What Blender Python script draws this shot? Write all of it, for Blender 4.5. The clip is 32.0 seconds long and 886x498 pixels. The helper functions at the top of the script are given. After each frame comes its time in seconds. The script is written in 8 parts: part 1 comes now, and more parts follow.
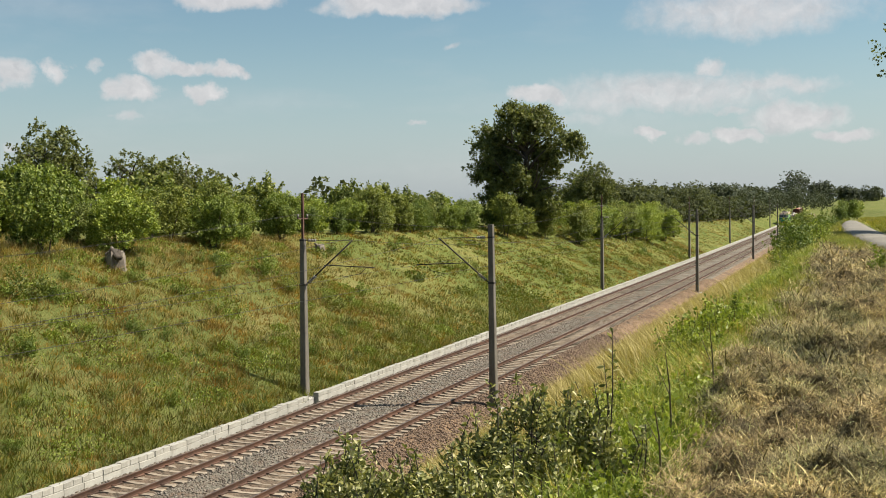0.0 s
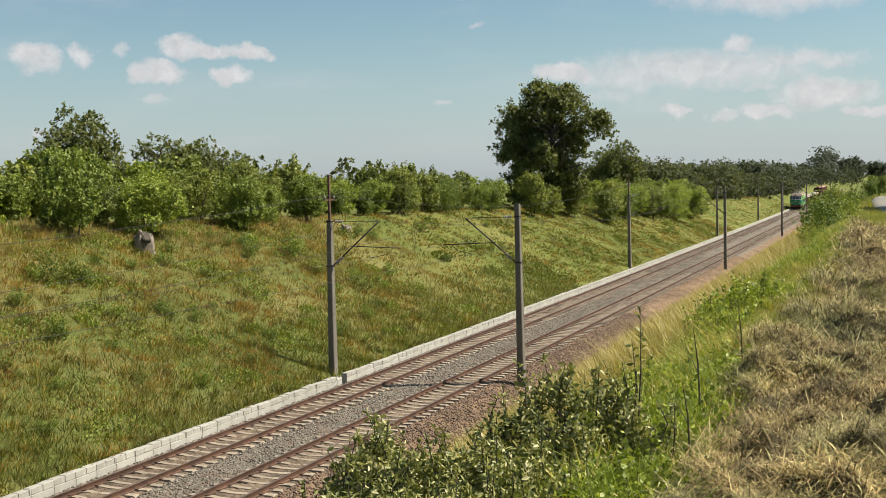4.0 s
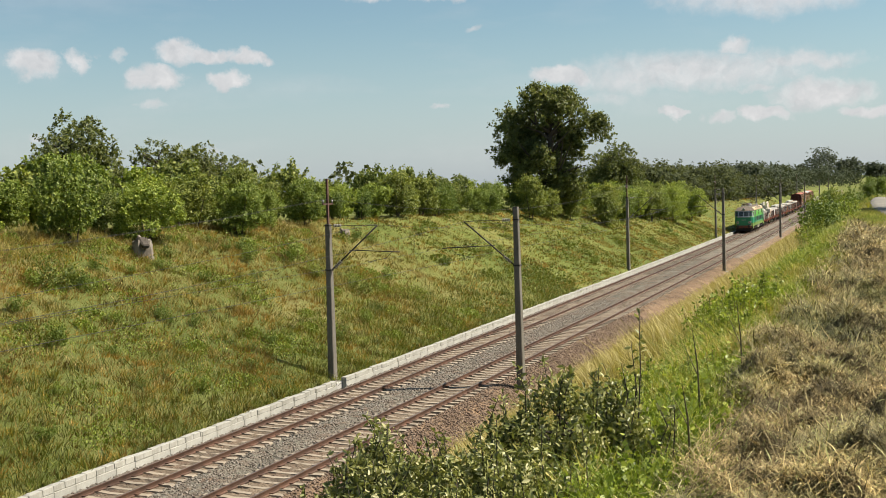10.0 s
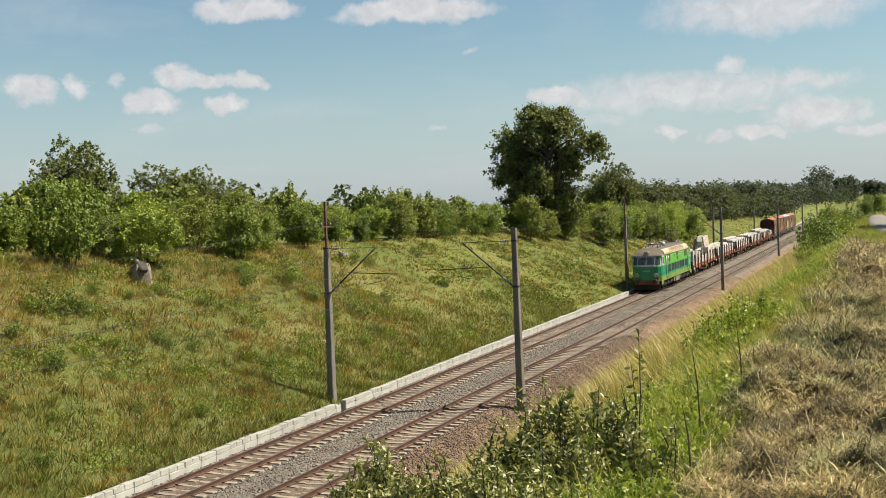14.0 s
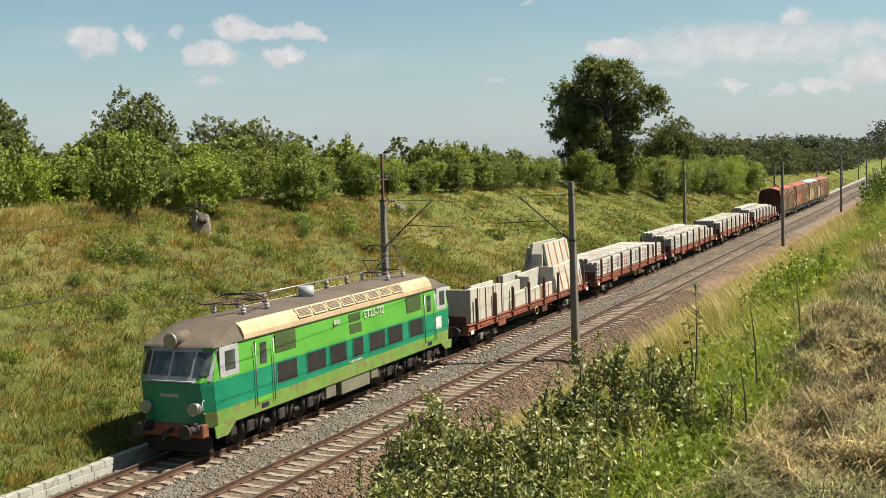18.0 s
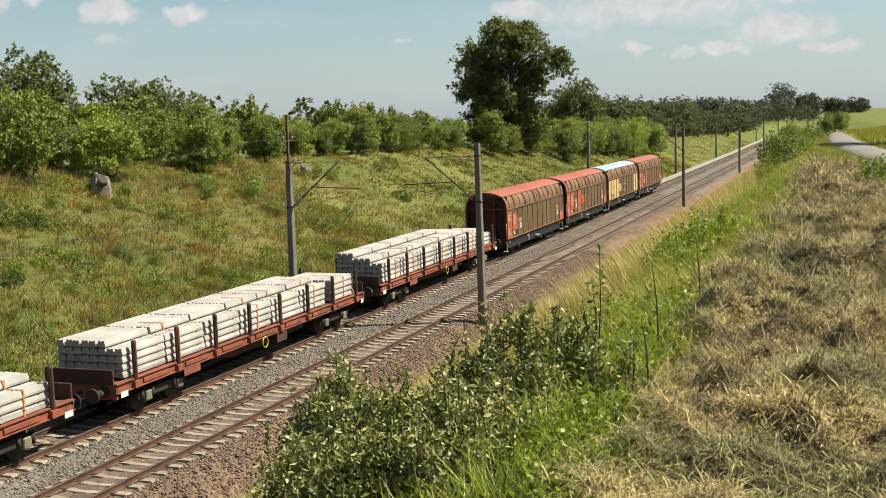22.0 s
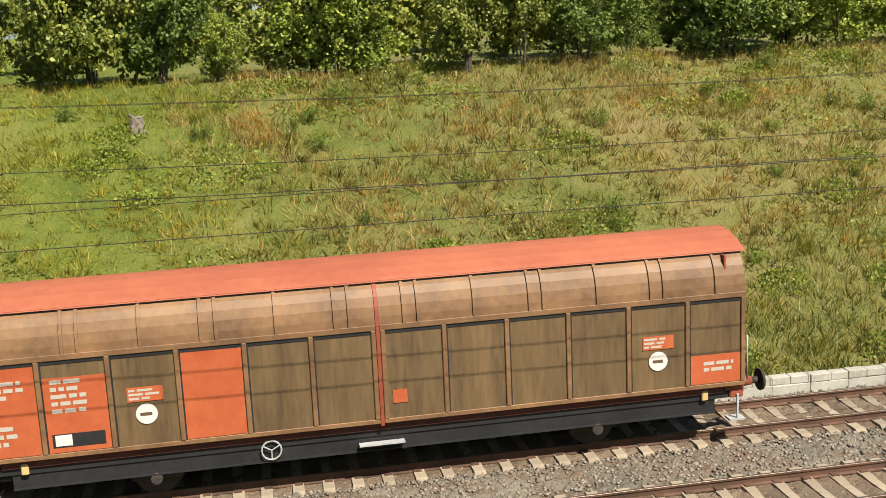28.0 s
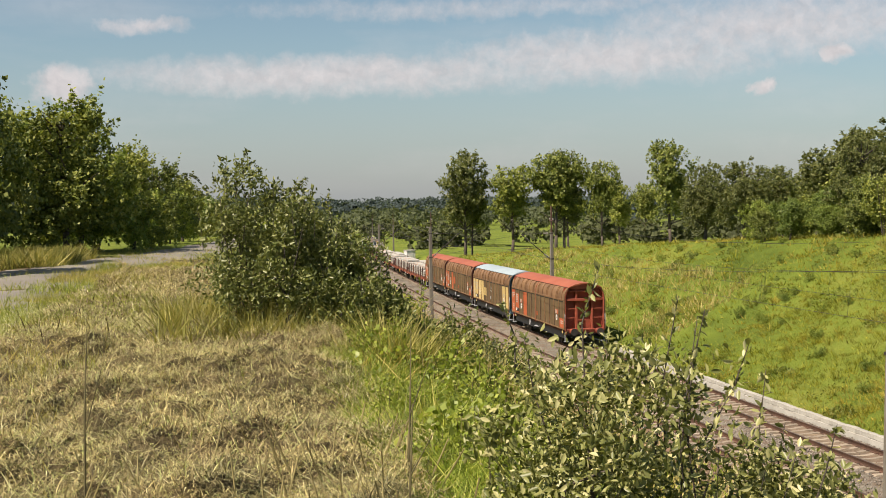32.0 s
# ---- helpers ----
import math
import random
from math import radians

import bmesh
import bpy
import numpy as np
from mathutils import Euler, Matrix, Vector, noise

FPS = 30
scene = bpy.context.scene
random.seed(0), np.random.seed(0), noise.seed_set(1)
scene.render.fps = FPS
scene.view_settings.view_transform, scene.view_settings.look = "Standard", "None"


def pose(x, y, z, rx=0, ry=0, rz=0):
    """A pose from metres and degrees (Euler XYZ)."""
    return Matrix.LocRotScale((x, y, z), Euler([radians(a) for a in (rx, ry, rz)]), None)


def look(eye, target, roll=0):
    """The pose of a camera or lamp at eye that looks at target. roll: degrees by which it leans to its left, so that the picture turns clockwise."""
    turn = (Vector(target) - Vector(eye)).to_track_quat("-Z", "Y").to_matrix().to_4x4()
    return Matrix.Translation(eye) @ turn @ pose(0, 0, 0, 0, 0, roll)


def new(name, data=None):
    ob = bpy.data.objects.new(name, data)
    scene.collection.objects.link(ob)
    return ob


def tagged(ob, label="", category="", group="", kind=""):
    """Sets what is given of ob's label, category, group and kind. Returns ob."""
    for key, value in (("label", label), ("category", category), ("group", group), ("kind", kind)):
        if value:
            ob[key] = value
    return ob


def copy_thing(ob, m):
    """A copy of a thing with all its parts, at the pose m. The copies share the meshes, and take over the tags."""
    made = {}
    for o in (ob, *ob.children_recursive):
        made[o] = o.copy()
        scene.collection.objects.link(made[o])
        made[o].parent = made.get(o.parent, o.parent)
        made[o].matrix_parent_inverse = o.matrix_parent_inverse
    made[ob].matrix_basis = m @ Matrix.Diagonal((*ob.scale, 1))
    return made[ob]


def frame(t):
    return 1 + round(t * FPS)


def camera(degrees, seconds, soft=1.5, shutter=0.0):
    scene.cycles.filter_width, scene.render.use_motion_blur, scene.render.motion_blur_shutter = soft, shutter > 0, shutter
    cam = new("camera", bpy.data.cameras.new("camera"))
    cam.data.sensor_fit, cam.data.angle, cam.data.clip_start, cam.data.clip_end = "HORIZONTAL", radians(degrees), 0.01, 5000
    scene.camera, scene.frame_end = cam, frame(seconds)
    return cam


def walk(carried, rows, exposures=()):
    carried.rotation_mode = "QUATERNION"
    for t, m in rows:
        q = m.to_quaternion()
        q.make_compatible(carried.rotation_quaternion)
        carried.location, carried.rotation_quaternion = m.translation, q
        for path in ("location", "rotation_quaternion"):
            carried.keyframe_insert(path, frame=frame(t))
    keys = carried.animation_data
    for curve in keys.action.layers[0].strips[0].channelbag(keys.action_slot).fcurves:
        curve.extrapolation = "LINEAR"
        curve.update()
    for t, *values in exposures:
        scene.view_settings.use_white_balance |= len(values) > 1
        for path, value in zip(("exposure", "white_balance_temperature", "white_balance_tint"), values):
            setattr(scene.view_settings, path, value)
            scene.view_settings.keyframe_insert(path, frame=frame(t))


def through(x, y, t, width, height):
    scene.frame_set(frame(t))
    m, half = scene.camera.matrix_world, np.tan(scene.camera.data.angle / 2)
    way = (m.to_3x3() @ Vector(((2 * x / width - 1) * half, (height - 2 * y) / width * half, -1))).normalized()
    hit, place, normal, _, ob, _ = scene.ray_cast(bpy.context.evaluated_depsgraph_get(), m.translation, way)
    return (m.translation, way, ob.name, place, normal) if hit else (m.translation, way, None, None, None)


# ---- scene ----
TRACK_NEAR, TRACK_FAR, GAUGE = 18.25, 22.24, 1.47
EXPOSURE = 0.915
SUN_FROM, SUN_HEIGHT = (0.41, -0.91), 52.0

cam = camera(42.81, 32.0, soft=0.9, shutter=0.0)
CAM = (0.0, 0.0, 8.815)
PATH = [
    (0.0, -69.38, -2.30, -0.91), (0.5, -69.13, -2.44, -0.85), (1.0, -68.90, -2.56, -0.81), (1.5, -68.76, -2.67, -0.38),
    (2.0, -68.61, -2.81, -0.76), (2.5, -68.46, -2.93, -1.18), (3.0, -68.28, -3.05, -1.10), (3.5, -68.16, -3.17, -1.35),
    (5.5, -67.76, -3.48, -1.66), (6.0, -67.70, -3.45, -1.68), (6.5, -67.75, -3.43, -1.63), (7.0, -67.79, -3.39, -1.62),
    (7.5, -67.87, -3.38, -1.85), (8.0, -67.91, -3.38, -1.76), (8.5, -67.96, -3.34, -1.86), (9.0, -67.99, -3.29, -1.42),
    (9.5, -68.04, -3.18, -1.93), (10.0, -68.08, -3.11, -1.87), (10.5, -68.10, -2.99, -2.18), (11.0, -68.12, -2.85, -2.17),
    (11.5, -68.18, -2.72, -1.85), (12.0, -68.14, -2.57, -1.92), (12.5, -68.14, -2.40, -1.64), (13.0, -68.17, -2.22, -2.24),
    (13.5, -68.19, -2.07, -2.35), (15.5, -68.10, -1.69, -2.71), (16.0, -67.93, -1.77, -3.08), (16.5, -67.43, -2.62, -2.49),
    (17.0, -65.88, -3.40, -2.30), (17.5, -65.57, -3.69, -2.09), (18.0, -65.26, -4.28, -2.05), (18.5, -65.41, -4.55, -2.08),
    (19.0, -65.19, -4.66, -1.64), (19.5, -66.05, -5.28, -0.68), (20.0, -66.65, -5.13, -1.72), (20.5, -66.77, -4.98, -1.36),
    (21.0, -67.06, -5.24, -1.37), (21.5, -68.32, -5.64, -2.75), (22.0, -69.93, -6.39, -1.96), (22.5, -70.17, -6.34, -2.88),
    (23.0, -69.77, -6.48, -2.32), (23.5, -67.46, -6.30, -2.21), (24.0, -67.30, -6.25, -2.55), (24.5, -66.94, -6.19, -2.63),
    (25.0, -65.03, -6.09, -2.72), (25.5, -63.03, -6.05, -3.05), (26.0, -58.95, -6.06, -3.74), (26.5, -50.60, -7.67, -2.40),
    (27.0, -39.09, -9.13, -2.40), (27.5, -25.98, -10.59, -2.39), (28.0, -10.36, -11.50, -2.33), (28.5, 8.65, -11.26, -2.22),
    (29.0, 31.75, -9.45, -1.75), (29.5, 47.26, -7.04, -2.43), (30.0, 61.10, -6.00, -2.53), (30.5, 68.19, -6.00, -1.88),
    (31.0, 73.32, -4.09, -0.95), (31.5, 76.62, -2.86, -0.86), (32.0, 78.82, -2.26, -0.91),
]
walk(cam, [(t, pose(*CAM, 0, 0, yaw) @ pose(0, 0, 0, 90 + tilt) @ pose(0, 0, 0, 0, 0, roll)) for t, yaw, tilt, roll in PATH],
     [(0.0, EXPOSURE - 0.08, 6500, 10), (5.5, EXPOSURE - 0.03, 6500, 10), (9.0, EXPOSURE, 6500, 10), (26.0, EXPOSURE, 6500, 10), (28.5, EXPOSURE + 0.1, 6700, 11), (30.0, EXPOSURE + 0.06, 6750, 13), (31.0, EXPOSURE + 0.05, 6850, 15), (32.0, EXPOSURE - 0.08, 6850, 17)])

# ---- daylight ----
def sky():
    world = bpy.data.worlds.new("sky")
    world.use_nodes = True
    scene.world = world
    nt = world.node_tree
    nodes, links = nt.nodes, nt.links
    back = nodes["Background"]
    tex = nodes.new("ShaderNodeTexSky")
    tex.sky_type, tex.sun_disc = "NISHITA", False
    tex.sun_elevation, tex.sun_rotation = radians(SUN_HEIGHT), math.atan2(*SUN_FROM)
    tex.air_density, tex.dust_density, tex.ozone_density, tex.altitude = 1.0, 0.9, 1.3, 100
    back.inputs["Strength"].default_value = 0.06

    def node(kind, *ins, op=None):
        n = nodes.new(kind)
        if op:
            n.operation = op
        for i, v in enumerate(ins):
            if v is None:
                continue
            if hasattr(v, "is_output"):
                links.new(v, n.inputs[i])
            else:
                n.inputs[i].default_value = v
        return n

    def m(op, *ins):
        return node("ShaderNodeMath", *ins, op=op).outputs[0]

    co = nodes.new("ShaderNodeTexCoord").outputs["Generated"]
    sep = node("ShaderNodeSeparateXYZ", co)
    turn = m("ARCTAN2", m("MULTIPLY", sep.outputs[0], -1.0), sep.outputs[1])
    rise = m("ARCSINE", sep.outputs[2])
    comb = node("ShaderNodeCombineXYZ", m("MULTIPLY", turn, 57.3), m("MULTIPLY", rise, 57.3), 0.0).outputs[0]
    # ragged edges: the place in the sky is shifted by noise before it is held against the clouds
    n1 = nodes.new("ShaderNodeTexNoise")
    n1.inputs["Scale"].default_value, n1.inputs["Detail"].default_value, n1.inputs["Roughness"].default_value = 0.6, 7.0, 0.58
    links.new(comb, n1.inputs["Vector"])
    n3 = nodes.new("ShaderNodeTexNoise")
    n3.inputs["Scale"].default_value, n3.inputs["Detail"].default_value, n3.inputs["Roughness"].default_value = 1.5, 8.0, 0.66
    links.new(comb, n3.inputs["Vector"])
    off = node("ShaderNodeVectorMath", n1.outputs["Color"], (0.5, 0.5, 0.5), op="SUBTRACT").outputs[0]
    off = node("ShaderNodeVectorMath", off, (3.0, 1.5, 0.0), op="MULTIPLY").outputs[0]
    there = node("ShaderNodeVectorMath", comb, off, op="ADD").outputs[0]
    total = None
    for a, e, w, h, k in CLOUDS:
        d = node("ShaderNodeVectorMath", there, (a, e, 0.0), op="SUBTRACT").outputs[0]
        d = node("ShaderNodeVectorMath", d, (1 / w, 1 / h, 0.0), op="MULTIPLY").outputs[0]
        d = node("ShaderNodeVectorMath", d, d, op="DOT_PRODUCT").outputs["Value"]
        v = m("MULTIPLY", m("SUBTRACT", 1.75, d), 1.45 * k)
        total = v if total is None else m("MAXIMUM", total, v)
    # the thin high veil of the rest of the sky
    n2 = nodes.new("ShaderNodeTexNoise")
    n2.inputs["Scale"].default_value, n2.inputs["Detail"].default_value = 0.16, 6.0
    stretched = node("ShaderNodeVectorMath", comb, (0.55, 2.1, 1.0), op="MULTIPLY").outputs[0]
    links.new(stretched, n2.inputs["Vector"])
    veil = m("MULTIPLY", m("SUBTRACT", n2.outputs["Fac"], 0.5), 0.9)
    total = m("ADD", total, m("MULTIPLY", m("SUBTRACT", n3.outputs["Fac"], 0.53), 1.15))
    cover = node("ShaderNodeMapRange", total, 0.0, 1.9, 0.0, 0.86)
    cover.interpolation_type, cover.clamp = "SMOOTHSTEP", True
    cover = m("MAXIMUM", cover.outputs[0], m("MAXIMUM", veil, 0.0))
    cover = m("MULTIPLY", cover, node("ShaderNodeMapRange", rise, 0.0, 0.05, 0.2, 1.0).outputs[0])
    # tops in sunlight, grey undersides
    shade = nodes.new("ShaderNodeTexNoise")
    shade.inputs["Scale"].default_value, shade.inputs["Detail"].default_value = 1.3, 6.0
    links.new(there, shade.inputs["Vector"])
    mixc = node("ShaderNodeMix", shade.outputs["Fac"])
    mixc.data_type = "RGBA"
    mixc.inputs[6].default_value, mixc.inputs[7].default_value = (*CLOUD_DARK, 1), (*CLOUD_LIGHT, 1)
    tint = node("ShaderNodeMix", 1.0)
    tint.data_type, tint.blend_type = "RGBA", "MULTIPLY"
    links.new(tex.outputs[0], tint.inputs[6])
    tint.inputs[7].default_value = (*SKY_TINT, 1)
    out = node("ShaderNodeMix", cover)
    out.data_type = "RGBA"
    low = node("ShaderNodeMapRange", rise, 0.0, 0.16, 0.6, 0.0)
    low.interpolation_type = "SMOOTHSTEP"
    hazed = node("ShaderNodeMix", low.outputs[0])
    hazed.data_type = "RGBA"
    links.new(tint.outputs[2], hazed.inputs[6])
    side = node("ShaderNodeMapRange", sep.outputs[0], -1.0, 1.0, 0.86, 1.22).outputs[0]
    glow = node("ShaderNodeVectorMath", HAZE, op="SCALE")
    links.new(side, glow.inputs["Scale"])
    links.new(glow.outputs[0], hazed.inputs[7])
    links.new(hazed.outputs[2], out.inputs[6])
    links.new(mixc.outputs[2], out.inputs[7])
    links.new(out.outputs[2], back.inputs["Color"])


SKY_TINT = (0.9, 1.0, 0.93)
HAZE = (3.8, 4.28, 5.02)
CLOUD_DARK, CLOUD_LIGHT = (4.3, 4.4, 4.6), (8.4, 8.1, 8.0)
# turn and height in degrees, half width and half height, thickness
EAST_CLOUDS = [
    (-55.1, 7.0, 1.1, 0.55, 0.95), (-56.8, 6.85, 1.3, 0.34, 0.9), (-58.7, 6.68, 1.0, 0.38, 0.95), (-54.0, 5.73, 1.2, 0.6, 0.95), (-57.5, 5.62, 1.1, 0.42, 0.95), (-48.5, 6.56, 1.1, 0.65, 0.85), (-50.7, 6.56, 0.6, 0.45, 0.7),
    (-58.8, 10.2, 2.4, 0.5, 0.9), (-67.5, 9.95, 3.6, 0.62, 1.0), (-84.7, 9.0, 5.2, 1.2, 0.66), (-85.0, 8.74, 1.5, 0.6, 0.65), (-74.4, 5.38, 1.4, 0.4, 0.9), (-77.9, 5.1, 0.8, 0.36, 0.6), (-80.6, 5.28, 6.2, 1.0, 0.62),
]
LOW_CLOUDS = [
    (-79.8, 3.3, 0.78, 0.25, 0.95), (-82.0, 3.16, 0.66, 0.24, 0.6), (-84.0, 3.15, 1.1, 0.36, 0.95), (-86.8, 3.96, 2.2, 0.8, 0.78), (-88.8, 2.94, 1.2, 0.27, 0.8), (-82.6, 6.44, 0.8, 0.4, 0.65), (-85.5, 5.5, 3.0, 0.42, 0.6),
    (-68.1, 4.11, 0.5, 0.15, 0.55), (-69.9, 7.98, 0.65, 0.2, 0.45), (-53.9, 4.48, 0.8, 0.2, 0.5), (-57.2, 2.36, 0.5, 0.2, 0.5), (-48.6, 3.0, 0.55, 0.25, 0.5), (-52.5, 6.92, 0.5, 0.25, 0.5), (-83.9, 4.34, 0.8, 0.2, 0.5), (-76.8, 4.28, 1.6, 0.5, 0.4),
]
WEST_CLOUDS = [
    (84.0, 6.5, 12.0, 1.0, 0.6), (70.3, 7.2, 9.0, 1.3, 0.58), (62.1, 8.3, 9.0, 1.6, 0.55), (97.2, 5.9, 1.3, 1.0, 0.8), (59.6, 6.94, 0.85, 0.5, 0.8), (63.0, 5.48, 0.6, 0.38, 0.75), (93.4, 8.84, 2.4, 0.45, 0.55), (76.0, 9.7, 13.0, 0.5, 0.36),
    (20.0, 9.0, 6.0, 1.2, 0.7), (-20.0, 8.0, 4.0, 0.9, 0.7), (-35.0, 7.0, 2.5, 0.8, 0.7), (120.0, 8.0, 9.0, 1.2, 0.6), (-110.0, 8.0, 6.0, 1.2, 0.7),
]
CLOUDS = EAST_CLOUDS + LOW_CLOUDS + WEST_CLOUDS
sky()
sun = new("sun", bpy.data.lights.new("sun", "SUN"))
sun.data.energy, sun.data.angle, sun.data.color = 5.0, radians(0.53), (1.0, 0.92, 0.79)
flat = math.cos(radians(SUN_HEIGHT))
sun.matrix_world = look((SUN_FROM[0] * flat * 50, SUN_FROM[1] * flat * 50, math.sin(radians(SUN_HEIGHT)) * 50), (0, 0, 0))


# ---- materials ----
def shader(name):
    mat = bpy.data.materials.new(name)
    mat.use_nodes = True
    nt = mat.node_tree
    return mat, nt, nt.nodes["Principled BSDF"]


def noise_of(nt, scale, detail=4.0, rough=0.55, vector=None):
    n = nt.nodes.new("ShaderNodeTexNoise")
    n.inputs["Scale"].default_value, n.inputs["Detail"].default_value, n.inputs["Roughness"].default_value = scale, detail, rough
    if vector:
        nt.links.new(vector, n.inputs["Vector"])
    return n.outputs["Fac"]


def ramp(nt, fac, stops):
    n = nt.nodes.new("ShaderNodeValToRGB")
    cr = n.color_ramp
    while len(cr.elements) < len(stops):
        cr.elements.new(0.5)
    for el, (p, c) in zip(cr.elements, stops):
        el.position, el.color = p, (*c, 1)
    nt.links.new(fac, n.inputs[0])
    return n.outputs[0]


def mixed(nt, fac, a, b, blend="MIX"):
    n = nt.nodes.new("ShaderNodeMix")
    n.data_type, n.blend_type = "RGBA", blend
    for v, i in ((fac, 0), (a, 6), (b, 7)):
        if hasattr(v, "is_output"):
            nt.links.new(v, n.inputs[i])
        elif i == 0:
            n.inputs[0].default_value = v
        else:
            n.inputs[i].default_value = (*v, 1)
    return n.outputs[2]


def calc(nt, op, a, b=0.0):
    n = nt.nodes.new("ShaderNodeMath")
    n.operation = op
    for v, i in ((a, 0), (b, 1)):
        if hasattr(v, "is_output"):
            nt.links.new(v, n.inputs[i])
        else:
            n.inputs[i].default_value = v
    return n.outputs[0]


def coords(nt, scale=None):
    co = nt.nodes.new("ShaderNodeTexCoord").outputs["Object"]
    if scale:
        n = nt.nodes.new("ShaderNodeVectorMath")
        n.operation = "MULTIPLY"
        nt.links.new(co, n.inputs[0])
        n.inputs[1].default_value = scale
        co = n.outputs[0]
    return co


def relief(nt, bsdf, height, strength=0.4, distance=0.02):
    n = nt.nodes.new("ShaderNodeBump")
    n.inputs["Strength"].default_value, n.inputs["Distance"].default_value = strength, distance
    nt.links.new(height, n.inputs["Height"])
    nt.links.new(n.outputs[0], bsdf.inputs["Normal"])


def surface(name, a, b, coarse=0.8, fine=14.0, rough=0.8, metal=0.0, bump=0.3, depth=0.01, stain=None, stain_at=0.6, stretch=None, vary=0.0, spec=None):
    """Two tones blended by a coarse noise, broken up by a fine one, with stains and relief."""
    mat, nt, bsdf = shader(name)
    co = coords(nt, stretch)
    big, small = noise_of(nt, coarse, 5, 0.6, co), noise_of(nt, fine, 5, 0.65, co)
    both = calc(nt, "ADD", calc(nt, "MULTIPLY", big, 0.65), calc(nt, "MULTIPLY", small, 0.35))
    col = ramp(nt, both, [(0.36, a), (0.64, b)])
    if stain:
        spots = noise_of(nt, coarse * 2.3, 6, 0.7, co)
        n = nt.nodes.new("ShaderNodeMapRange")
        n.inputs[1].default_value, n.inputs[2].default_value = stain_at, stain_at + 0.16
        nt.links.new(spots, n.inputs[0])
        col = mixed(nt, n.outputs[0], col, stain)
    if vary:
        r = nt.nodes.new("ShaderNodeObjectInfo").outputs["Random"]
        k = calc(nt, "ADD", calc(nt, "MULTIPLY", r, vary), 1 - vary / 2)
        c = nt.nodes.new("ShaderNodeCombineColor")
        for i in range(3):
            nt.links.new(k, c.inputs[i])
        col = mixed(nt, 1.0, col, c.outputs[0], "MULTIPLY")
    nt.links.new(col, bsdf.inputs["Base Color"])
    rr = calc(nt, "ADD", calc(nt, "MULTIPLY", small, 0.25), rough - 0.12)
    nt.links.new(rr, bsdf.inputs["Roughness"])
    bsdf.inputs["Metallic"].default_value = metal
    if spec is not None:
        bsdf.inputs["Specular IOR Level"].default_value = spec
    if bump:
        relief(nt, bsdf, small, bump, depth)
    return mat


def plain(name, c, rough=0.5, metal=0.0):
    mat, nt, bsdf = shader(name)
    small = noise_of(nt, 30.0, 4, 0.6, coords(nt))
    nt.links.new(ramp(nt, small, [(0.3, tuple(v * 0.82 for v in c)), (0.7, tuple(min(1, v * 1.12) for v in c))]), bsdf.inputs["Base Color"])
    bsdf.inputs["Roughness"].default_value, bsdf.inputs["Metallic"].default_value = rough, metal
    return mat


def foliage(name, stops, patches=None, patch_scale=0.12, through=0.35, rough=0.55, mottle=None, vary=0.0):
    """Leaves or blades: each its own tone, in patches, letting some light through."""
    mat, nt, bsdf = shader(name)
    rand = nt.nodes.new("ShaderNodeNewGeometry").outputs["Random Per Island"]
    col = ramp(nt, rand, stops)
    if patches:
        f = noise_of(nt, patch_scale, 5, 0.62, coords(nt))
        n = nt.nodes.new("ShaderNodeMapRange")
        n.inputs[1].default_value, n.inputs[2].default_value = 0.44, 0.6
        nt.links.new(f, n.inputs[0])
        col = mixed(nt, n.outputs[0], col, ramp(nt, rand, patches))
    if mottle:
        scale, least, most = mottle
        tone = ramp(nt, noise_of(nt, scale, 4, 0.6, coords(nt)), [(0.36, (least, least * 1.02, least)), (0.64, (most, most * 0.98, most * 0.9))])
        col = mixed(nt, 1.0, col, tone, "MULTIPLY")
    if vary:
        own = nt.nodes.new("ShaderNodeObjectInfo").outputs["Random"]
        col = mixed(nt, 1.0, col, ramp(nt, own, [(0.0, (1 - vary, 1 - 0.8 * vary, 1 - 0.6 * vary)), (1.0, (1 + 0.6 * vary, 1 + 0.6 * vary, 1 + 0.3 * vary))]), "MULTIPLY")
    nt.links.new(col, bsdf.inputs["Base Color"])
    bsdf.inputs["Roughness"].default_value = rough
    bsdf.inputs["Specular IOR Level"].default_value = 0.35
    tr = nt.nodes.new("ShaderNodeBsdfTranslucent")
    nt.links.new(mixed(nt, 1.0, col, (1.0, 1.0, 0.55), "MULTIPLY"), tr.inputs["Color"])
    mx = nt.nodes.new("ShaderNodeMixShader")
    mx.inputs[0].default_value = through
    nt.links.new(bsdf.outputs[0], mx.inputs[1])
    nt.links.new(tr.outputs[0], mx.inputs[2])
    nt.links.new(mx.outputs[0], nt.nodes["Material Output"].inputs["Surface"])
    return mat


# ---- mesh tools ----
def link_mesh(name, verts, faces, mat, parent=None, smooth=False):
    me = bpy.data.meshes.new(name)
    me.from_pydata([tuple(v) for v in verts], [], [tuple(f) for f in faces])
    me.materials.append(mat)
    if smooth:
        me.shade_smooth()
    ob = new(name, me)
    ob.parent = parent
    return ob


def poly_cloud(name, v, mat, parent=None):
    """One mesh of many loose polygons, v of shape (count, corners, 3)."""
    v = np.asarray(v, np.float32)
    n, k = v.shape[:2]
    me = bpy.data.meshes.new(name)
    me.vertices.add(n * k)
    me.vertices.foreach_set("co", v.ravel())
    me.loops.add(n * k)
    me.loops.foreach_set("vertex_index", np.arange(n * k, dtype=np.int32))
    me.polygons.add(n)
    me.polygons.foreach_set("loop_start", np.arange(0, n * k, k, dtype=np.int32))
    me.update(calc_edges=True)
    me.materials.append(mat)
    ob = new(name, me)
    ob.parent = parent
    return ob


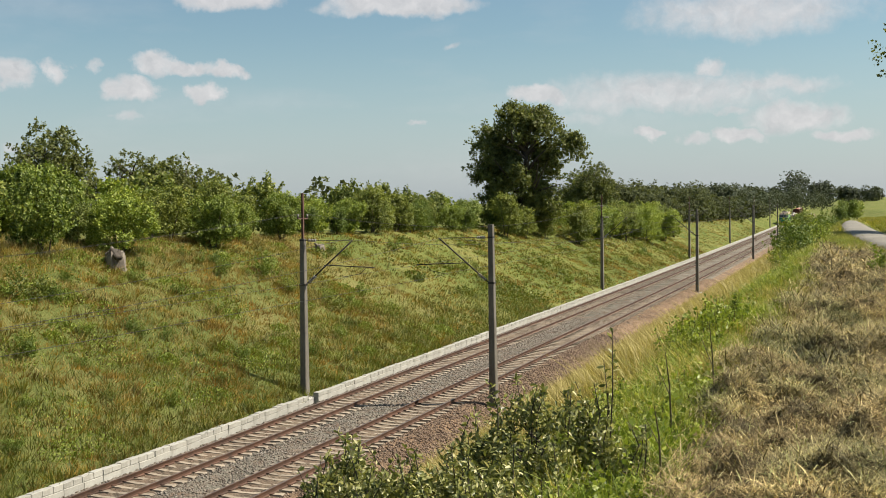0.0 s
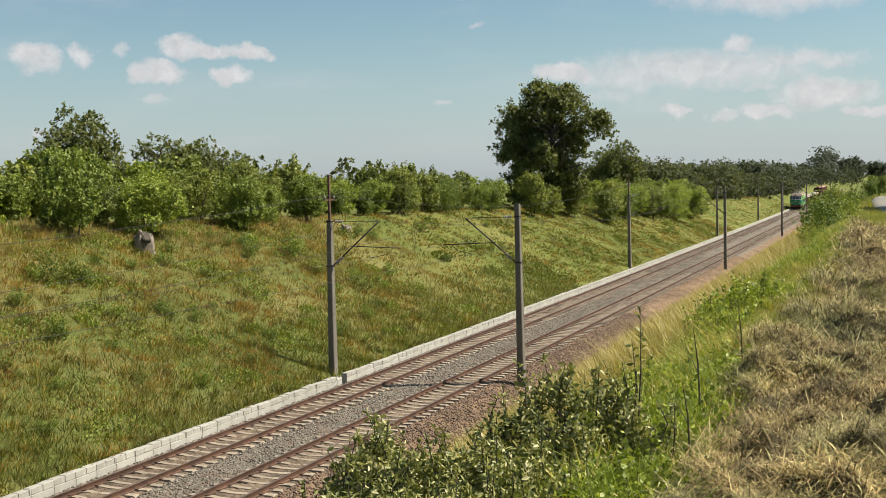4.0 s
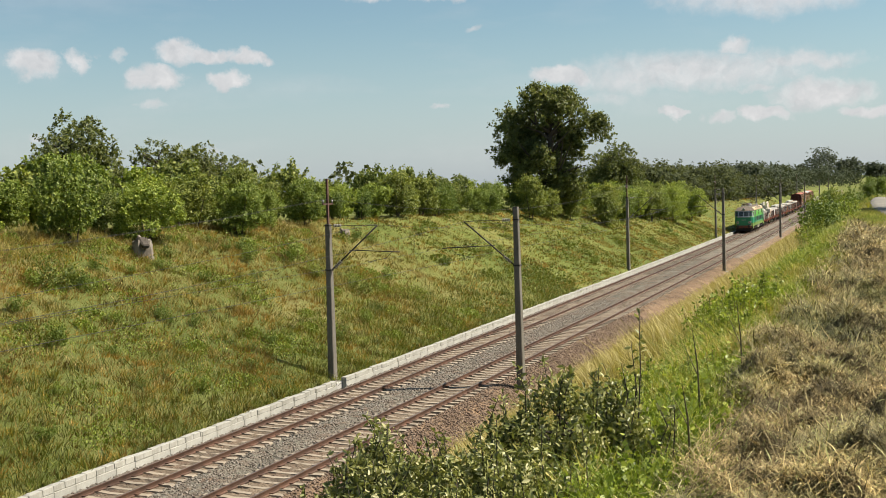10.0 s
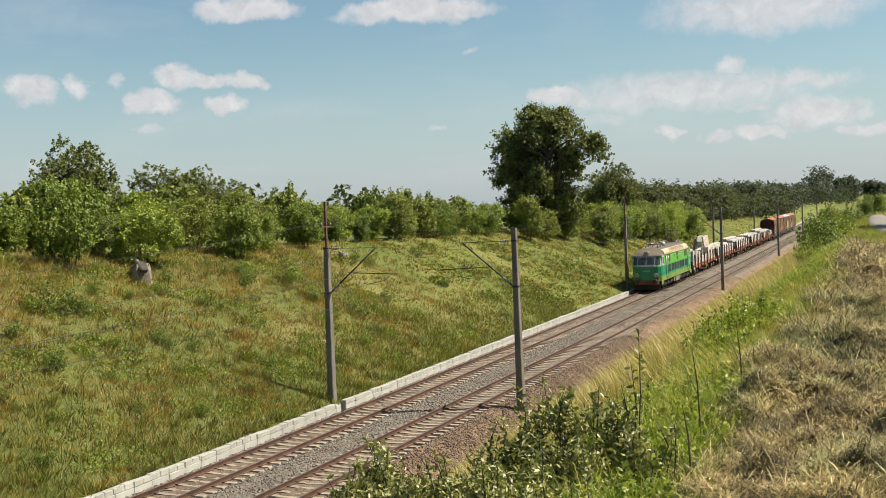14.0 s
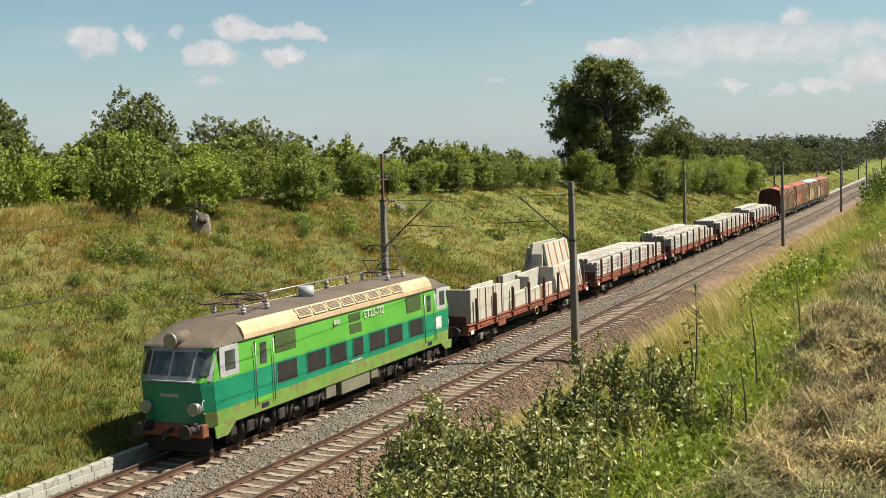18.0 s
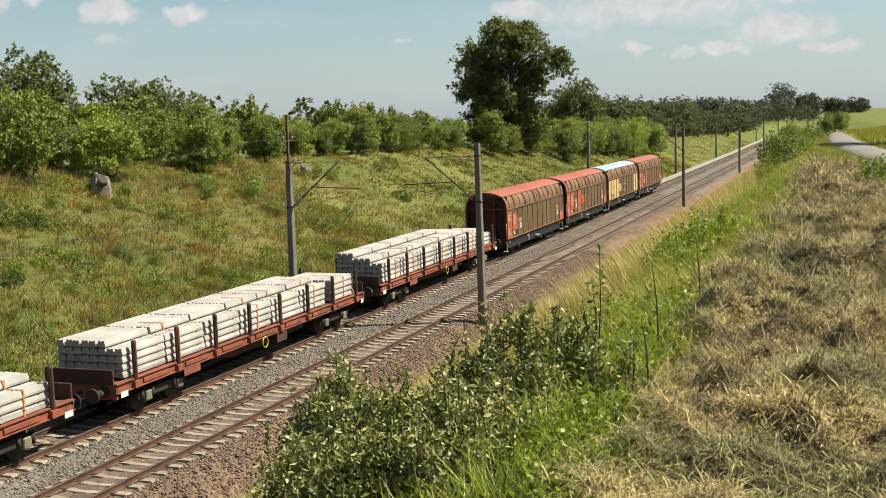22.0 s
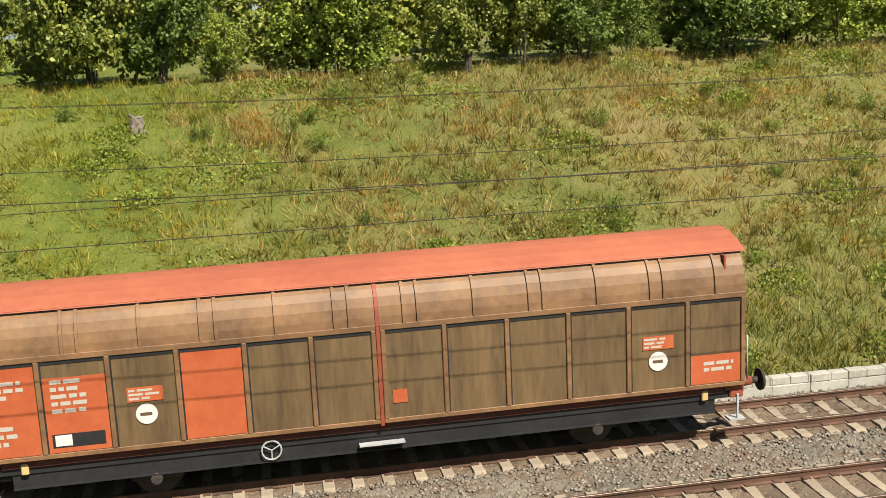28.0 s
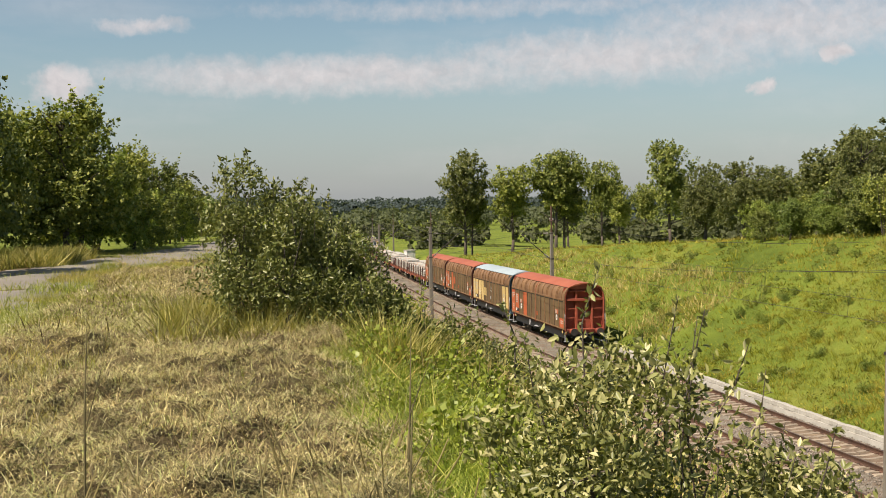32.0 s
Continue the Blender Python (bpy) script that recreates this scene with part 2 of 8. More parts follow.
def part(name, bm, mat, parent=None, label="", at=None):
    me = bpy.data.meshes.new(name)
    bm.to_mesh(me)
    bm.free()
    me.materials.append(mat)
    ob = new(name, me)
    ob.parent = parent
    if at is not None:
        ob.matrix_basis = at
    return tagged(ob, label) if label else ob


def box(bm, x0, x1, y0, y1, z0, z1, bevel=0.0):
    vs = [bm.verts.new(p) for p in ((x0, y0, z0), (x1, y0, z0), (x1, y1, z0), (x0, y1, z0), (x0, y0, z1), (x1, y0, z1), (x1, y1, z1), (x0, y1, z1))]
    fs = [bm.faces.new([vs[i] for i in f]) for f in ((3, 2, 1, 0), (4, 5, 6, 7), (0, 1, 5, 4), (1, 2, 6, 5), (2, 3, 7, 6), (3, 0, 4, 7))]
    if bevel:
        es = list({e for f in fs for e in f.edges})
        bmesh.ops.bevel(bm, geom=es, offset=bevel, segments=1, affect="EDGES")
    return bm


def boxes(*dims, bevel=0.0):
    bm = bmesh.new()
    for d in dims:
        box(bm, *d, bevel=bevel)
    return bm


def rod(bm, a, b, r0, r1=None, sides=8, caps=True):
    """A tapered round bar from a to b."""
    a, b = Vector(a), Vector(b)
    r1 = r0 if r1 is None else r1
    d = (b - a).normalized()
    s = d.cross(Vector((0, 0, 1)) if abs(d.z) < 0.9 else Vector((1, 0, 0))).normalized()
    u = d.cross(s)
    rings = []
    for p, r in ((a, r0), (b, r1)):
        rings.append([bm.verts.new(p + (s * math.cos(2 * math.pi * i / sides) + u * math.sin(2 * math.pi * i / sides)) * r) for i in range(sides)])
    for i in range(sides):
        f = bm.faces.new((rings[0][i], rings[0][(i + 1) % sides], rings[1][(i + 1) % sides], rings[1][i]))
        f.smooth = sides > 5
    if caps:
        bm.faces.new(rings[0][::-1])
        bm.faces.new(rings[1])
    return bm


def rods(*specs, sides=8):
    bm = bmesh.new()
    for s in specs:
        rod(bm, *s, sides=sides)
    return bm


def extruded(bm, outline, x0, x1):
    """A closed outline in (y, z), run along x."""
    a = [bm.verts.new((x0, y, z)) for y, z in outline]
    b = [bm.verts.new((x1, y, z)) for y, z in outline]
    n = len(outline)
    for i in range(n):
        bm.faces.new((a[i], a[(i + 1) % n], b[(i + 1) % n], b[i]))
    bm.faces.new(a[::-1])
    bm.faces.new(b)
    bmesh.ops.recalc_face_normals(bm, faces=bm.faces)
    return bm


def thing(name, label, category, group="", m=None):
    ob = new(name)
    ob.empty_display_size = 0.3
    if m is not None:
        ob.matrix_basis = m
    return tagged(ob, label, category, group)


def unit(v):
    return v / (np.linalg.norm(v, axis=-1, keepdims=True) + 1e-9)


def leaves(rng, centres, length, width, lift=0.3, fold=0.25):
    """Pointed, slightly folded leaves as quads: (count, 4, 3)."""
    n = len(centres)
    d = unit(rng.normal(size=(n, 3)) + [0, 0, lift])
    s = unit(np.cross(d, rng.normal(size=(n, 3))))
    up = np.cross(s, d)
    k = (0.7 + 0.6 * rng.random((n, 1)))
    a = centres
    mid = a + d * length * 0.45 * k + up * length * fold * 0.2
    return np.stack([a, mid + s * width * k, a + d * length * k, mid - s * width * k], 1)


def blades(rng, feet, height, width, lean=0.35):
    n = len(feet)
    h = height if np.ndim(height) else np.full(n, height)
    h = (h * (0.5 + 0.8 * rng.random(n)))[:, None]
    turn = rng.random(n) * 2 * np.pi
    side = np.stack([np.cos(turn), np.sin(turn), 0 * turn], 1) * width * (0.6 + 0.8 * rng.random((n, 1)))
    tip = feet + np.concatenate([rng.normal(size=(n, 2)) * lean * h, h], 1)
    return np.stack([feet - side, feet + side, tip], 1)


def crown(rng, centre, radii, count, clumps, spread=0.28, low=-0.6):
    """Points for leaves, in clumps round an uneven shell."""
    d = unit(rng.normal(size=(clumps, 3)))
    d[:, 2] = np.where(d[:, 2] < low, -d[:, 2], d[:, 2])
    r = 0.5 + 0.5 * rng.random((clumps, 1)) ** 0.6
    c = d * r * np.array(radii)
    pick = rng.integers(0, clumps, count)
    size = (0.6 + 0.8 * rng.random(clumps))[pick][:, None]
    p = c[pick] + unit(rng.normal(size=(count, 3))) * rng.random((count, 1)) ** 0.45 * spread * size * np.mean(radii)
    return p + np.array(centre)


def shoot_crown(rng, centre, radii, lumps, shoots, per, reach, low=-0.5, upward=0.6, fill=0.3):
    """Leaf places on shoots that stand out of a lumpy crown: points, outward directions, shoot directions."""
    radii, centre = np.array(radii, float), np.array(centre, float)
    mean = radii.mean()
    d = unit(rng.normal(size=(lumps, 3)))
    d[:, 2] = np.where(d[:, 2] < low, -d[:, 2], d[:, 2])
    c = d * radii * (0.5 + 0.25 * rng.random((lumps, 1)))
    size = mean * (0.26 + 0.26 * rng.random(lumps))
    pick = rng.integers(0, lumps, shoots)
    out = unit(rng.normal(size=(shoots, 3)) + d[pick] * 0.6 + [0, 0, 0.25])
    along = unit(out * 0.7 + [0, 0, upward] + rng.normal(size=(shoots, 3)) * 0.28)
    start = c[pick] + out * size[pick][:, None] * (0.45 + 0.55 * rng.random((shoots, 1)) ** 0.6)
    length = reach * (0.35 + 0.9 * rng.random((shoots, 1)))
    u = rng.random((shoots, per, 1)) ** 0.8
    p = start[:, None] + along[:, None] * length[:, None] * u + rng.normal(size=(shoots, per, 3)) * reach * 0.11
    n, a = np.repeat(out, per, 0), np.repeat(along, per, 0)
    p = p.reshape(-1, 3)
    # leaves within, which close the crown
    k = int(len(p) * fill)
    inner = rng.integers(0, lumps, k)
    o = unit(rng.normal(size=(k, 3)))
    q = c[inner] * rng.random((k, 1)) ** 0.5 + o * size[inner][:, None] * 0.75
    return np.concatenate([p, q]) + centre, np.concatenate([n, o]), np.concatenate([a, unit(o + [0, 0, 0.6])])


def turned_leaves(rng, spots, length, width, wild=0.6, fold=0.25):
    """Pointed leaves that lie roughly square to the outward direction and along the shoot."""
    c, nrm, along = spots
    n = len(c)
    up = unit(nrm + [0, 0, 0.35] + rng.normal(size=(n, 3)) * wild)
    d = along + rng.normal(size=(n, 3)) * 0.55
    d = unit(d - up * np.sum(d * up, 1, keepdims=True))
    side = np.cross(up, d)
    k = 0.65 + 0.7 * rng.random((n, 1))
    mid = c + d * length * 0.45 * k - up * length * fold * 0.25
    return np.stack([c, mid + side * width * k, c + d * length * k, mid - side * width * k], 1)


def joined(*lots):
    return tuple(np.concatenate(v) for v in zip(*lots))


def branches(rng, foot, top, radius, spread, count, name, mat, parent):
    """A tapered trunk with limbs, one mesh."""
    bm = bmesh.new()
    foot, top = Vector(foot), Vector(top)
    p, steps = foot, 4
    pts = [foot]
    for i in range(1, steps + 1):
        q = foot.lerp(top, i / steps) + Vector(rng.normal(size=3)) * radius * (0.6 if i < steps else 0.2)
        rod(bm, p, q, radius * (1.05 - 0.8 * (i - 1) / steps), radius * (1.05 - 0.8 * i / steps), sides=7)
        p = q
        pts.append(q)
    for i in range(count):
        k = 0.3 + 0.65 * rng.random()
        a = foot.lerp(top, k)
        turn = rng.random() * 6.28
        b = a + Vector((math.cos(turn) * spread, math.sin(turn) * spread, spread * (0.3 + 0.7 * rng.random()))) * (1.15 - 0.7 * k)
        mid = a.lerp(b, 0.5) + Vector(rng.normal(size=3)) * spread * 0.06
        rod(bm, a, mid, radius * 0.42, radius * 0.26, sides=5)
        rod(bm, mid, b, radius * 0.26, radius * 0.07, sides=5)
    return part(name, bm, mat, parent)


# ---- the lie of the land ----
def bend(x):
    """The line runs straight past the camera and turns a little to the north at both ends."""
    x = np.asarray(x, float)
    west = np.clip(10 - x, 0, 190)
    return 0.00003 * np.clip(x - 40, 0, 700) ** 2 + 0.000171 * west ** 2 + 0.065 * np.clip(-180 - x, 0, 500)


def fall(x):
    """The line falls gently to the west."""
    d = np.clip(10 - np.asarray(x, float), 0, 400)
    return 0.011 * d * d / (d + 25)


def smooth(u):
    u = np.clip(u, 0, 1)
    return u * u * (3 - 2 * u)


def rough_land(x, y):
    """Soft humps a few metres wide."""
    return (0.16 * np.sin(0.9 * x + 1.7 * np.sin(0.37 * y)) * np.sin(0.8 * y + 1.1 * np.sin(0.43 * x))
            + 0.08 * np.sin(2.3 * x + 2 * np.sin(1.1 * y)) * np.sin(2.1 * y + np.sin(1.7 * x)))


def land(x, y):
    x, y = np.asarray(x, float), np.asarray(y, float)
    y0 = y
    y = y - bend(x)
    far_top = np.interp(x, [-400, -260, -170, -110, -60, 30, 120, 220, 400, 900], [-3, -1.5, 0.6, 4.2, 6.6, 7.2, 6.0, 4.2, 2.2, 1.0])
    near_top = np.interp(x, [-400, -200, -80, -30, 20, 60, 120, 300, 900], [2, 4.5, 6.4, 7.0, 7.15, 7.0, 6.4, 3.6, 1.0])
    y_top = 24.2 + np.maximum(far_top, 0) * 1.75 + 3
    u = np.clip((y - 24.2) / (y_top - 24.2), 0, 1)
    far = 0.05 + (far_top - 0.05) * (u * 0.75 + 0.25 * smooth(u)) + np.clip(y - y_top, 0, 120) * 0.006
    v = np.clip((14.7 - y) / (14.7 - 1.7), 0, 1)
    near = -0.62 + (near_top + 0.62) * (v - 0.045 * np.sin(math.pi * v) - 0.02 * np.sin(2 * math.pi * v))
    bed = np.interp(y, [14.7, 15.4, 24.0, 24.2], [-0.62, -0.6, -0.6, 0.05])
    z = np.where(y >= 24.2, far - fall(x) * (1 - u), np.where(y <= 14.7, near - fall(x) * (1 - v), bed - fall(x)))
    hump = rough_land(x, y) * (smooth((y - 25) / 4) + smooth((13.5 - y) / 3)) * np.where(np.abs(x) + np.abs(y) < 400, 1, 0)
    hump = hump * np.where(y < 2.5, 0.55, 0.8) * (1 - smooth((x - 32) / 8) * smooth((2.6 - y0) / 1.2))
    # woods and fields rise to a low ridge in the west
    ridge = 5 * smooth((-x - 500) / 900) * smooth((y + 500) / 300) + 3.6 * smooth((x - 600) / 900)
    # the field beyond the lane climbs to the south-east
    lane = np.interp(x, [45, 85, 130, 220, 420], [-2.6, -0.7, 1, 4, 12])
    field = np.interp(x, [62, 120, 300, 500, 900], [0, 0.4, 1.4, 2.2, 2.6]) * smooth((lane - 3 - y0) / 9)
    return z + hump + ridge + field


def steps_from(edges):
    """Grid lines: (start, end, step) runs joined."""
    out = []
    for a, b, s in edges:
        out.extend(np.arange(a, b, s))
    return np.array(out + [edges[-1][1]])


def ground(mat):
    xs = steps_from([(-4500, -600, 300), (-600, -200, 20), (-200, -60, 4), (-60, 90, 1.0), (90, 240, 4), (240, 600, 20), (600, 4500, 300)])
    ys = steps_from([(-4500, -300, 300), (-300, -40, 20), (-40, -8, 2), (-8, 44, 0.5), (44, 80, 3), (80, 300, 20), (300, 4500, 300)])
    gx, gy = np.meshgrid(xs, ys)
    gy = gy + bend(gx) * np.where(np.abs(gy) < 60, 1, 0)
    v = np.stack([gx, gy, land(gx, gy)], -1).reshape(-1, 3)
    nx, ny = len(xs), len(ys)
    i = (np.arange(ny - 1)[:, None] * nx + np.arange(nx - 1)[None]).ravel()
    f = np.stack([i, i + 1, i + nx + 1, i + nx], 1)
    ob = link_mesh("ground", v, f, mat, smooth=True)
    return tagged(ob, "grassy cutting banks and dry meadow with bare earth", "ground", kind="structure")


def ground_material():
    mat, nt, bsdf = shader("meadow_soil")
    co = coords(nt)
    big, mid, fine = noise_of(nt, 0.09, 5, 0.6, co), noise_of(nt, 0.7, 6, 0.65, co), noise_of(nt, 9.0, 6, 0.7, co)
    f = calc(nt, "ADD", calc(nt, "MULTIPLY", big, 0.5), calc(nt, "ADD", calc(nt, "MULTIPLY", mid, 0.3), calc(nt, "MULTIPLY", fine, 0.2)))
    col = ramp(nt, f, [(0.36, (0.06, 0.075, 0.0188)), (0.46, (0.105, 0.12, 0.03)), (0.55, (0.1575, 0.15, 0.0488)), (0.66, (0.21, 0.165, 0.075))])
    lush = ramp(nt, f, [(0.36, (0.0525, 0.0788, 0.0105)), (0.5, (0.1162, 0.1537, 0.0195)), (0.66, (0.1875, 0.195, 0.0375))])
    sep = nt.nodes.new("ShaderNodeSeparateXYZ")
    nt.links.new(co, sep.inputs[0])
    west = nt.nodes.new("ShaderNodeMapRange")
    nt.links.new(calc(nt, "ADD", sep.outputs[0], calc(nt, "MULTIPLY", calc(nt, "SUBTRACT", big, 0.5), 40.0)), west.inputs[0])
    west.inputs[1].default_value, west.inputs[2].default_value, west.inputs[3].default_value, west.inputs[4].default_value = -16.0, 6.0, 1.0, 0.0
    east = nt.nodes.new("ShaderNodeMapRange")
    nt.links.new(sep.outputs[0], east.inputs[0])
    east.inputs[1].default_value, east.inputs[2].default_value, east.inputs[3].default_value, east.inputs[4].default_value = 50.0, 90.0, 0.0, 0.32
    col = mixed(nt, calc(nt, "MAXIMUM", west.outputs[0], east.outputs[0]), col, lush)
    # cut hay on the top of the near bank
    wob = calc(nt, "MULTIPLY", calc(nt, "SUBTRACT", mid, 0.5), 2.5)
    n = nt.nodes.new("ShaderNodeMapRange")
    nt.links.new(calc(nt, "ADD", calc(nt, "SUBTRACT", sep.outputs[1], calc(nt, "MULTIPLY", calc(nt, "ABSOLUTE", sep.outputs[0]), 0.05)), wob), n.inputs[0])
    n.inputs[1].default_value, n.inputs[2].default_value, n.inputs[3].default_value, n.inputs[4].default_value = 0.2, 1.2, 1.0, 0.0
    e = nt.nodes.new("ShaderNodeMapRange")
    nt.links.new(calc(nt, "ABSOLUTE", sep.outputs[0]), e.inputs[0])
    e.inputs[1].default_value, e.inputs[2].default_value, e.inputs[3].default_value, e.inputs[4].default_value = 40.0, 60.0, 1.0, 0.0
    hay = ramp(nt, calc(nt, "ADD", calc(nt, "MULTIPLY", fine, 0.6), calc(nt, "MULTIPLY", mid, 0.4)), [(0.38, (0.0338, 0.027, 0.015)), (0.5, (0.105, 0.0788, 0.0413)), (0.66, (0.2025, 0.1575, 0.0863))])
    col = mixed(nt, calc(nt, "MULTIPLY", n.outputs[0], e.outputs[0]), col, hay)
    nt.links.new(col, bsdf.inputs["Base Color"])
    bsdf.inputs["Roughness"].default_value = 0.95
    bsdf.inputs["Specular IOR Level"].default_value = 0.15
    relief(nt, bsdf, calc(nt, "ADD", fine, mid), 0.9, 0.12)
    return mat


M = {}
M["soil"] = ground_material()
M["ballast_grey"] = surface("grey_ballast", (0.066, 0.058, 0.042), (0.221, 0.201, 0.155), coarse=0.5, fine=17.0, rough=0.92, bump=1.0, depth=0.06, stain=(0.132, 0.089, 0.059), stain_at=0.46)
M["ballast_stained"] = surface("rust_stained_ballast", (0.049, 0.035, 0.023), (0.229, 0.171, 0.112), coarse=0.5, fine=17.0, rough=0.93, bump=1.0, depth=0.06, stain=(0.127, 0.078, 0.049), stain_at=0.5)
M["ballast_brown"] = surface("rusty_ballast", (0.081, 0.051, 0.029), (0.244, 0.158, 0.092), coarse=0.6, fine=17.0, rough=0.93, bump=1.0, depth=0.06)
M["rail_side"] = surface("rusty_rail_steel", (0.045, 0.026, 0.018), (0.132, 0.068, 0.042), coarse=1.5, fine=30.0, rough=0.75, metal=0.2, bump=0.2)
M["rail_top"] = plain("worn_rail_head", (0.168, 0.131, 0.110), 0.45, 0.7)
M["concrete"] = surface("weathered_concrete", (0.225, 0.2175, 0.195), (0.4125, 0.3975, 0.36), coarse=0.9, fine=22.0, rough=0.9, bump=0.35, stain=(0.12, 0.1087, 0.0863), stain_at=0.6, vary=0.25)
M["white_concrete"] = surface("pale_lime_washed_concrete", (0.255, 0.244, 0.206), (0.410, 0.399, 0.355), coarse=0.9, fine=14.0, rough=0.9, bump=0.4, stain=(0.150, 0.138, 0.100), stain_at=0.6, vary=0.16)
M["mast"] = surface("old_mast_concrete", (0.09, 0.0795, 0.063), (0.2137, 0.1935, 0.159), coarse=0.8, fine=20.0, rough=0.9, bump=0.3, stain=(0.0975, 0.0825, 0.0638), stain_at=0.62, stretch=(1, 1, 0.25))
M["mast_steel"] = surface("rusty_mast_steel", (0.0525, 0.0263, 0.0188), (0.15, 0.0825, 0.06), coarse=2.0, fine=30.0, rough=0.8, metal=0.3, bump=0.2)
M["dark_steel"] = surface("grimy_steel", (0.016, 0.015, 0.014), (0.061, 0.052, 0.045), coarse=1.5, fine=18.0, rough=0.75, metal=0.3, bump=0.25)
M["wire"] = plain("copper_wire", (0.0375, 0.0338, 0.03), 0.6, 0.6)
M["porcelain"] = plain("grey_glazed_porcelain", (0.225, 0.2063, 0.18), 0.3)
M["asphalt"] = surface("sunbleached_asphalt", (0.123, 0.111, 0.089), (0.209, 0.191, 0.154), coarse=0.4, fine=25.0, rough=0.9, bump=0.3)
M["sleeper"] = surface("dusty_concrete_sleeper", (0.179, 0.141, 0.100), (0.324, 0.273, 0.204), coarse=0.8, fine=18.0, rough=0.92, bump=0.3, stain=(0.131, 0.090, 0.059), stain_at=0.58, vary=0.3)
ground(M["soil"])


# ---- the railway ----
def strip(name, mat, profile, x0, x1, step, label, category, jitter=0.0, seed=1):
    """A long sheet that follows the line: profile of (y, z) points."""
    rng = np.random.default_rng(seed)
    xs = np.arange(x0, x1 + step, step)
    p = np.array(profile, float)
    gx = np.repeat(xs[:, None], len(p), 1)
    gy = p[None, :, 0] + bend(gx)
    gz = np.repeat(p[None, :, 1], len(xs), 0) - fall(gx)
    if jitter:
        gz = gz + rng.normal(size=gz.shape) * jitter
    v = np.stack([gx, gy, gz], -1).reshape(-1, 3)
    n = len(p)
    i = (np.arange(len(xs) - 1)[:, None] * n + np.arange(n - 1)[None]).ravel()
    f = np.stack([i, i + n, i + n + 1, i + 1], 1)
    ob = link_mesh(name, v, f, mat)
    return tagged(ob, label, category, kind="structure")


def fine_profile(points, step):
    y = [p[0] for p in points]
    ys = np.arange(y[0], y[-1] + 1e-6, step)
    return list(zip(ys, np.interp(ys, y, [p[1] for p in points])))


strip("ballast_bed", M["ballast_grey"], fine_profile([(16.35, -0.3), (16.6, -0.22), (17.1, -0.22), (17.25, -0.27), (19.25, -0.27), (19.5, -0.2), (19.8, -0.19), (20.7, -0.19), (21.1, -0.22), (21.25, -0.26), (23.2, -0.26), (23.35, -0.22), (23.75, -0.24)], 0.12),
      -90, 130, 0.12, "grey crushed stone ballast under both tracks", "ballast", jitter=0.02)
for name, y, low in (("near_track_ballast", TRACK_NEAR, -0.205), ("far_track_ballast", TRACK_FAR, -0.2)):
    strip(name, M["ballast_stained"], fine_profile([(y - 1.15, -0.235), (y - 1.0, low), (y + 1.0, low), (y + 1.15, -0.235)], 0.15), -90, 130, 0.15, "rust-stained ballast between the sleepers", "ballast", jitter=0.012, seed=4)
strip("ballast_bed_west", M["ballast_grey"], [(16.35, -0.3), (16.6, -0.22), (23.2, -0.215), (23.75, -0.24)], -700, -90, 5, "grey crushed stone ballast under both tracks", "ballast")
strip("ballast_bed_east", M["ballast_grey"], [(16.35, -0.3), (16.6, -0.22), (23.2, -0.215), (23.75, -0.24)], 130, 700, 5, "grey crushed stone ballast under both tracks", "ballast")
strip("ballast_shoulder", M["ballast_brown"], fine_profile([(14.6, -0.6), (15.2, -0.56), (16.4, -0.235), (16.7, -0.185), (17.02, -0.185)], 0.14), -90, 130, 0.14,
      "rust-brown gravel shoulder beside the near track", "ballast", jitter=0.025, seed=2)
strip("ballast_shoulder_far", M["ballast_brown"], [(14.6, -0.6), (15.2, -0.56), (16.6, -0.235)], -700, -90, 5, "rust-brown gravel shoulder beside the track", "ballast")
strip("ballast_shoulder_east", M["ballast_brown"], [(14.6, -0.6), (15.2, -0.56), (16.6, -0.235)], 130, 700, 5, "rust-brown gravel shoulder beside the track", "ballast")

RAIL = [(-0.075, -0.19), (0.075, -0.19), (0.075, -0.172), (0.014, -0.148), (0.014, -0.05), (0.038, -0.04), (0.038, -0.004), (-0.038, -0.004), (-0.038, -0.04), (-0.014, -0.05), (-0.014, -0.148), (-0.075, -0.172)]


def rail(y):
    v, f = [], []
    xs = np.arange(-700, 700, 10.0)
    n = len(RAIL)
    for x in xs:
        v.extend((x, y + a + float(bend(x)), b - float(fall(x))) for a, b in RAIL)
    for k in range(len(xs) - 1):
        f.extend((k * n + i, k * n + (i + 1) % n, (k + 1) * n + (i + 1) % n, (k + 1) * n + i) for i in range(n))
    ob = tagged(link_mesh("rail", v, f, M["rail_side"]), "rust-brown steel rail on concrete sleepers", "rail", "rails of the two tracks")
    v, f = [], []
    for x in xs:
        v.extend((x, y + a + float(bend(x)), b - float(fall(x))) for a, b in ((-0.03, -0.004), (0.03, -0.004), (0.026, 0.0), (-0.026, 0.0)))
    for k in range(len(xs) - 1):
        f.extend((k * 4 + i, k * 4 + (i + 1) % 4, (k + 1) * 4 + (i + 1) % 4, (k + 1) * 4 + i) for i in range(4))
    link_mesh("running_surface", v, f, M["rail_top"], ob)
    tagged(ob.children[0], "worn bright running surface")


for y in (TRACK_NEAR, TRACK_FAR):
    rail(y - GAUGE / 2)
    rail(y + GAUGE / 2)


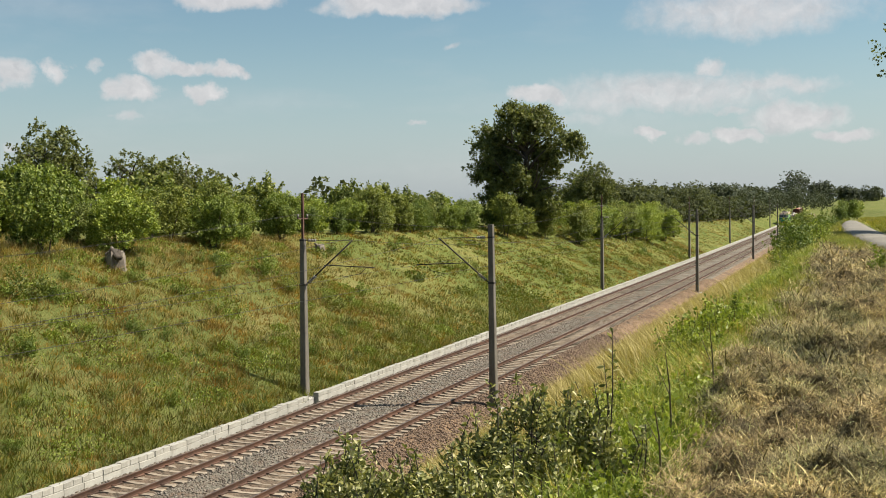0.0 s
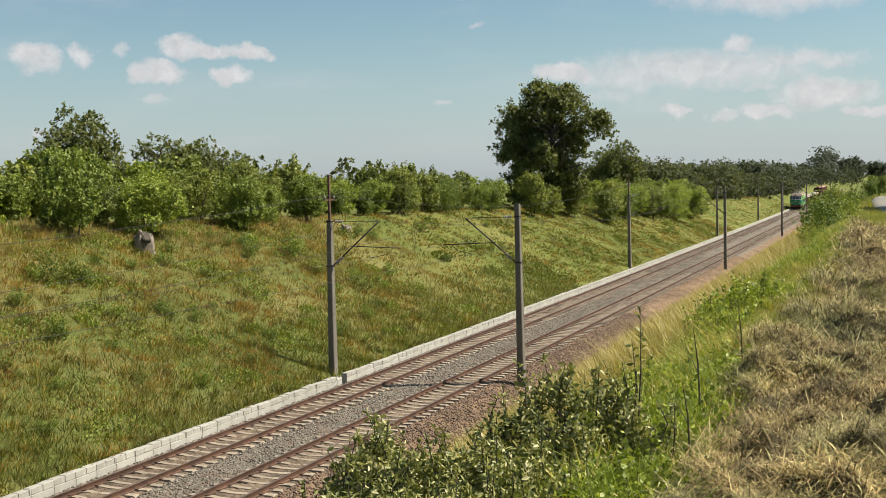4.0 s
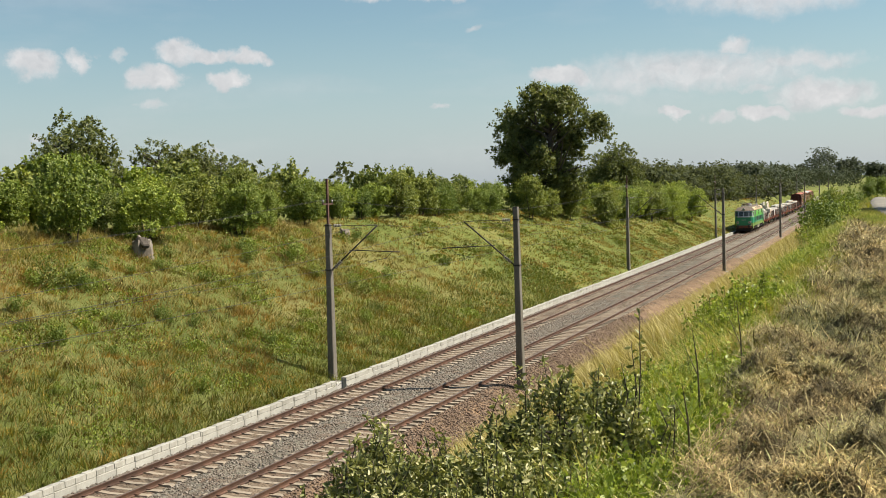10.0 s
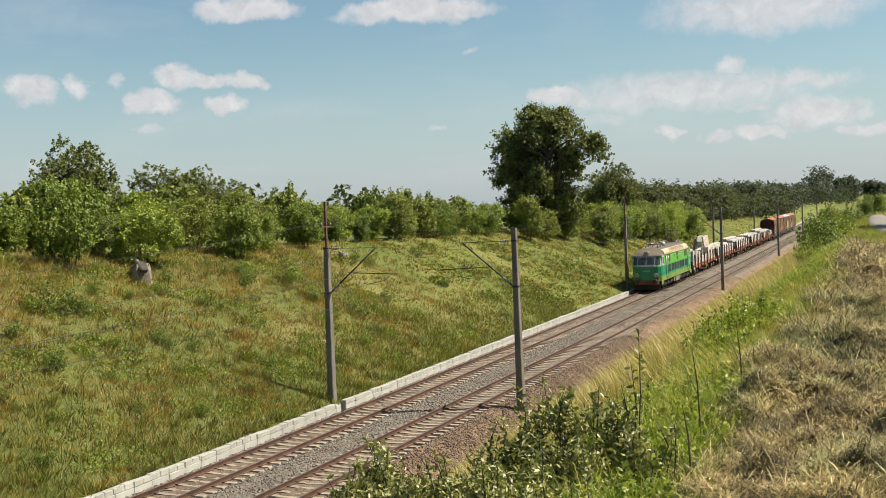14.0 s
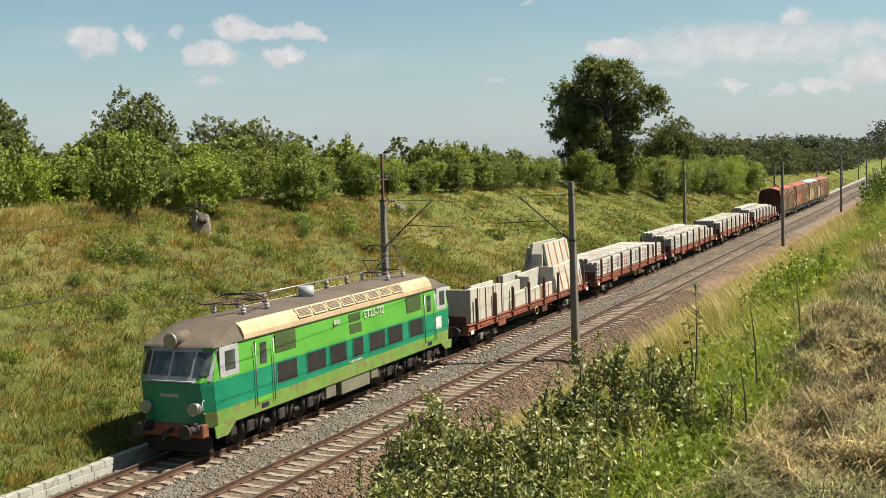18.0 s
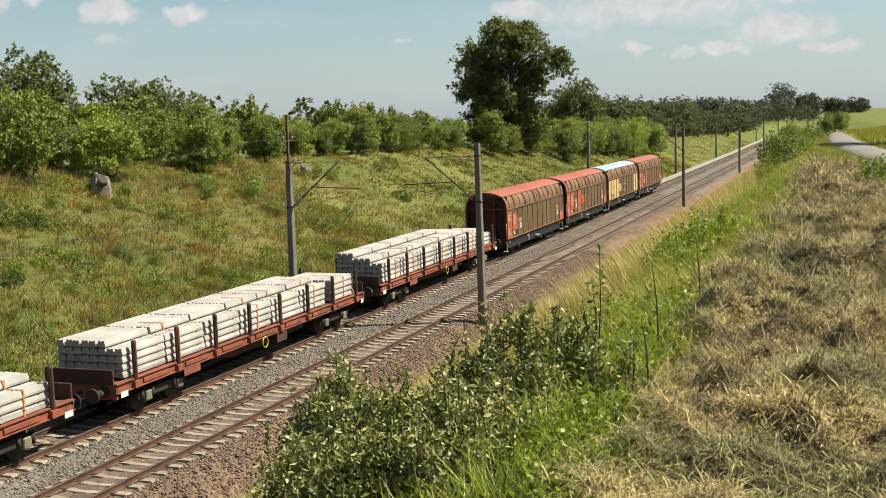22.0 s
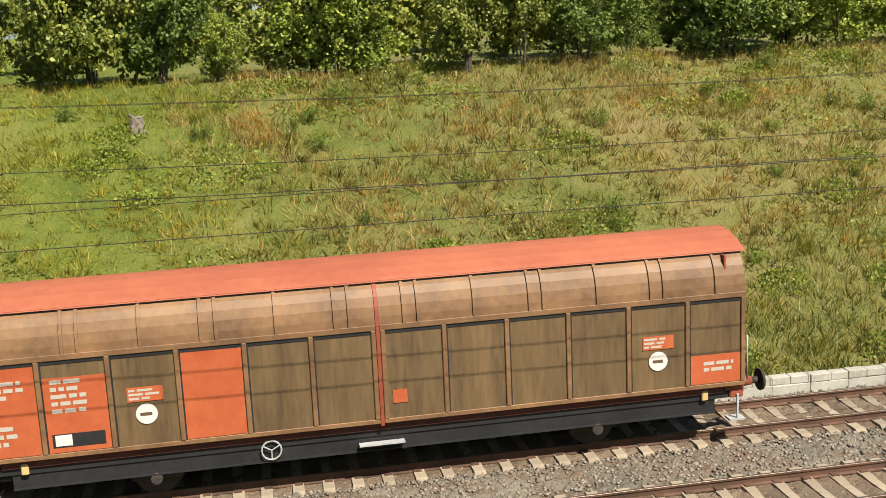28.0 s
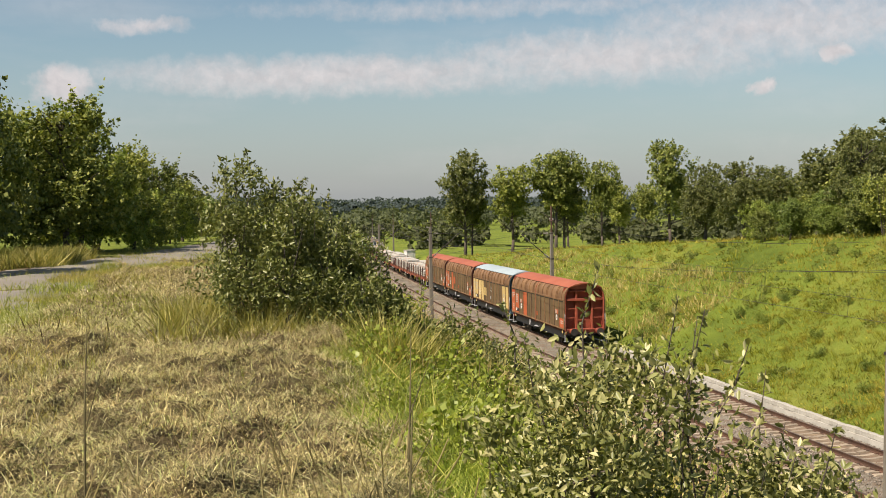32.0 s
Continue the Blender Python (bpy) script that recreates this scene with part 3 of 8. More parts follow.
def wall_blocks():
    """The low retaining wall behind the far track: two courses of lime-white cast blocks."""
    rng = random.Random(5)
    wall = tagged(thing("retaining_kerb", "low whitish concrete block wall along the far track", "kerb"), kind="structure")
    kinds = []
    for k in range(6):
        bm, half = bmesh.new(), 0.49
        box(bm, -half, half, -0.13, 0.13, -0.3, 0.0, bevel=0.014)
        a = -half
        while a < half - 0.05:
            b = min(half, a + rng.uniform(0.44, 0.54))
            push = rng.uniform(-0.012, 0.012)
            box(bm, a + 0.004, b - 0.004, -0.125 + push, 0.135 + push, 0.004, 0.2 + rng.uniform(-0.012, 0.008), bevel=0.016)
            a = b
        for v in bm.verts:
            v.co += Vector((rng.uniform(-1, 1) * 0.004, rng.uniform(-1, 1) * 0.008, rng.uniform(-1, 1) * 0.008))
        me = bpy.data.meshes.new("kerb_block")
        bm.to_mesh(me)
        bm.free()
        me.materials.append(M["white_concrete"])
        kinds.append(me)
    x = -75.0
    while x < 190:
        # broken away round the far masts and along a grown-over stretch
        if not (abs(x + 23.0) < 0.8 or abs(x - 46.1) < 0.9 or -22 < x < -0.5):
            ob = new("kerb_block", kinds[rng.randrange(6)])
            ob.parent = wall
            ob.matrix_basis = pose(x, 23.95 + float(bend(x)) + rng.uniform(-0.008, 0.008), -0.05 + rng.uniform(-0.012, 0.012) - float(fall(x)), rng.uniform(-1.5, 1.5), rng.uniform(-0.5, 0.5), rng.uniform(-0.5, 0.5))
        x += 0.985
    bm = bmesh.new()
    for x in list(np.arange(190, 560, 4.0)) + list(np.arange(-420, -76, 4.0)):
        yy, zz = 23.95 + float(bend(x)), float(fall(x))
        box(bm, x, x + 3.96, yy - 0.13, yy + 0.13, -0.5 - zz, 0.15 - zz)
    tagged(part("kerb_block_run", bm, M["white_concrete"], wall), kind="stuff")


def lane_y(x):
    """The middle of the lane."""
    return np.interp(x, [-160, -110, -70, -55, -46, -38, -30, -22, -10, 5, 20, 30, 39, 49, 57, 64, 90, 120],
                     [2, 4, 0.4, -1.7, -3.2, -4.7, -5.1, -5.2, -5.8, -6, -4.6, -3.0, -1.35, -0.5, 0.05, 0.38, 1.05, 1.8])


def road():
    xs = np.arange(-160, 119, 2.0)
    cy = lane_y(xs)
    cy = np.convolve(np.pad(cy, 3, mode="edge"), np.ones(7) / 7, "valid")
    off = np.array([-2.5, -2.2, -1.1, 0, 1.1, 2.2, 2.5])
    gx, gy = np.repeat(xs[:, None], 7, 1), cy[:, None] + off[None] * np.interp(xs, [10, 40], [1.0, 0.36])[:, None]
    gz = land(gx, gy) + np.where(np.abs(off[None]) > 2.3, -0.12, 0.06 + 0.05 * smooth((xs[:, None] - 24) / 12) - 0.012 * off[None] ** 2)
    v = np.stack([gx, gy, gz], -1).reshape(-1, 3)
    i = (np.arange(len(xs) - 1)[:, None] * 7 + np.arange(6)[None]).ravel()
    tagged(link_mesh("road", v, np.stack([i, i + 7, i + 8, i + 1], 1), M["asphalt"], smooth=True), "narrow sunbleached asphalt lane on top of the bank", "road", kind="structure")


wall_blocks()
road()


# ---- the overhead line ----
def concrete_mast(x, y, z, height, lean=0.0, cap=False):
    m = thing("catenary_mast", "weathered grey concrete catenary mast beside the track", "mast", "masts of the overhead line", pose(x, y, z, 0, lean, 0))
    bm = bmesh.new()
    ring = []
    for k, (h, a, b) in enumerate(((-0.8, 0.2, 0.17), (height, 0.125, 0.11))):
        ring.append([bm.verts.new((sx * a, sy * b, h)) for sx, sy in ((-1, -0.8), (-0.82, -1), (0.82, -1), (1, -0.8), (1, 0.8), (0.82, 1), (-0.82, 1), (-1, 0.8))])
    for i in range(8):
        bm.faces.new((ring[0][i], ring[0][(i + 1) % 8], ring[1][(i + 1) % 8], ring[1][i]))
    bm.faces.new(ring[1])
    bm.faces.new(ring[0][::-1])
    part("shaft", bm, M["mast"], m)
    part("foundation", boxes((-0.4, 0.4, -0.4, 0.4, -0.6, 0.06), bevel=0.03), M["concrete"], m, "cast concrete foundation")
    if cap:
        part("steel_extension", boxes((-0.06, 0.06, -0.045, 0.045, height - 0.5, height + 2.1)), M["mast_steel"], m, "thin rusty steel extension")
        part("crosspiece", boxes((-0.5, 0.5, -0.03, 0.03, height + 0.9, height + 0.96)), M["mast_steel"], m)
        for k in (-0.45, 0.45):
            part("pin_insulator", rods(((k, 0, height + 0.96), (k, 0, height + 1.12), 0.05)), M["porcelain"], m)
    return m


def cantilever(m, side, zb):
    """The slanting tube and the registration arm on the track side (side: +1 or -1 in y). zb: bracket height on the shaft."""
    reach, rise = 2.35, 2.0
    part("bracket_tube", rods(((0, side * 0.16, zb), (0, side * (0.16 + reach), zb + rise), 0.035)), M["dark_steel"], m)
    part("tube_insulator", rods(*[((0, side * (0.30 + i * 0.07), zb + 0.10 + i * 0.06), (0, side * (0.335 + i * 0.07), zb + 0.13 + i * 0.06), 0.075) for i in range(5)]), M["porcelain"], m)
    part("top_tie", rods(((0, side * 0.13, zb + rise + 0.02), (0, side * (0.16 + reach), zb + rise), 0.012)), M["dark_steel"], m)
    part("tie_insulator", rods(*[((0, side * (0.3 + i * 0.08), zb + rise + 0.02), (0, side * (0.34 + i * 0.08), zb + rise + 0.02), 0.07) for i in range(5)]), M["porcelain"], m)
    part("registration_tube", rods(((0, side * 1.05, zb + 0.88), (0, side * 3.6, zb + 0.78), 0.022)), M["dark_steel"], m)
    part("steady_arm", rods(((0, side * 3.2, zb + 0.78), (0, side * 2.9, zb + 0.5), 0.012), ((0, side * 2.9, zb + 0.5), (0, side * 2.1, zb + 0.34), 0.012)), M["dark_steel"], m)
    part("clamp_band", boxes((-0.16, 0.16, -0.15, 0.15, zb - 0.06, zb + 0.02)), M["dark_steel"], m)
    part("upper_clamp_band", boxes((-0.14, 0.14, -0.13, 0.13, zb + rise, zb + rise + 0.06)), M["dark_steel"], m)


NEAR_MASTS = [(-262, 0), (-205, 0), (-141, 0), (-95, 0), (-24.85, 1.2), (48.2, -0.4), (114.5, 0.3), (178, 0), (236, 0), (296, 0), (356, 0)]
FAR_MASTS = [(-275, 0), (-216, 0), (-156, 0), (-87, 0), (-23.0, 0.2), (46.5, 0.9), (110, 0.3), (171, 0), (229, 0), (289, 0), (350, 0)]
for x, lean in NEAR_MASTS:
    m = concrete_mast(x, 15.8 + float(bend(x)), -0.5 - float(fall(x)), 8.35, lean)
    cantilever(m, 1, 5.75)
for x, lean in FAR_MASTS:
    m = concrete_mast(x, 24.45 + float(bend(x)), -0.1 - float(fall(x)), 7.4, lean, cap=True)
    cantilever(m, -1, 5.3)


def wires():
    """Carrier, contact wire and droppers of each track, and the feeders on the far masts."""
    for masts, y, zc in ((NEAR_MASTS, TRACK_NEAR, 5.55), (FAR_MASTS, TRACK_FAR, 5.55)):
        w = thing("overhead_wire", "thin dark overhead contact line above the track", "wire", "wires of the overhead line")
        carrier, contact, drop = bmesh.new(), bmesh.new(), bmesh.new()
        xs = [p[0] for p in masts]
        for a, b in zip(xs[:-1], xs[1:]):
            last = None
            for i in range(13):
                u = i / 12
                x = a + (b - a) * u
                yy = y + float(bend(x))
                sink = float(fall(x))
                p = (x, yy, 7.25 - sink - 1.15 * 4 * u * (1 - u))
                q = (x, yy + 0.2 * math.cos(math.pi * u), zc - sink)
                if last:
                    rod(carrier, last[0], p, 0.009, sides=3, caps=False)
                    rod(contact, last[1], q, 0.009, sides=3, caps=False)
                if 0 < i < 12:
                    rod(drop, p, q, 0.004, sides=3, caps=False)
                last = (p, q)
        part("carrier_wire", carrier, M["wire"], w)
        part("contact_wire", contact, M["wire"], w)
        tagged(part("dropper_run", drop, M["wire"], w), kind="stuff")
    f = thing("feeder_line", "pair of thin wires on the tops of the far masts", "wire", "wires of the overhead line")
    for k in (-0.45, 0.45):
        xs = [p[0] for p in FAR_MASTS]
        for a, b in zip(xs[:-1], xs[1:]):
            bm, last = bmesh.new(), None
            for i in range(9):
                u = i / 8
                x = a + (b - a) * u
                p = (x, 24.45 + 0.3 * k + float(bend(x)), 8.45 - float(fall(x)) - 1.3 * 4 * u * (1 - u))
                if last:
                    rod(bm, last, p, 0.006, sides=3, caps=False)
                last = p
            part("feeder_wire", bm, M["wire"], f)


wires()


# ---- the train: x runs back from the front, z up from the rail ----
M["light_green"] = surface("light_green_paint", (0.071, 0.271, 0.031), (0.110, 0.369, 0.054), coarse=0.5, fine=9.0, rough=0.45, bump=0.04, stain=(0.084, 0.221, 0.038), stain_at=0.6)
M["dirty_green"] = surface("dusty_green_paint", (0.093, 0.241, 0.029), (0.155, 0.230, 0.051), coarse=1.1, fine=9.0, rough=0.6, bump=0.06, stain=(0.149, 0.132, 0.051), stain_at=0.47)
M["dark_green"] = surface("dark_green_paint", (0.003, 0.147, 0.074), (0.010, 0.233, 0.119), coarse=0.5, fine=9.0, rough=0.42, bump=0.04, stain=(0.043, 0.172, 0.084), stain_at=0.6)
M["cream"] = surface("weathered_cream_paint", (0.375, 0.27, 0.1425), (0.51, 0.3975, 0.24), coarse=0.8, fine=9.0, rough=0.6, bump=0.06, stain=(0.225, 0.165, 0.0975), stain_at=0.6)
M["roof"] = surface("sooty_roof_paint", (0.0675, 0.0525, 0.0375), (0.1275, 0.0975, 0.069), coarse=0.7, fine=8.0, rough=0.8, bump=0.1, stain=(0.195, 0.15, 0.0975), stain_at=0.64)
M["grey_paint"] = surface("light_grey_paint", (0.27, 0.2775, 0.285), (0.39, 0.3975, 0.405), coarse=1.0, fine=10.0, rough=0.5, bump=0.05)
M["soot"] = plain("black_grime", (0.009, 0.0083, 0.0075), 0.8)
M["olive_grey"] = surface("dusty_olive_grey_paint", (0.0975, 0.0938, 0.0638), (0.18, 0.1688, 0.1125), coarse=1.0, fine=10.0, rough=0.7, bump=0.08)
M["louvre"] = surface("dark_louvre_mesh", (0.005, 0.005, 0.004), (0.018, 0.016, 0.011), coarse=1.0, fine=16.0, rough=0.7, bump=0.2)
M["green_louvre"] = surface("dusty_green_mesh", (0.03, 0.0562, 0.0112), (0.0525, 0.09, 0.0188), coarse=1.0, fine=16.0, rough=0.7, bump=0.2)
M["beam_red"] = surface("rusty_red_beam_paint", (0.124, 0.036, 0.019), (0.270, 0.079, 0.036), coarse=1.2, fine=10.0, rough=0.7, bump=0.1, stain=(0.056, 0.039, 0.034), stain_at=0.52)
M["white_paint"] = plain("white_lettering_paint", (0.585, 0.570, 0.540), 0.6)
M["faded_white"] = plain("faded_white_lettering", (0.39, 0.36, 0.315), 0.7)
M["pant_red"] = surface("grimy_red_brown_pantograph_paint", (0.045, 0.022, 0.019), (0.105, 0.048, 0.038), rough=0.6)
M["strap_steel"] = plain("bare_steel", (0.3375, 0.33, 0.315), 0.4, 0.7)


def glass():
    mat, nt, bsdf = shader("dusty_window_glass")
    nt.links.new(ramp(nt, noise_of(nt, 3.0, 4, 0.6, coords(nt)), [(0.3, (0.015, 0.019, 0.018)), (0.7, (0.075, 0.088, 0.082))]), bsdf.inputs["Base Color"])
    bsdf.inputs["Roughness"].default_value = 0.08
    bsdf.inputs["Specular IOR Level"].default_value = 0.7
    return mat


M["glass"] = glass()
M["lens"] = plain("silvered_lamp_glass", (0.30, 0.31, 0.31), 0.12, 0.5)


def nose_ring(z, rake, length=18.3, half=1.45):
    """The plan outline of the body at one height: blunt, rounded ends, raked back by rake."""
    pts = []
    ends = [(rake + 0.0, 0.0), (rake + 0.02, 0.62), (rake + 0.13, 1.12), (max(rake, 0) * 0.7 + 0.42, half - 0.06), (max(rake, 0) * 0.4 + 0.85, half)]
    front = [(x, -y) for x, y in ends]
    pts += front + [(length - x, y) for x, y in front[::-1]]
    pts += [(length - x, -y) for x, y in front[1:]] + [(x, -y) for x, y in front[::-1][:-1]]
    return [(x, y, z) for x, y in pts]


def band(levels, closed_top=False):
    """A shell through the plan outlines at the given (z, rake, half width)."""
    bm = bmesh.new()
    rings = [[bm.verts.new(p) for p in nose_ring(z, r, half=h)] for z, r, h in levels]
    n = len(rings[0])
    for a, b in zip(rings[:-1], rings[1:]):
        for i in range(n):
            bm.faces.new((a[i], a[(i + 1) % n], b[(i + 1) % n], b[i]))
    if closed_top:
        bm.faces.new(rings[-1])
    bmesh.ops.recalc_face_normals(bm, faces=bm.faces)
    return bm


def ring(bm, c, radius, thick, steps=16, sides=5):
    """A round hoop in the x-z plane."""
    loops = []
    for i in range(steps):
        a = 2 * math.pi * i / steps
        o = Vector((math.cos(a), 0, math.sin(a)))
        loops.append([bm.verts.new(Vector(c) + o * (radius + thick * math.cos(b)) + Vector((0, thick * math.sin(b), 0))) for b in (2 * math.pi * j / sides for j in range(sides))])
    for i in range(steps):
        p, q = loops[i], loops[(i + 1) % steps]
        for j in range(sides):
            bm.faces.new((p[j], q[j], q[(j + 1) % sides], p[(j + 1) % sides]))
    return bm


def wheel_pair(parent, x, r, half=0.73):
    for s in (-1, 1):
        bm = bmesh.new()
        rod(bm, (x, s * (half - 0.07), r), (x, s * (half + 0.065), r), r, sides=22)
        rod(bm, (x, s * (half - 0.1), r), (x, s * (half - 0.07), r), r + 0.028, sides=22)
        rod(bm, (x, s * (half + 0.06), r), (x, s * (half + 0.085), r), r * 0.45, sides=14)
        part("wheel", bm, M["dark_steel"], parent)
    part("axle", rods(((x, -half - 0.25, r), (x, half + 0.25, r), 0.085)), M["dark_steel"], parent)


def buffers(parent, x, way, z=1.05, paint=None):
    for s in (-1, 1):
        bm = bmesh.new()
        casing = rods(((x, s * 0.875, z), (x + way * 0.1, s * 0.875, z), 0.19, 0.15), ((x + way * 0.1, s * 0.875, z), (x + way * 0.36, s * 0.875, z), 0.12, 0.095), sides=12)
        part("buffer_casing", casing, paint or M["dark_steel"], parent)
        rod(bm, (x + way * 0.36, s * 0.875, z), (x + way * 0.54, s * 0.875, z), 0.075, sides=12)
        rod(bm, (x + way * 0.54, s * 0.875, z), (x + way * 0.60, s * 0.875, z), 0.235, 0.225, sides=18)
        part("buffer", bm, M["dark_steel"], parent)
    bm = rods(((x, 0, z - 0.05), (x + way * 0.3, 0, z - 0.1), 0.06), ((x + way * 0.3, 0, z - 0.1), (x + way * 0.55, 0, z - 0.28), 0.045))
    part("screw_coupling", bm, M["dark_steel"], parent)
    for s in (-0.35, 0.35):
        bm = rods(((x, s, z - 0.12), (x + way * 0.25, s, z - 0.4), 0.025), ((x + way * 0.25, s, z - 0.4), (x + way * 0.5, s * 0.6, z - 0.45), 0.025))
        part("brake_hose", bm, M["dark_steel"], parent)


def lettering(parent, words, x, z, size, y=-1.462, mat=None):
    cu = bpy.data.curves.new("lettering", "FONT")
    cu.body, cu.size, cu.extrude = words, size, 0.004
    cu.materials.append(mat or M["white_paint"])
    ob = new("lettering", cu)
    ob.parent = parent
    ob.matrix_basis = pose(x, y, z, 90, 0, 0)
    return ob


def bars(parent, x, z, w, h, rows, y, mat=None, seed=0, name="lettering"):
    """Unreadable small print: plain bars."""
    rng = random.Random(seed)
    bm = bmesh.new()
    for i in range(rows):
        zz = z + h * (i + 0.2) / rows
        xx, end = x, x + w * rng.uniform(0.6, 1.0)
        while xx < end - 0.05:
            l = min(rng.uniform(0.08, 0.3), end - xx)
            box(bm, xx, xx + l, y - 0.004, y, zz, zz + h / rows * 0.55)
            xx += l + 0.045
    return part(name, bm, mat or M["faded_white"], parent)


def pantograph(parent, x, z, raised):
    p = part("pantograph", rods(((x - 0.7, -0.6, z), (x + 0.7, -0.6, z), 0.03), ((x - 0.7, 0.6, z), (x + 0.7, 0.6, z), 0.03), ((x - 0.7, -0.6, z), (x - 0.7, 0.6, z), 0.03),
                                ((x + 0.7, -0.6, z), (x + 0.7, 0.6, z), 0.03)), M["pant_red"], parent)
    for sx in (-0.7, 0.7):
        for sy in (-0.6, 0.6):
            part("insulator", rods(((x + sx, sy, z - 0.3), (x + sx, sy, z - 0.2), 0.07, 0.1), ((x + sx, sy, z - 0.2), (x + sx, sy, z - 0.1), 0.1, 0.07), ((x + sx, sy, z - 0.1), (x + sx, sy, z), 0.05)), M["grey_paint"], p)
    top = 5.5 if raised else z + 0.26
    reach = 1.05 if raised else 1.75
    mid = z + (top - z) * 0.5
    for way in (-1, 1):
        bm = bmesh.new()
        for s in (-1, 1):
            rod(bm, (x + way * 0.35, s * 0.5, z + 0.04), (x + way * reach, s * 0.35, mid), 0.024)
            rod(bm, (x + way * reach, s * 0.35, mid), (x + way * 0.12, s * 0.5, top - 0.05), 0.018)
        rod(bm, (x + way * reach, -0.35, mid), (x + way * reach, 0.35, mid), 0.02)
        part("arm", bm, M["pant_red"] if not raised else M["dark_steel"], p)
    bm = bmesh.new()
    for dx in (-0.14, 0.14):
        rod(bm, (x + dx, -0.55, top), (x + dx, 0.55, top), 0.024)
        for s in (-1, 1):
            rod(bm, (x + dx, s * 0.55, top), (x + dx, s * 0.92, top - 0.16), 0.02)
    part("pan_head", bm, M["dark_steel"], p)


def locomotive():
    t = thing("locomotive", "two-tone green electric locomotive with a cream and brown roof", "locomotive")
    body = part("body", band([(0.98, 0.22, 1.42), (1.0, 0.18, 1.45), (1.5, 0.1, 1.45)]), M["dirty_green"], t, "dusty light green skirt")
    part("middle_band", band([(1.5, 0.098, 1.452), (2.3, -0.04, 1.452), (2.42, -0.04, 1.452)]), M["dark_green"], t, "dark green band")
    part("upper_band", band([(2.42, -0.04, 1.452), (2.55, 0.03, 1.452), (3.46, 0.42, 1.40)]), M["light_green"], t, "light green upper body")
    part("inner_floor", boxes((0.5, 17.8, -1.3, 1.3, 0.9, 1.0)), M["dark_steel"], t)
    # skirt ends under the noses, dark front with the window band
    for way, x in ((1, 0.0), (-1, 18.3)):
        def fx(v):
            return x + way * v
        def xs(a, b):
            return tuple(sorted((fx(a), fx(b))))
        part("buffer_beam", boxes((*xs(0.08, 0.4), -1.15, 1.15, 0.7, 1.12), bevel=0.03), M["beam_red"], t, "rust-red buffer beam")
        for s in (-1, 1):
            skirt = bmesh.new()
            pts = [(0.3, 1.02), (0.36, 0.66), (0.95, 0.66), (1.45, 1.02)]
            for y in (s * 1.40, s * 1.445):
                skirt.faces.new([skirt.verts.new((fx(a), y, b)) for a, b in pts])
            skirt.verts.ensure_lookup_table()
            for i in range(4):
                j = (i + 1) % 4
                skirt.faces.new((skirt.verts[i], skirt.verts[j], skirt.verts[j + 4], skirt.verts[i + 4]))
            bmesh.ops.recalc_face_normals(skirt, faces=skirt.faces)
            part("corner_skirt", skirt, M["dirty_green"], t)
        part("snow_plough", boxes((*xs(0.3, 0.5), -1.2, 1.2, 0.18, 0.7), bevel=0.02), M["soot"], t)
        buffers(t, fx(0.1), -way, 1.0)
        nose = bmesh.new()
        for z0, z1, r0, r1 in ((1.02, 2.42, 0.15, -0.06),):
            vs = [nose.verts.new((fx(px), py, z)) for z, r in ((z0, r0), (z1, r1)) for px, py in ((r + 0.11, -1.1), (r - 0.005, -0.62), (r - 0.02, 0), (r - 0.005, 0.62), (r + 0.11, 1.1))]
            for i in range(4):
                nose.faces.new((vs[i], vs[i + 1], vs[i + 6], vs[i + 5]))
        part("nose_panel", nose, M["dark_green"], t)
        # window band: frame and panes that follow the rake
        def win(y0, y1, z0, z1, push, name, mat, lab=""):
            bm = bmesh.new()
            def at(y, z):
                rake = 0.03 + (z - 2.55) / 0.91 * 0.39
                ay = abs(y)
                dx = 0.02 if ay < 0.62 else 0.02 + (ay - 0.62) / 0.5 * 0.11
                if ay > 1.12:
                    dx = 0.13 + (ay - 1.12) / 0.3 * 0.28
                return (fx(rake + dx - push), y, z)
            vs = []
            n = 6
            for i in range(n + 1):
                y = y0 + (y1 - y0) * i / n
                vs.append((bm.verts.new(at(y, z0)), bm.verts.new(at(y, z1))))
            for i in range(n):
                bm.faces.new((vs[i][0], vs[i + 1][0], vs[i + 1][1], vs[i][1]))
            return part(name, bm, mat, t, lab)
        win(-1.38, 1.38, 2.46, 3.46, 0.03, "window_band", M["grey_paint"], "light grey windscreen surround")
        for y0, y1 in ((-1.30, -0.88), (-0.78, -0.05), (0.05, 0.78), (0.88, 1.30)):
            win(y0, y1, 2.62, 3.32, 0.045, "windscreen", M["glass"])
        part("front_ledge", boxes((*xs(-0.06, 0.1), -0.95, 0.95, 2.44, 2.48)), M["grey_paint"], t)
        for s in (-1, 1):
            bm = rods(((fx(-0.08), s * 0.92, 1.62), (fx(0.24), s * 0.92, 1.62), 0.2, 0.2), sides=18)
            lamp = part("headlamp", bm, M["strap_steel"], t)
            part("lamp_lens", rods(((fx(-0.09), s * 0.92, 1.62), (fx(-0.06), s * 0.92, 1.62), 0.15), sides=18), M["lens"], lamp)
            part("handrail", rods(((fx(0.2), s * 1.2, 1.45), (fx(0.06), s * 1.2, 1.5), 0.016), ((fx(0.06), s * 1.2, 1.5), (fx(0.04), s * 1.2, 1.85), 0.016), ((fx(0.04), s * 1.2, 1.85), (fx(0.15), s * 1.2, 1.9), 0.016)), M["grey_paint"], t)
        top = part("top_headlamp", rods(((fx(0.22), 0, 3.68), (fx(0.95), 0, 3.70), 0.21, 0.24), sides=20), M["roof"], t)
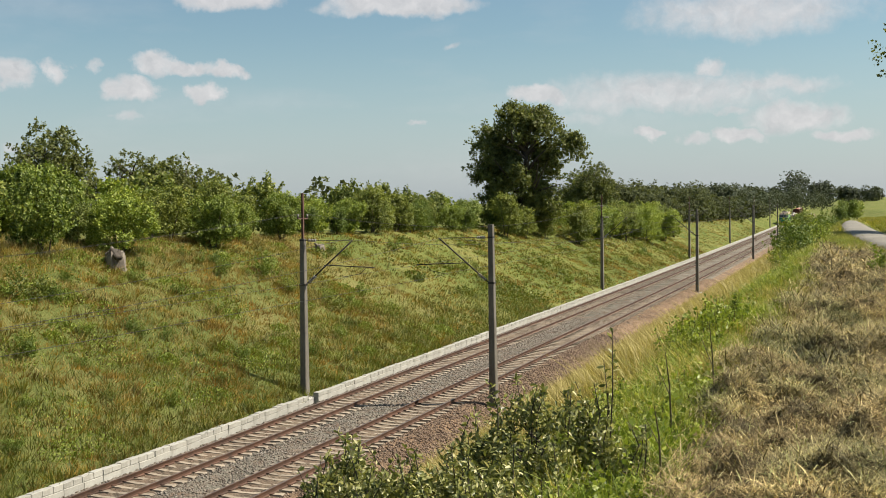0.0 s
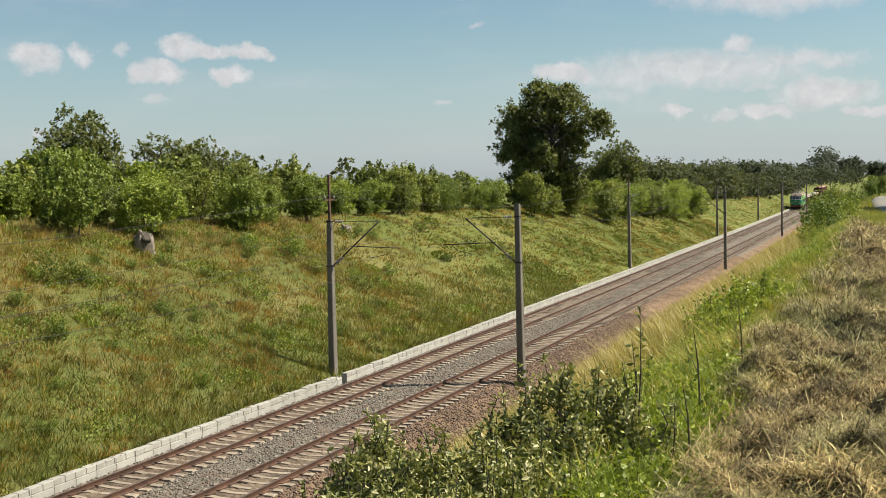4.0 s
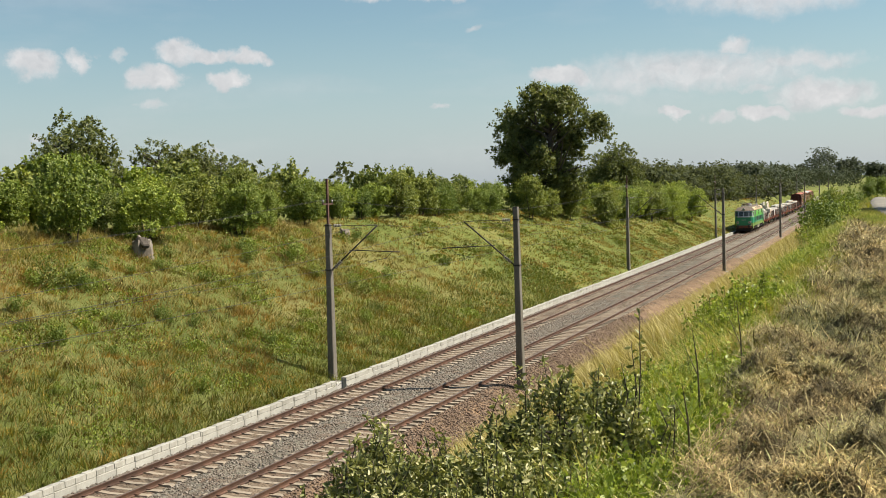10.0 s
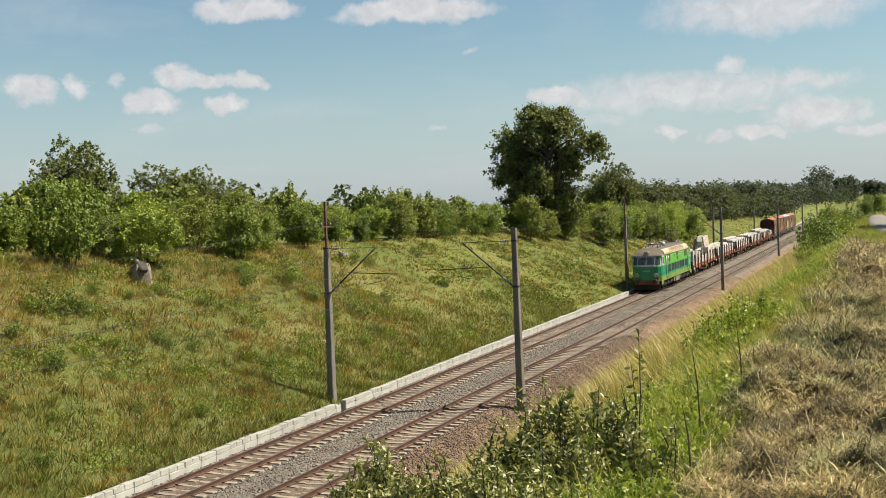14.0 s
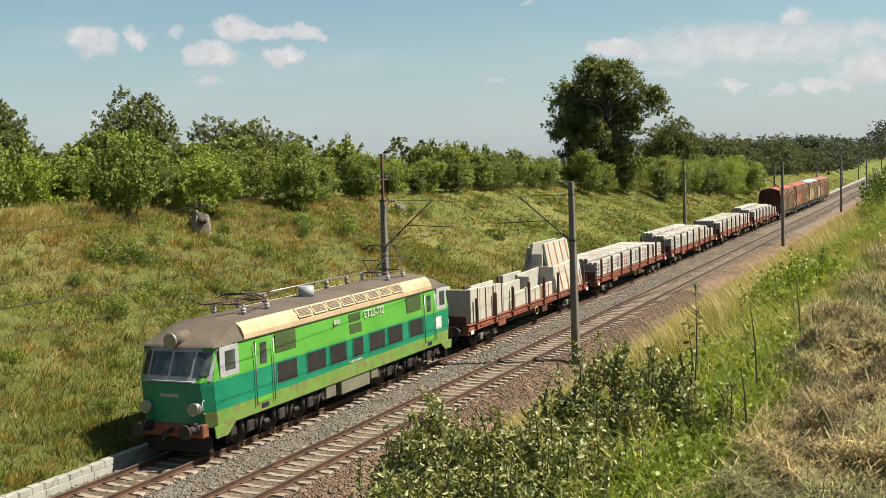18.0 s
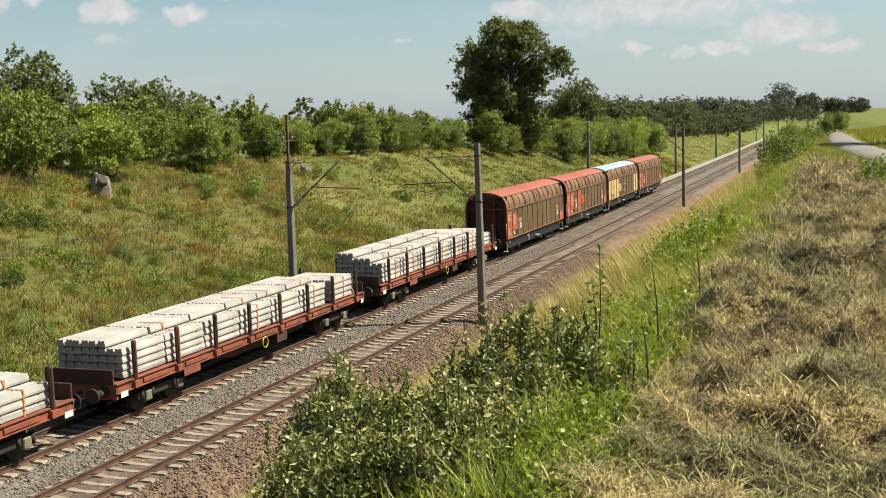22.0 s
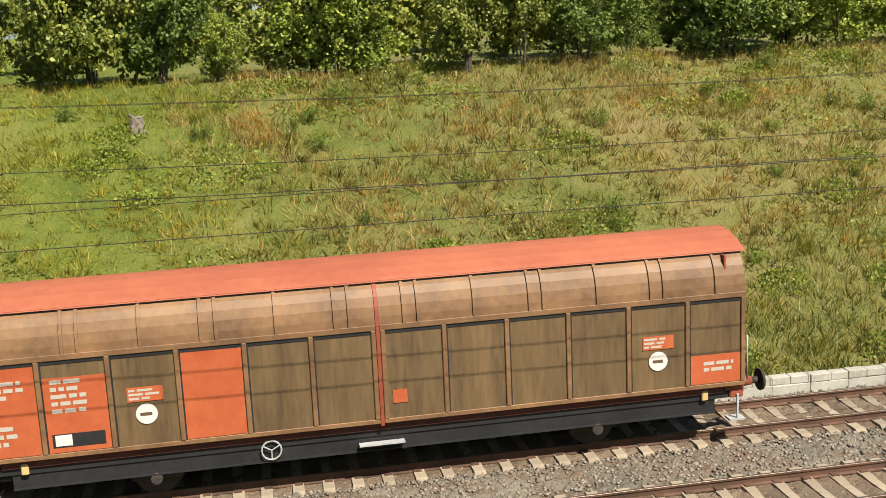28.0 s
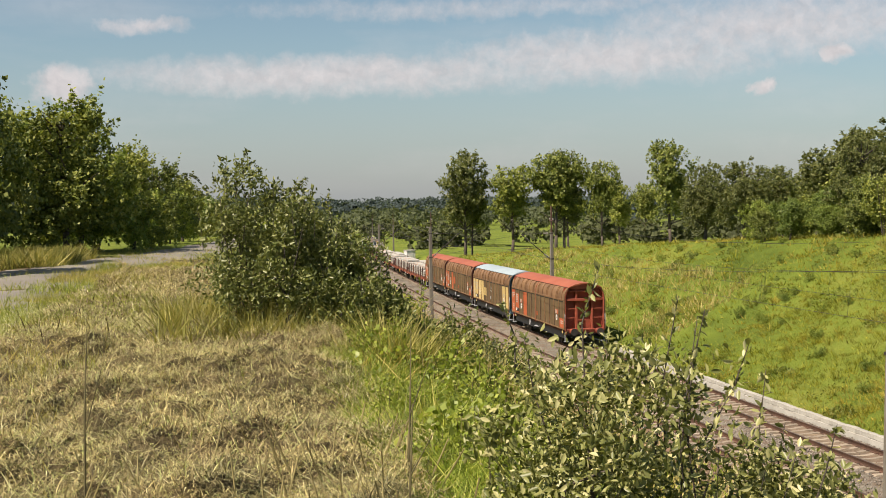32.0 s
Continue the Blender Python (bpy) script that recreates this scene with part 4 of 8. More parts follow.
        part("lamp_bezel", rods(((fx(0.15), 0, 3.68), (fx(0.22), 0, 3.68), 0.235, 0.245), sides=20), M["strap_steel"], top, "bright steel lamp ring")
        part("lamp_lens", rods(((fx(0.14), 0, 3.68), (fx(0.16), 0, 3.68), 0.17), sides=18), M["lens"], top)
        # brown hood over the cab
        bm = bmesh.new()
        prof = [(0.35, 1.37, 3.455), (0.42, 1.38, 3.50), (0.9, 1.32, 3.62), (1.5, 1.22, 3.82), (2.1, 1.11, 4.0)]
        rows = []
        for dx, half, z in prof:
            rows.append([bm.verts.new((fx(dx + (0.12 * (abs(k) / 3) ** 2 if dx < 1 else 0)), half * k / 3, z + min(1.0, (dx - 0.35) * 2.2) * 0.14 * (1 - (k / 3) ** 2))) for k in range(-3, 4)])
        for a, b in zip(rows[:-1], rows[1:]):
            for i in range(6):
                bm.faces.new((a[i], a[i + 1], b[i + 1], b[i]))
        for s in (0, 6):
            edge = [r[s] for r in rows]
            foot = [bm.verts.new((v.co.x, (1.41 if s else -1.41), 3.44)) for v in edge]
            for i in range(4):
                bm.faces.new((edge[i], edge[i + 1], foot[i + 1], foot[i]))
        bmesh.ops.recalc_face_normals(bm, faces=bm.faces)
        part("cab_roof", bm, M["roof"], t, "soot-brown cab roof")
    # cream shoulders with grilles, brown centre
    for s in (-1, 1):
        bm = bmesh.new()
        arc = [(1.41, 3.44), (1.40, 3.62), (1.30, 3.84), (1.10, 4.0)]
        for (y0, z0), (y1, z1) in zip(arc[:-1], arc[1:]):
            vs = [bm.verts.new(p) for p in ((2.1, s * y0, z0), (16.2, s * y0, z0), (16.2, s * y1, z1), (2.1, s * y1, z1))]
            bm.faces.new(vs)
        for x in (2.1, 16.2):
            bm.faces.new([bm.verts.new((x, s * y, z)) for y, z in arc + [(1.1, 3.44)]])
        bmesh.ops.recalc_face_normals(bm, faces=bm.faces)
        part("roof_shoulder", bm, M["cream"], t, "cream roof shoulder")
        for k in range(8):
            x = 5.45 + k * 1.02
            frame_ = part("roof_grille", boxes((x, x + 0.9, -0.2, 0.2, 0, 0.035), bevel=0.01), M["cream"], t)
            frame_.matrix_basis = pose(0, s * 1.285, 3.835, s * -52, 0, 0)
            bm = bmesh.new()
            for j in range(5):
                box(bm, x + 0.07, x + 0.83, -0.145 + j * 0.06, -0.1 + j * 0.06, 0.03, 0.042)
            part("slats", bm, M["roof"], frame_)
        part("gutter", rods(((1.5, s * 1.42, 3.45), (16.8, s * 1.42, 3.45), 0.025)), M["roof"], t)
    bm = bmesh.new()
    for i in range(6):
        y0, y1 = -1.1 + i * 2.2 / 6, -1.1 + (i + 1) * 2.2 / 6
        z0, z1 = 4.0 + 0.14 * (1 - (y0 / 1.1) ** 2), 4.0 + 0.14 * (1 - (y1 / 1.1) ** 2)
        bm.faces.new([bm.verts.new(p) for p in ((2.1, y0, z0), (16.2, y0, z0), (16.2, y1, z1), (2.1, y1, z1))])
    part("roof", bm, M["roof"], t, "soot-brown roof")
    part("roof_drum", rods(((8.0, -0.15, 4.1), (8.0, -0.15, 4.5), 0.3, 0.29), sides=20), M["grey_paint"], t, "light grey ventilator drum")
    part("bus_bar", rods(((5.0, 0.5, 4.45), (14.0, 0.5, 4.45), 0.025)), M["strap_steel"], t)
    for x in (6.2, 8.8, 10.6, 12.2):
        part("roof_insulator", rods(((x, 0.5, 4.1), (x, 0.5, 4.25), 0.08, 0.11), ((x, 0.5, 4.25), (x, 0.5, 4.42), 0.11, 0.06)), M["porcelain"], t)
    pantograph(t, 4.0, 4.42, False)
    pantograph(t, 14.4, 4.42, True)
    # side openings
    for s in (-1, 1):
        def panel(name, x0, x1, z0, z1, mat, depth=0.015, lab="", y=1.452):
            lo, hi = sorted((s * y, s * (y + depth)))
            return part(name, boxes((x0, x1, lo, hi, z0, z1), bevel=0.006), mat, t, lab)
        for x0, x1 in ((3.84, 5.06), (5.75, 7.0), (7.32, 8.5), (9.03, 9.8), (10.33, 11.58), (11.9, 13.13), (13.78, 15.05)):
            f_ = panel("side_window", x0 - 0.06, x1 + 0.06, 1.66, 2.46, M["dark_green"])
            part("mesh_screen", boxes((x0, x1, *sorted((s * 1.462, s * 1.474)), 1.72, 2.40)), M["louvre"], f_)
        for x0, x1 in ((3.8, 5.08), (13.63, 14.96)):
            panel("louvre", x0, x1, 2.74, 3.40, M["green_louvre"], y=1.44)
        panel("hatch", 8.85, 9.75, 2.60, 2.98, M["green_louvre"], y=1.445)
        panel("small_hatch", 8.85, 9.7, 3.05, 3.36, M["green_louvre"], y=1.43)
        for x0 in (2.62, 15.28):
            d = panel("cab_door", x0, x0 + 0.86, 1.3, 3.38, M["light_green"], 0.012)
            part("door_lower", boxes((x0, x0 + 0.86, *sorted((s * 1.462, s * 1.472)), 1.5, 2.42)), M["dark_green"], d)
            part("door_window", boxes((x0 + 0.24, x0 + 0.62, *sorted((s * 1.462, s * 1.478)), 2.55, 3.24), bevel=0.005), M["glass"], d)
            for hx in (x0 - 0.09, x0 + 0.95):
                part("grab_rail", rods(((hx, s * 1.52, 1.25), (hx, s * 1.52, 3.3), 0.022)), M["strap_steel"], d)
            part("step_hole", boxes((x0 + 0.25, x0 + 0.65, *sorted((s * 1.445, s * 1.468)), 1.1, 1.24)), M["louvre"], d)
        for x0 in (0.85, 16.71):
            panel("cab_band", x0 - 0.16, x0 + 0.84, 2.48, 3.43, M["grey_paint"], 0.03, y=1.425)
            w = panel("cab_side_window", x0, x0 + 0.74, 2.56, 3.38, M["grey_paint"], 0.024, y=1.435)
            part("pane", boxes((x0 + 0.1, x0 + 0.64, *sorted((s * 1.45, s * 1.464)), 2.66, 3.28)), M["glass"], w)
        panel("data_plate", 16.28, 16.95, 1.68, 2.2, M["white_paint"])
        # underframe boxes
        part("battery_box", boxes((8.15, 10.35, *sorted((s * 1.1, s * 1.4)), 0.45, 0.98), bevel=0.02), M["olive_grey"], t, "olive-grey battery box")
        part("tool_box", boxes((7.05, 7.75, *sorted((s * 1.1, s * 1.4)), 0.52, 0.98), bevel=0.02), M["olive_grey"], t)
        part("air_box", boxes((10.5, 11.1, *sorted((s * 1.1, s * 1.38)), 0.6, 0.98), bevel=0.02), M["olive_grey"], t)
    for s in (-1, 1):
        part("air_reservoir", rods(((11.3, s * 1.05, 0.72), (12.0, s * 1.05, 0.72), 0.2), ((6.2, s * 1.05, 0.72), (6.95, s * 1.05, 0.72), 0.2), sides=14), M["dark_steel"], t)
    part("belly_box", boxes((6.0, 12.3, -0.9, 0.9, 0.35, 0.98), bevel=0.04), M["soot"], t)
    lettering(t, "ET22-772", 9.98, 3.06, 0.42)
    bars(t, 7.68, 3.06, 0.7, 0.3, 1, -1.46, seed=3)
    bars(t, 8.7, 1.5, 1.4, 0.16, 1, -1.47, seed=4)
    bm = bmesh.new()
    for k in range(7):
        box(bm, -0.03, -0.016, -0.36 + k * 0.1, -0.29 + k * 0.1, 1.97, 2.07)
    part("number_bars", bm, M["grey_paint"], t)
    # bogies
    for c in (4.25, 14.05):
        part("traction_motor", boxes((c - 2.45, c - 0.1, -0.62, 0.62, 0.2, 0.86), (c + 0.1, c + 2.45, -0.62, 0.62, 0.2, 0.86), bevel=0.05), M["soot"], t)
        for s in (-1, 1):
            for q in (-1, 1):
                tank = part("sand_box", boxes((*sorted((c + q * 2.62, c + q * 2.95)), *sorted((s * 0.95, s * 1.3)), 0.5, 0.98), bevel=0.03), M["dark_steel"], t)
                part("sand_pipe", rods(((c + q * 2.75, s * 1.0, 0.5), (c + q * 2.5, s * 0.8, 0.12), 0.03)), M["dark_steel"], tank)
        b = part("bogie", boxes((c - 2.6, c + 2.6, -1.05, -0.9, 0.5, 0.8), (c - 2.6, c + 2.6, 0.9, 1.05, 0.5, 0.8), (c - 0.3, c + 0.3, -0.9, 0.9, 0.45, 0.75), bevel=0.03), M["dark_steel"], t)
        for a in (-1.85, 0.0, 1.85):
            wheel_pair(b, c + a, 0.6)
            for s in (-1, 1):
                part("axle_box", boxes((c + a - 0.2, c + a + 0.2, *sorted((s * 1.02, s * 1.32)), 0.42, 0.82), bevel=0.04), M["dark_steel"], b)
                for q in (-0.38, 0.38):
                    part("spring", rods(((c + a + q, s * 1.18, 0.45), (c + a + q, s * 1.18, 0.92), 0.1), sides=10), M["dark_steel"], b)
                part("brake_gear", rods(((c + a + 0.55, s * 1.2, 0.25), (c + a + 0.75, s * 1.25, 0.85), 0.05), ((c + a + 0.75, s * 1.25, 0.55), (c + a + 1.05, s * 1.25, 0.55), 0.09)), M["dark_steel"], b)
    return t


TRAIN = [(locomotive(), 0.0)]


# ---- flat wagons and their loads ----
M["flat_red"] = surface("red_brown_wagon_paint", (0.144, 0.041, 0.022), (0.288, 0.077, 0.036), coarse=0.7, fine=9.0, rough=0.75, bump=0.1, stain=(0.077, 0.041, 0.029), stain_at=0.5)
M["stake"] = surface("dark_stake_paint", (0.0338, 0.0165, 0.0135), (0.0975, 0.0375, 0.0263), coarse=1.0, fine=10.0, rough=0.8, bump=0.1)
M["deck"] = surface("worn_deck_planks", (0.075, 0.0525, 0.0375), (0.15, 0.105, 0.075), coarse=1.0, fine=8.0, rough=0.9, bump=0.2)
M["precast"] = surface("pale_precast_concrete", (0.3075, 0.2925, 0.2438), (0.4425, 0.4237, 0.3562), coarse=0.8, fine=14.0, rough=0.85, bump=0.12, stain=(0.315, 0.3, 0.2775), stain_at=0.62)
M["new_sleeper"] = surface("new_pale_concrete", (0.2737, 0.264, 0.2288), (0.3938, 0.381, 0.3412), coarse=1.2, fine=14.0, rough=0.85, bump=0.12, vary=0.22)
M["orange_strap"] = plain("orange_webbing", (0.6, 0.2025, 0.0413), 0.7)
M["yellow_wheel"] = plain("yellow_paint", (0.45, 0.375, 0.045), 0.5)


def flat_wagon():
    t = thing("flat_wagon", "red-brown bogie flat wagon with dark side stakes", "wagon", "flat wagons of the train")
    L = 18.6
    part("deck", boxes((0.0, L, -1.3, 1.3, 1.16, 1.25)), M["deck"], t, "worn plank deck")
    for s in (-1, 1):
        bm = bmesh.new()
        lo, hi = sorted((s * 1.22, s * 1.30))
        box(bm, 0, L, lo, hi, 0.98, 1.24)
        box(bm, 0, L, *sorted((s * 1.14, s * 1.36)), 1.235, 1.275)
        box(bm, 0, L, *sorted((s * 1.14, s * 1.36)), 0.95, 0.98)
        part("side_sill", bm, M["flat_red"], t)
        bm = bmesh.new()
        vs = [(5.0, 0.95), (7.2, 0.62), (11.4, 0.62), (13.6, 0.95)]
        a = [bm.verts.new((x, s * 1.0, z)) for x, z in vs]
        b = [bm.verts.new((x, s * 1.08, z)) for x, z in vs]
        bm.faces.new(a)
        bm.faces.new(b[::-1])
        for i in range(4):
            bm.faces.new((a[i], a[(i + 1) % 4], b[(i + 1) % 4], b[i]))
        part("truss_sill", bm, M["stake"], t)
        for k in range(8):
            x = 0.95 + k * 2.385
            st = part("stake", boxes((x - 0.07, x + 0.07, *sorted((s * 1.30, s * 1.40)), 0.92, 2.45), (x - 0.045, x + 0.045, *sorted((s * 1.40, s * 1.43)), 1.2, 2.4), bevel=0.012), M["stake"], t)
            part("stake_socket", boxes((x - 0.13, x + 0.13, *sorted((s * 1.29, s * 1.44)), 0.96, 1.2), bevel=0.015), M["flat_red"], st)
        for k in range(7):
            x = 1.4 + k * 2.385
            part("lashing_ring", boxes((x, x + 1.4, *sorted((s * 1.305, s * 1.345)), 1.02, 1.17), bevel=0.01), M["flat_red"], t)
        part("data_panel", boxes((3.6, 4.6, *sorted((s * 1.36, s * 1.38)), 0.72, 0.97)), M["flat_red"], t)
        part("brake_wheel", ring(bmesh.new(), (9.2, s * 1.36, 0.78), 0.2, 0.022), M["yellow_wheel"], t)
        part("tool_locker", boxes((10.2, 11.0, *sorted((s * 1.08, s * 1.34)), 0.55, 0.95), bevel=0.015), M["stake"], t)
    for x, way in ((0.0, -1), (L, 1)):
        xx = sorted((x, x - way * 0.12))
        part("headstock", boxes((*xx, -1.3, 1.3, 0.78, 1.25), bevel=0.02), M["flat_red"], t)
        part("end_flap", boxes((*sorted((x - way * 0.02, x + way * 0.05)), -1.25, 1.25, 1.25, 1.72), bevel=0.015), M["stake"], t)
        buffers(t, x, way, 1.02)
        for s in (-1, 1):
            part("end_sign", boxes((*sorted((x - way * 0.5, x - way * 0.14)), *sorted((s * 1.36, s * 1.375)), 0.82, 1.0)), M["white_paint"], t)
    for c in (2.75, L - 2.75):
        b = part("bogie", boxes((c - 1.35, c + 1.35, -1.08, -0.95, 0.42, 0.7), (c - 1.35, c + 1.35, 0.95, 1.08, 0.42, 0.7), (c - 0.2, c + 0.2, -0.95, 0.95, 0.45, 0.85), bevel=0.03), M["dark_steel"], t)
        for a in (-0.9, 0.9):
            wheel_pair(b, c + a, 0.46)
            for s in (-1, 1):
                part("axle_box", boxes((c + a - 0.16, c + a + 0.16, *sorted((s * 1.04, s * 1.2)), 0.34, 0.66), bevel=0.03), M["olive_grey"], b)
                for q in (-0.28, 0.28):
                    part("spring", rods(((c + a + q, s * 1.1, 0.4), (c + a + q, s * 1.1, 0.75), 0.08), sides=8), M["dark_steel"], b)
    return t


def sleeper_shape(length):
    bm = bmesh.new()
    extruded(bm, [(-0.14, 0), (0.14, 0), (0.145, 0.06), (0.10, 0.205), (0.03, 0.205), (0.02, 0.185), (-0.02, 0.185), (-0.03, 0.205), (-0.10, 0.205), (-0.145, 0.06)], 0, length)
    me = bpy.data.meshes.new("sleeper")
    bm.to_mesh(me)
    bm.free()
    me.materials.append(M["new_sleeper"])
    return me


SLEEPER = sleeper_shape(2.28)
FLATS = [20.25 + i * 20.5 for i in range(5)]


def sleeper_stack(rng, near, mid, far):
    """New sleepers laid along the wagon, in columns across it; near, mid, far: layers."""
    t = thing("sleeper_stack", "stack of new pale concrete sleepers strapped on the wagon deck", "concrete sleepers", "sleeper stacks on the flat wagons")
    layers = [near, near, mid, mid, mid, far, far, far]
    for c, n in enumerate(layers):
        for l in range(n):
            ob = new("sleeper", SLEEPER)
            ob.parent = t
            ob.matrix_basis = pose(rng.uniform(-0.048, 0.048), -1.05 + c * 0.3 + rng.uniform(-0.006, 0.006), 0.06 + l * 0.235, 0, 0, rng.uniform(-0.3, 0.3))
    for l in range(max(layers)):
        for x in (0.35, 1.85):
            bm = bmesh.new()
            w = [i for i, n in enumerate(layers) if n > l]
            box(bm, x, x + 0.07, -1.19 + min(w) * 0.3, -1.19 + (max(w) + 1) * 0.3, 0.06 + l * 0.235 - 0.03, 0.06 + l * 0.235)
            part("dunnage", bm, M["deck"], t, "thin wooden spacer")
    if rng.random() < 0.85:
        x, h, top = rng.choice((0.7, 1.2, 1.6)), near * 0.235 + 0.045, max(mid, near) * 0.235 + 0.045
        bm = boxes((x, x + 0.05, -1.215, -1.2, 0.0, h), (x, x + 0.05, -1.21, -0.62, h, h + 0.012), (x, x + 0.05, -0.63, -0.618, h, top), (x, x + 0.05, -0.62, 0.28, top, top + 0.012))
        for v in bm.verts:
            v.co.x -= 0.08 * (v.co.y + 1.2) - 0.03 * v.co.z
        part("strap", bm, M["orange_strap"], t, "orange lashing strap")
    return t


def load(ob, wagon, x, z=1.275, y=0.0):
    TRAIN.append((ob, FLATS[wagon] + x, y, z))


def loads():
    rng = random.Random(11)
    for w in range(1, 5):
        plan = [(4, 5, 5)] * 6 + [(4, 4, 4)] if w % 2 else [(4, 5, 6)] * 5 + [(4, 5, 5), (3, 4, 4)]
        for k, n in enumerate(plan):
            load(sleeper_stack(rng, *n), w, 0.55 + k * 2.39 + (0.5 if k == 6 else 0))

    def slab(x0, x1, y0, y1, z0, z1, lean=0.0, label="pale precast concrete wall panel standing on the wagon", cut=None):
        bm = boxes((0, x1 - x0, y0, y1, z0 - 1.275, z1 - 1.275), bevel=0.015)
        if cut:
            for v in bm.verts:
                if v.co.z > (z1 - z0) * 0.5:
                    v.co.z += cut * v.co.x / (x1 - x0)
        ob = tagged(part("concrete_panel", bm, M["precast"]), label, "concrete panel", "precast panels on the first flat wagon")
        for v in ob.data.vertices:
            v.co.y += math.tan(radians(lean)) * v.co.z
        load(ob, 0, x0)

    slab(0.6, 1.7, -1.2, -1.03, 1.28, 2.88)
    slab(1.73, 2.85, -1.2, -1.04, 1.28, 2.84)
    slab(2.88, 3.8, -1.19, -1.03, 1.28, 2.80)
    slab(3.83, 4.75, -1.2, -1.05, 1.28, 2.83, cut=-0.08)
    slab(0.6, 0.78, -1.02, 1.1, 1.28, 2.86)
    slab(0.8, 3.1, 0.95, 1.12, 1.28, 2.74)
    slab(1.0, 3.6, -0.2, -0.02, 1.28, 2.62)
    slab(4.8, 5.6, -1.2, -1.04, 1.28, 2.62)
    slab(5.63, 6.4, -1.19, -1.05, 1.28, 2.5, cut=-0.08)
    slab(5.2, 8.2, 0.7, 0.88, 1.28, 2.5)
    slab(3.9, 6.8, 0.2, 0.36, 1.28, 2.55)
    slab(6.45, 8.3, -1.2, -1.05, 1.28, 2.02, cut=0.1)
    slab(6.5, 8.9, -0.55, -0.4, 1.28, 2.5)
    slab(5.5, 6.1, -1.3, -1.21, 1.3, 1.75, label="small concrete offcut leaning on the panels")
    slab(8.35, 10.2, -1.2, -1.06, 1.28, 1.92, cut=0.12)
    slab(10.25, 12.3, -1.2, -1.06, 1.28, 1.98, cut=0.05)
    slab(9.1, 9.28, -1.0, -0.3, 1.28, 2.62)
    slab(9.3, 12.7, -0.28, -0.12, 1.28, 2.68, cut=0.08)
    slab(12.72, 12.9, -1.15, 0.3, 1.28, 2.78)
    slab(9.6, 12.4, 0.7, 0.9, 1.28, 2.6)
    slab(13.05, 17.85, -1.25, -1.05, 1.28, 2.72, 8, cut=0.22)
    slab(13.2, 17.3, -0.92, -0.75, 1.28, 4.05, 9, cut=0.1)
    slab(12.95, 17.1, 0.55, 0.72, 1.28, 4.12, -9)
    slab(13.2, 17.6, 0.85, 1.02, 1.28, 3.85, -9)
    slab(12.95, 13.12, -0.4, 0.4, 1.28, 3.5)
    for x in (13.9, 15.0, 16.0, 17.0):
        bm = boxes((x - 13.6, x - 13.51, -1.30, -1.285, 0, 1.42), bevel=0)
        for v in bm.verts:
            v.co.y += math.tan(radians(9)) * v.co.z
        bm2 = boxes((x - 13.6, x - 13.51, -0.955, -0.945, 1.42, 2.8))
        for v in bm2.verts:
            v.co.y += math.tan(radians(9)) * v.co.z
        me = bpy.data.meshes.new("strap_top")
        for v in list(bm.verts) + list(bm2.verts):
            v.co.x -= 0.13 * v.co.z - 0.1
        bm2.to_mesh(me)
        bm2.free()
        bm.from_mesh(me)
        ob = tagged(part("lashing_strap", bm, M["orange_strap"]), "orange lashing strap over the standing panels", "strap", "straps on the first flat wagon")
        load(ob, 0, 13.6)
    for x, h in ((1.4, 1.58), (2.4, 1.52), (3.4, 1.5), (4.5, 1.5), (6.0, 1.2), (9.4, 0.66), (10.6, 0.72), (11.6, 0.72)):
        ob = tagged(part("lashing_strap", boxes((0, 0.06, -1.235, -1.205, 0, h)), M["orange_strap"] if x > 9 else M["stake"]), "lashing strap round a concrete panel", "strap", "straps on the first flat wagon")
        load(ob, 0, x)


first = flat_wagon()
TRAIN.append((first, FLATS[0]))
for x in FLATS[1:]:
    TRAIN.append((copy_thing(first, Matrix()), x))
loads()


# ---- covered wagons ----
M["brown"] = surface("grimy_brown_wagon_paint", (0.0713, 0.045, 0.0218), (0.15, 0.0975, 0.0457), coarse=0.8, fine=6.0, rough=0.55, bump=0.08, stain=(0.0525, 0.0375, 0.0225), stain_at=0.56, stretch=(2.2, 1, 0.3))
M["hood_brown"] = surface("dusty_ochre_brown_paint", (0.1013, 0.0525, 0.0248), (0.2213, 0.1222, 0.0547), coarse=0.9, fine=6.0, rough=0.6, bump=0.08, stain=(0.09, 0.0525, 0.0263), stain_at=0.6)
M["post_brown"] = surface("dark_brown_frame_paint", (0.0638, 0.0413, 0.0225), (0.1162, 0.075, 0.039), coarse=0.8, fine=8.0, rough=0.65, bump=0.06)
M["fresh_red"] = surface("fresh_orange_red_paint", (0.315, 0.0638, 0.0225), (0.42, 0.105, 0.0375), coarse=0.6, fine=6.0, rough=0.55, bump=0.04, stain=(0.255, 0.0675, 0.03), stain_at=0.62)
M["roof_red"] = surface("faded_red_roof_paint", (0.255, 0.067, 0.032), (0.338, 0.105, 0.052), coarse=0.35, fine=5.0, rough=0.6, bump=0.05, stain=(0.268, 0.070, 0.038), stain_at=0.6)
M["roof_blue"] = surface("pale_blue_roof_paint", (0.250, 0.310, 0.331), (0.331, 0.392, 0.412), coarse=0.35, fine=5.0, rough=0.55, bump=0.05)
M["end_blue"] = surface("grimy_blue_paint", (0.0225, 0.0488, 0.0675), (0.075, 0.1312, 0.165), coarse=0.8, fine=6.0, rough=0.6, bump=0.08, stain=(0.0375, 0.0375, 0.0375), stain_at=0.55)
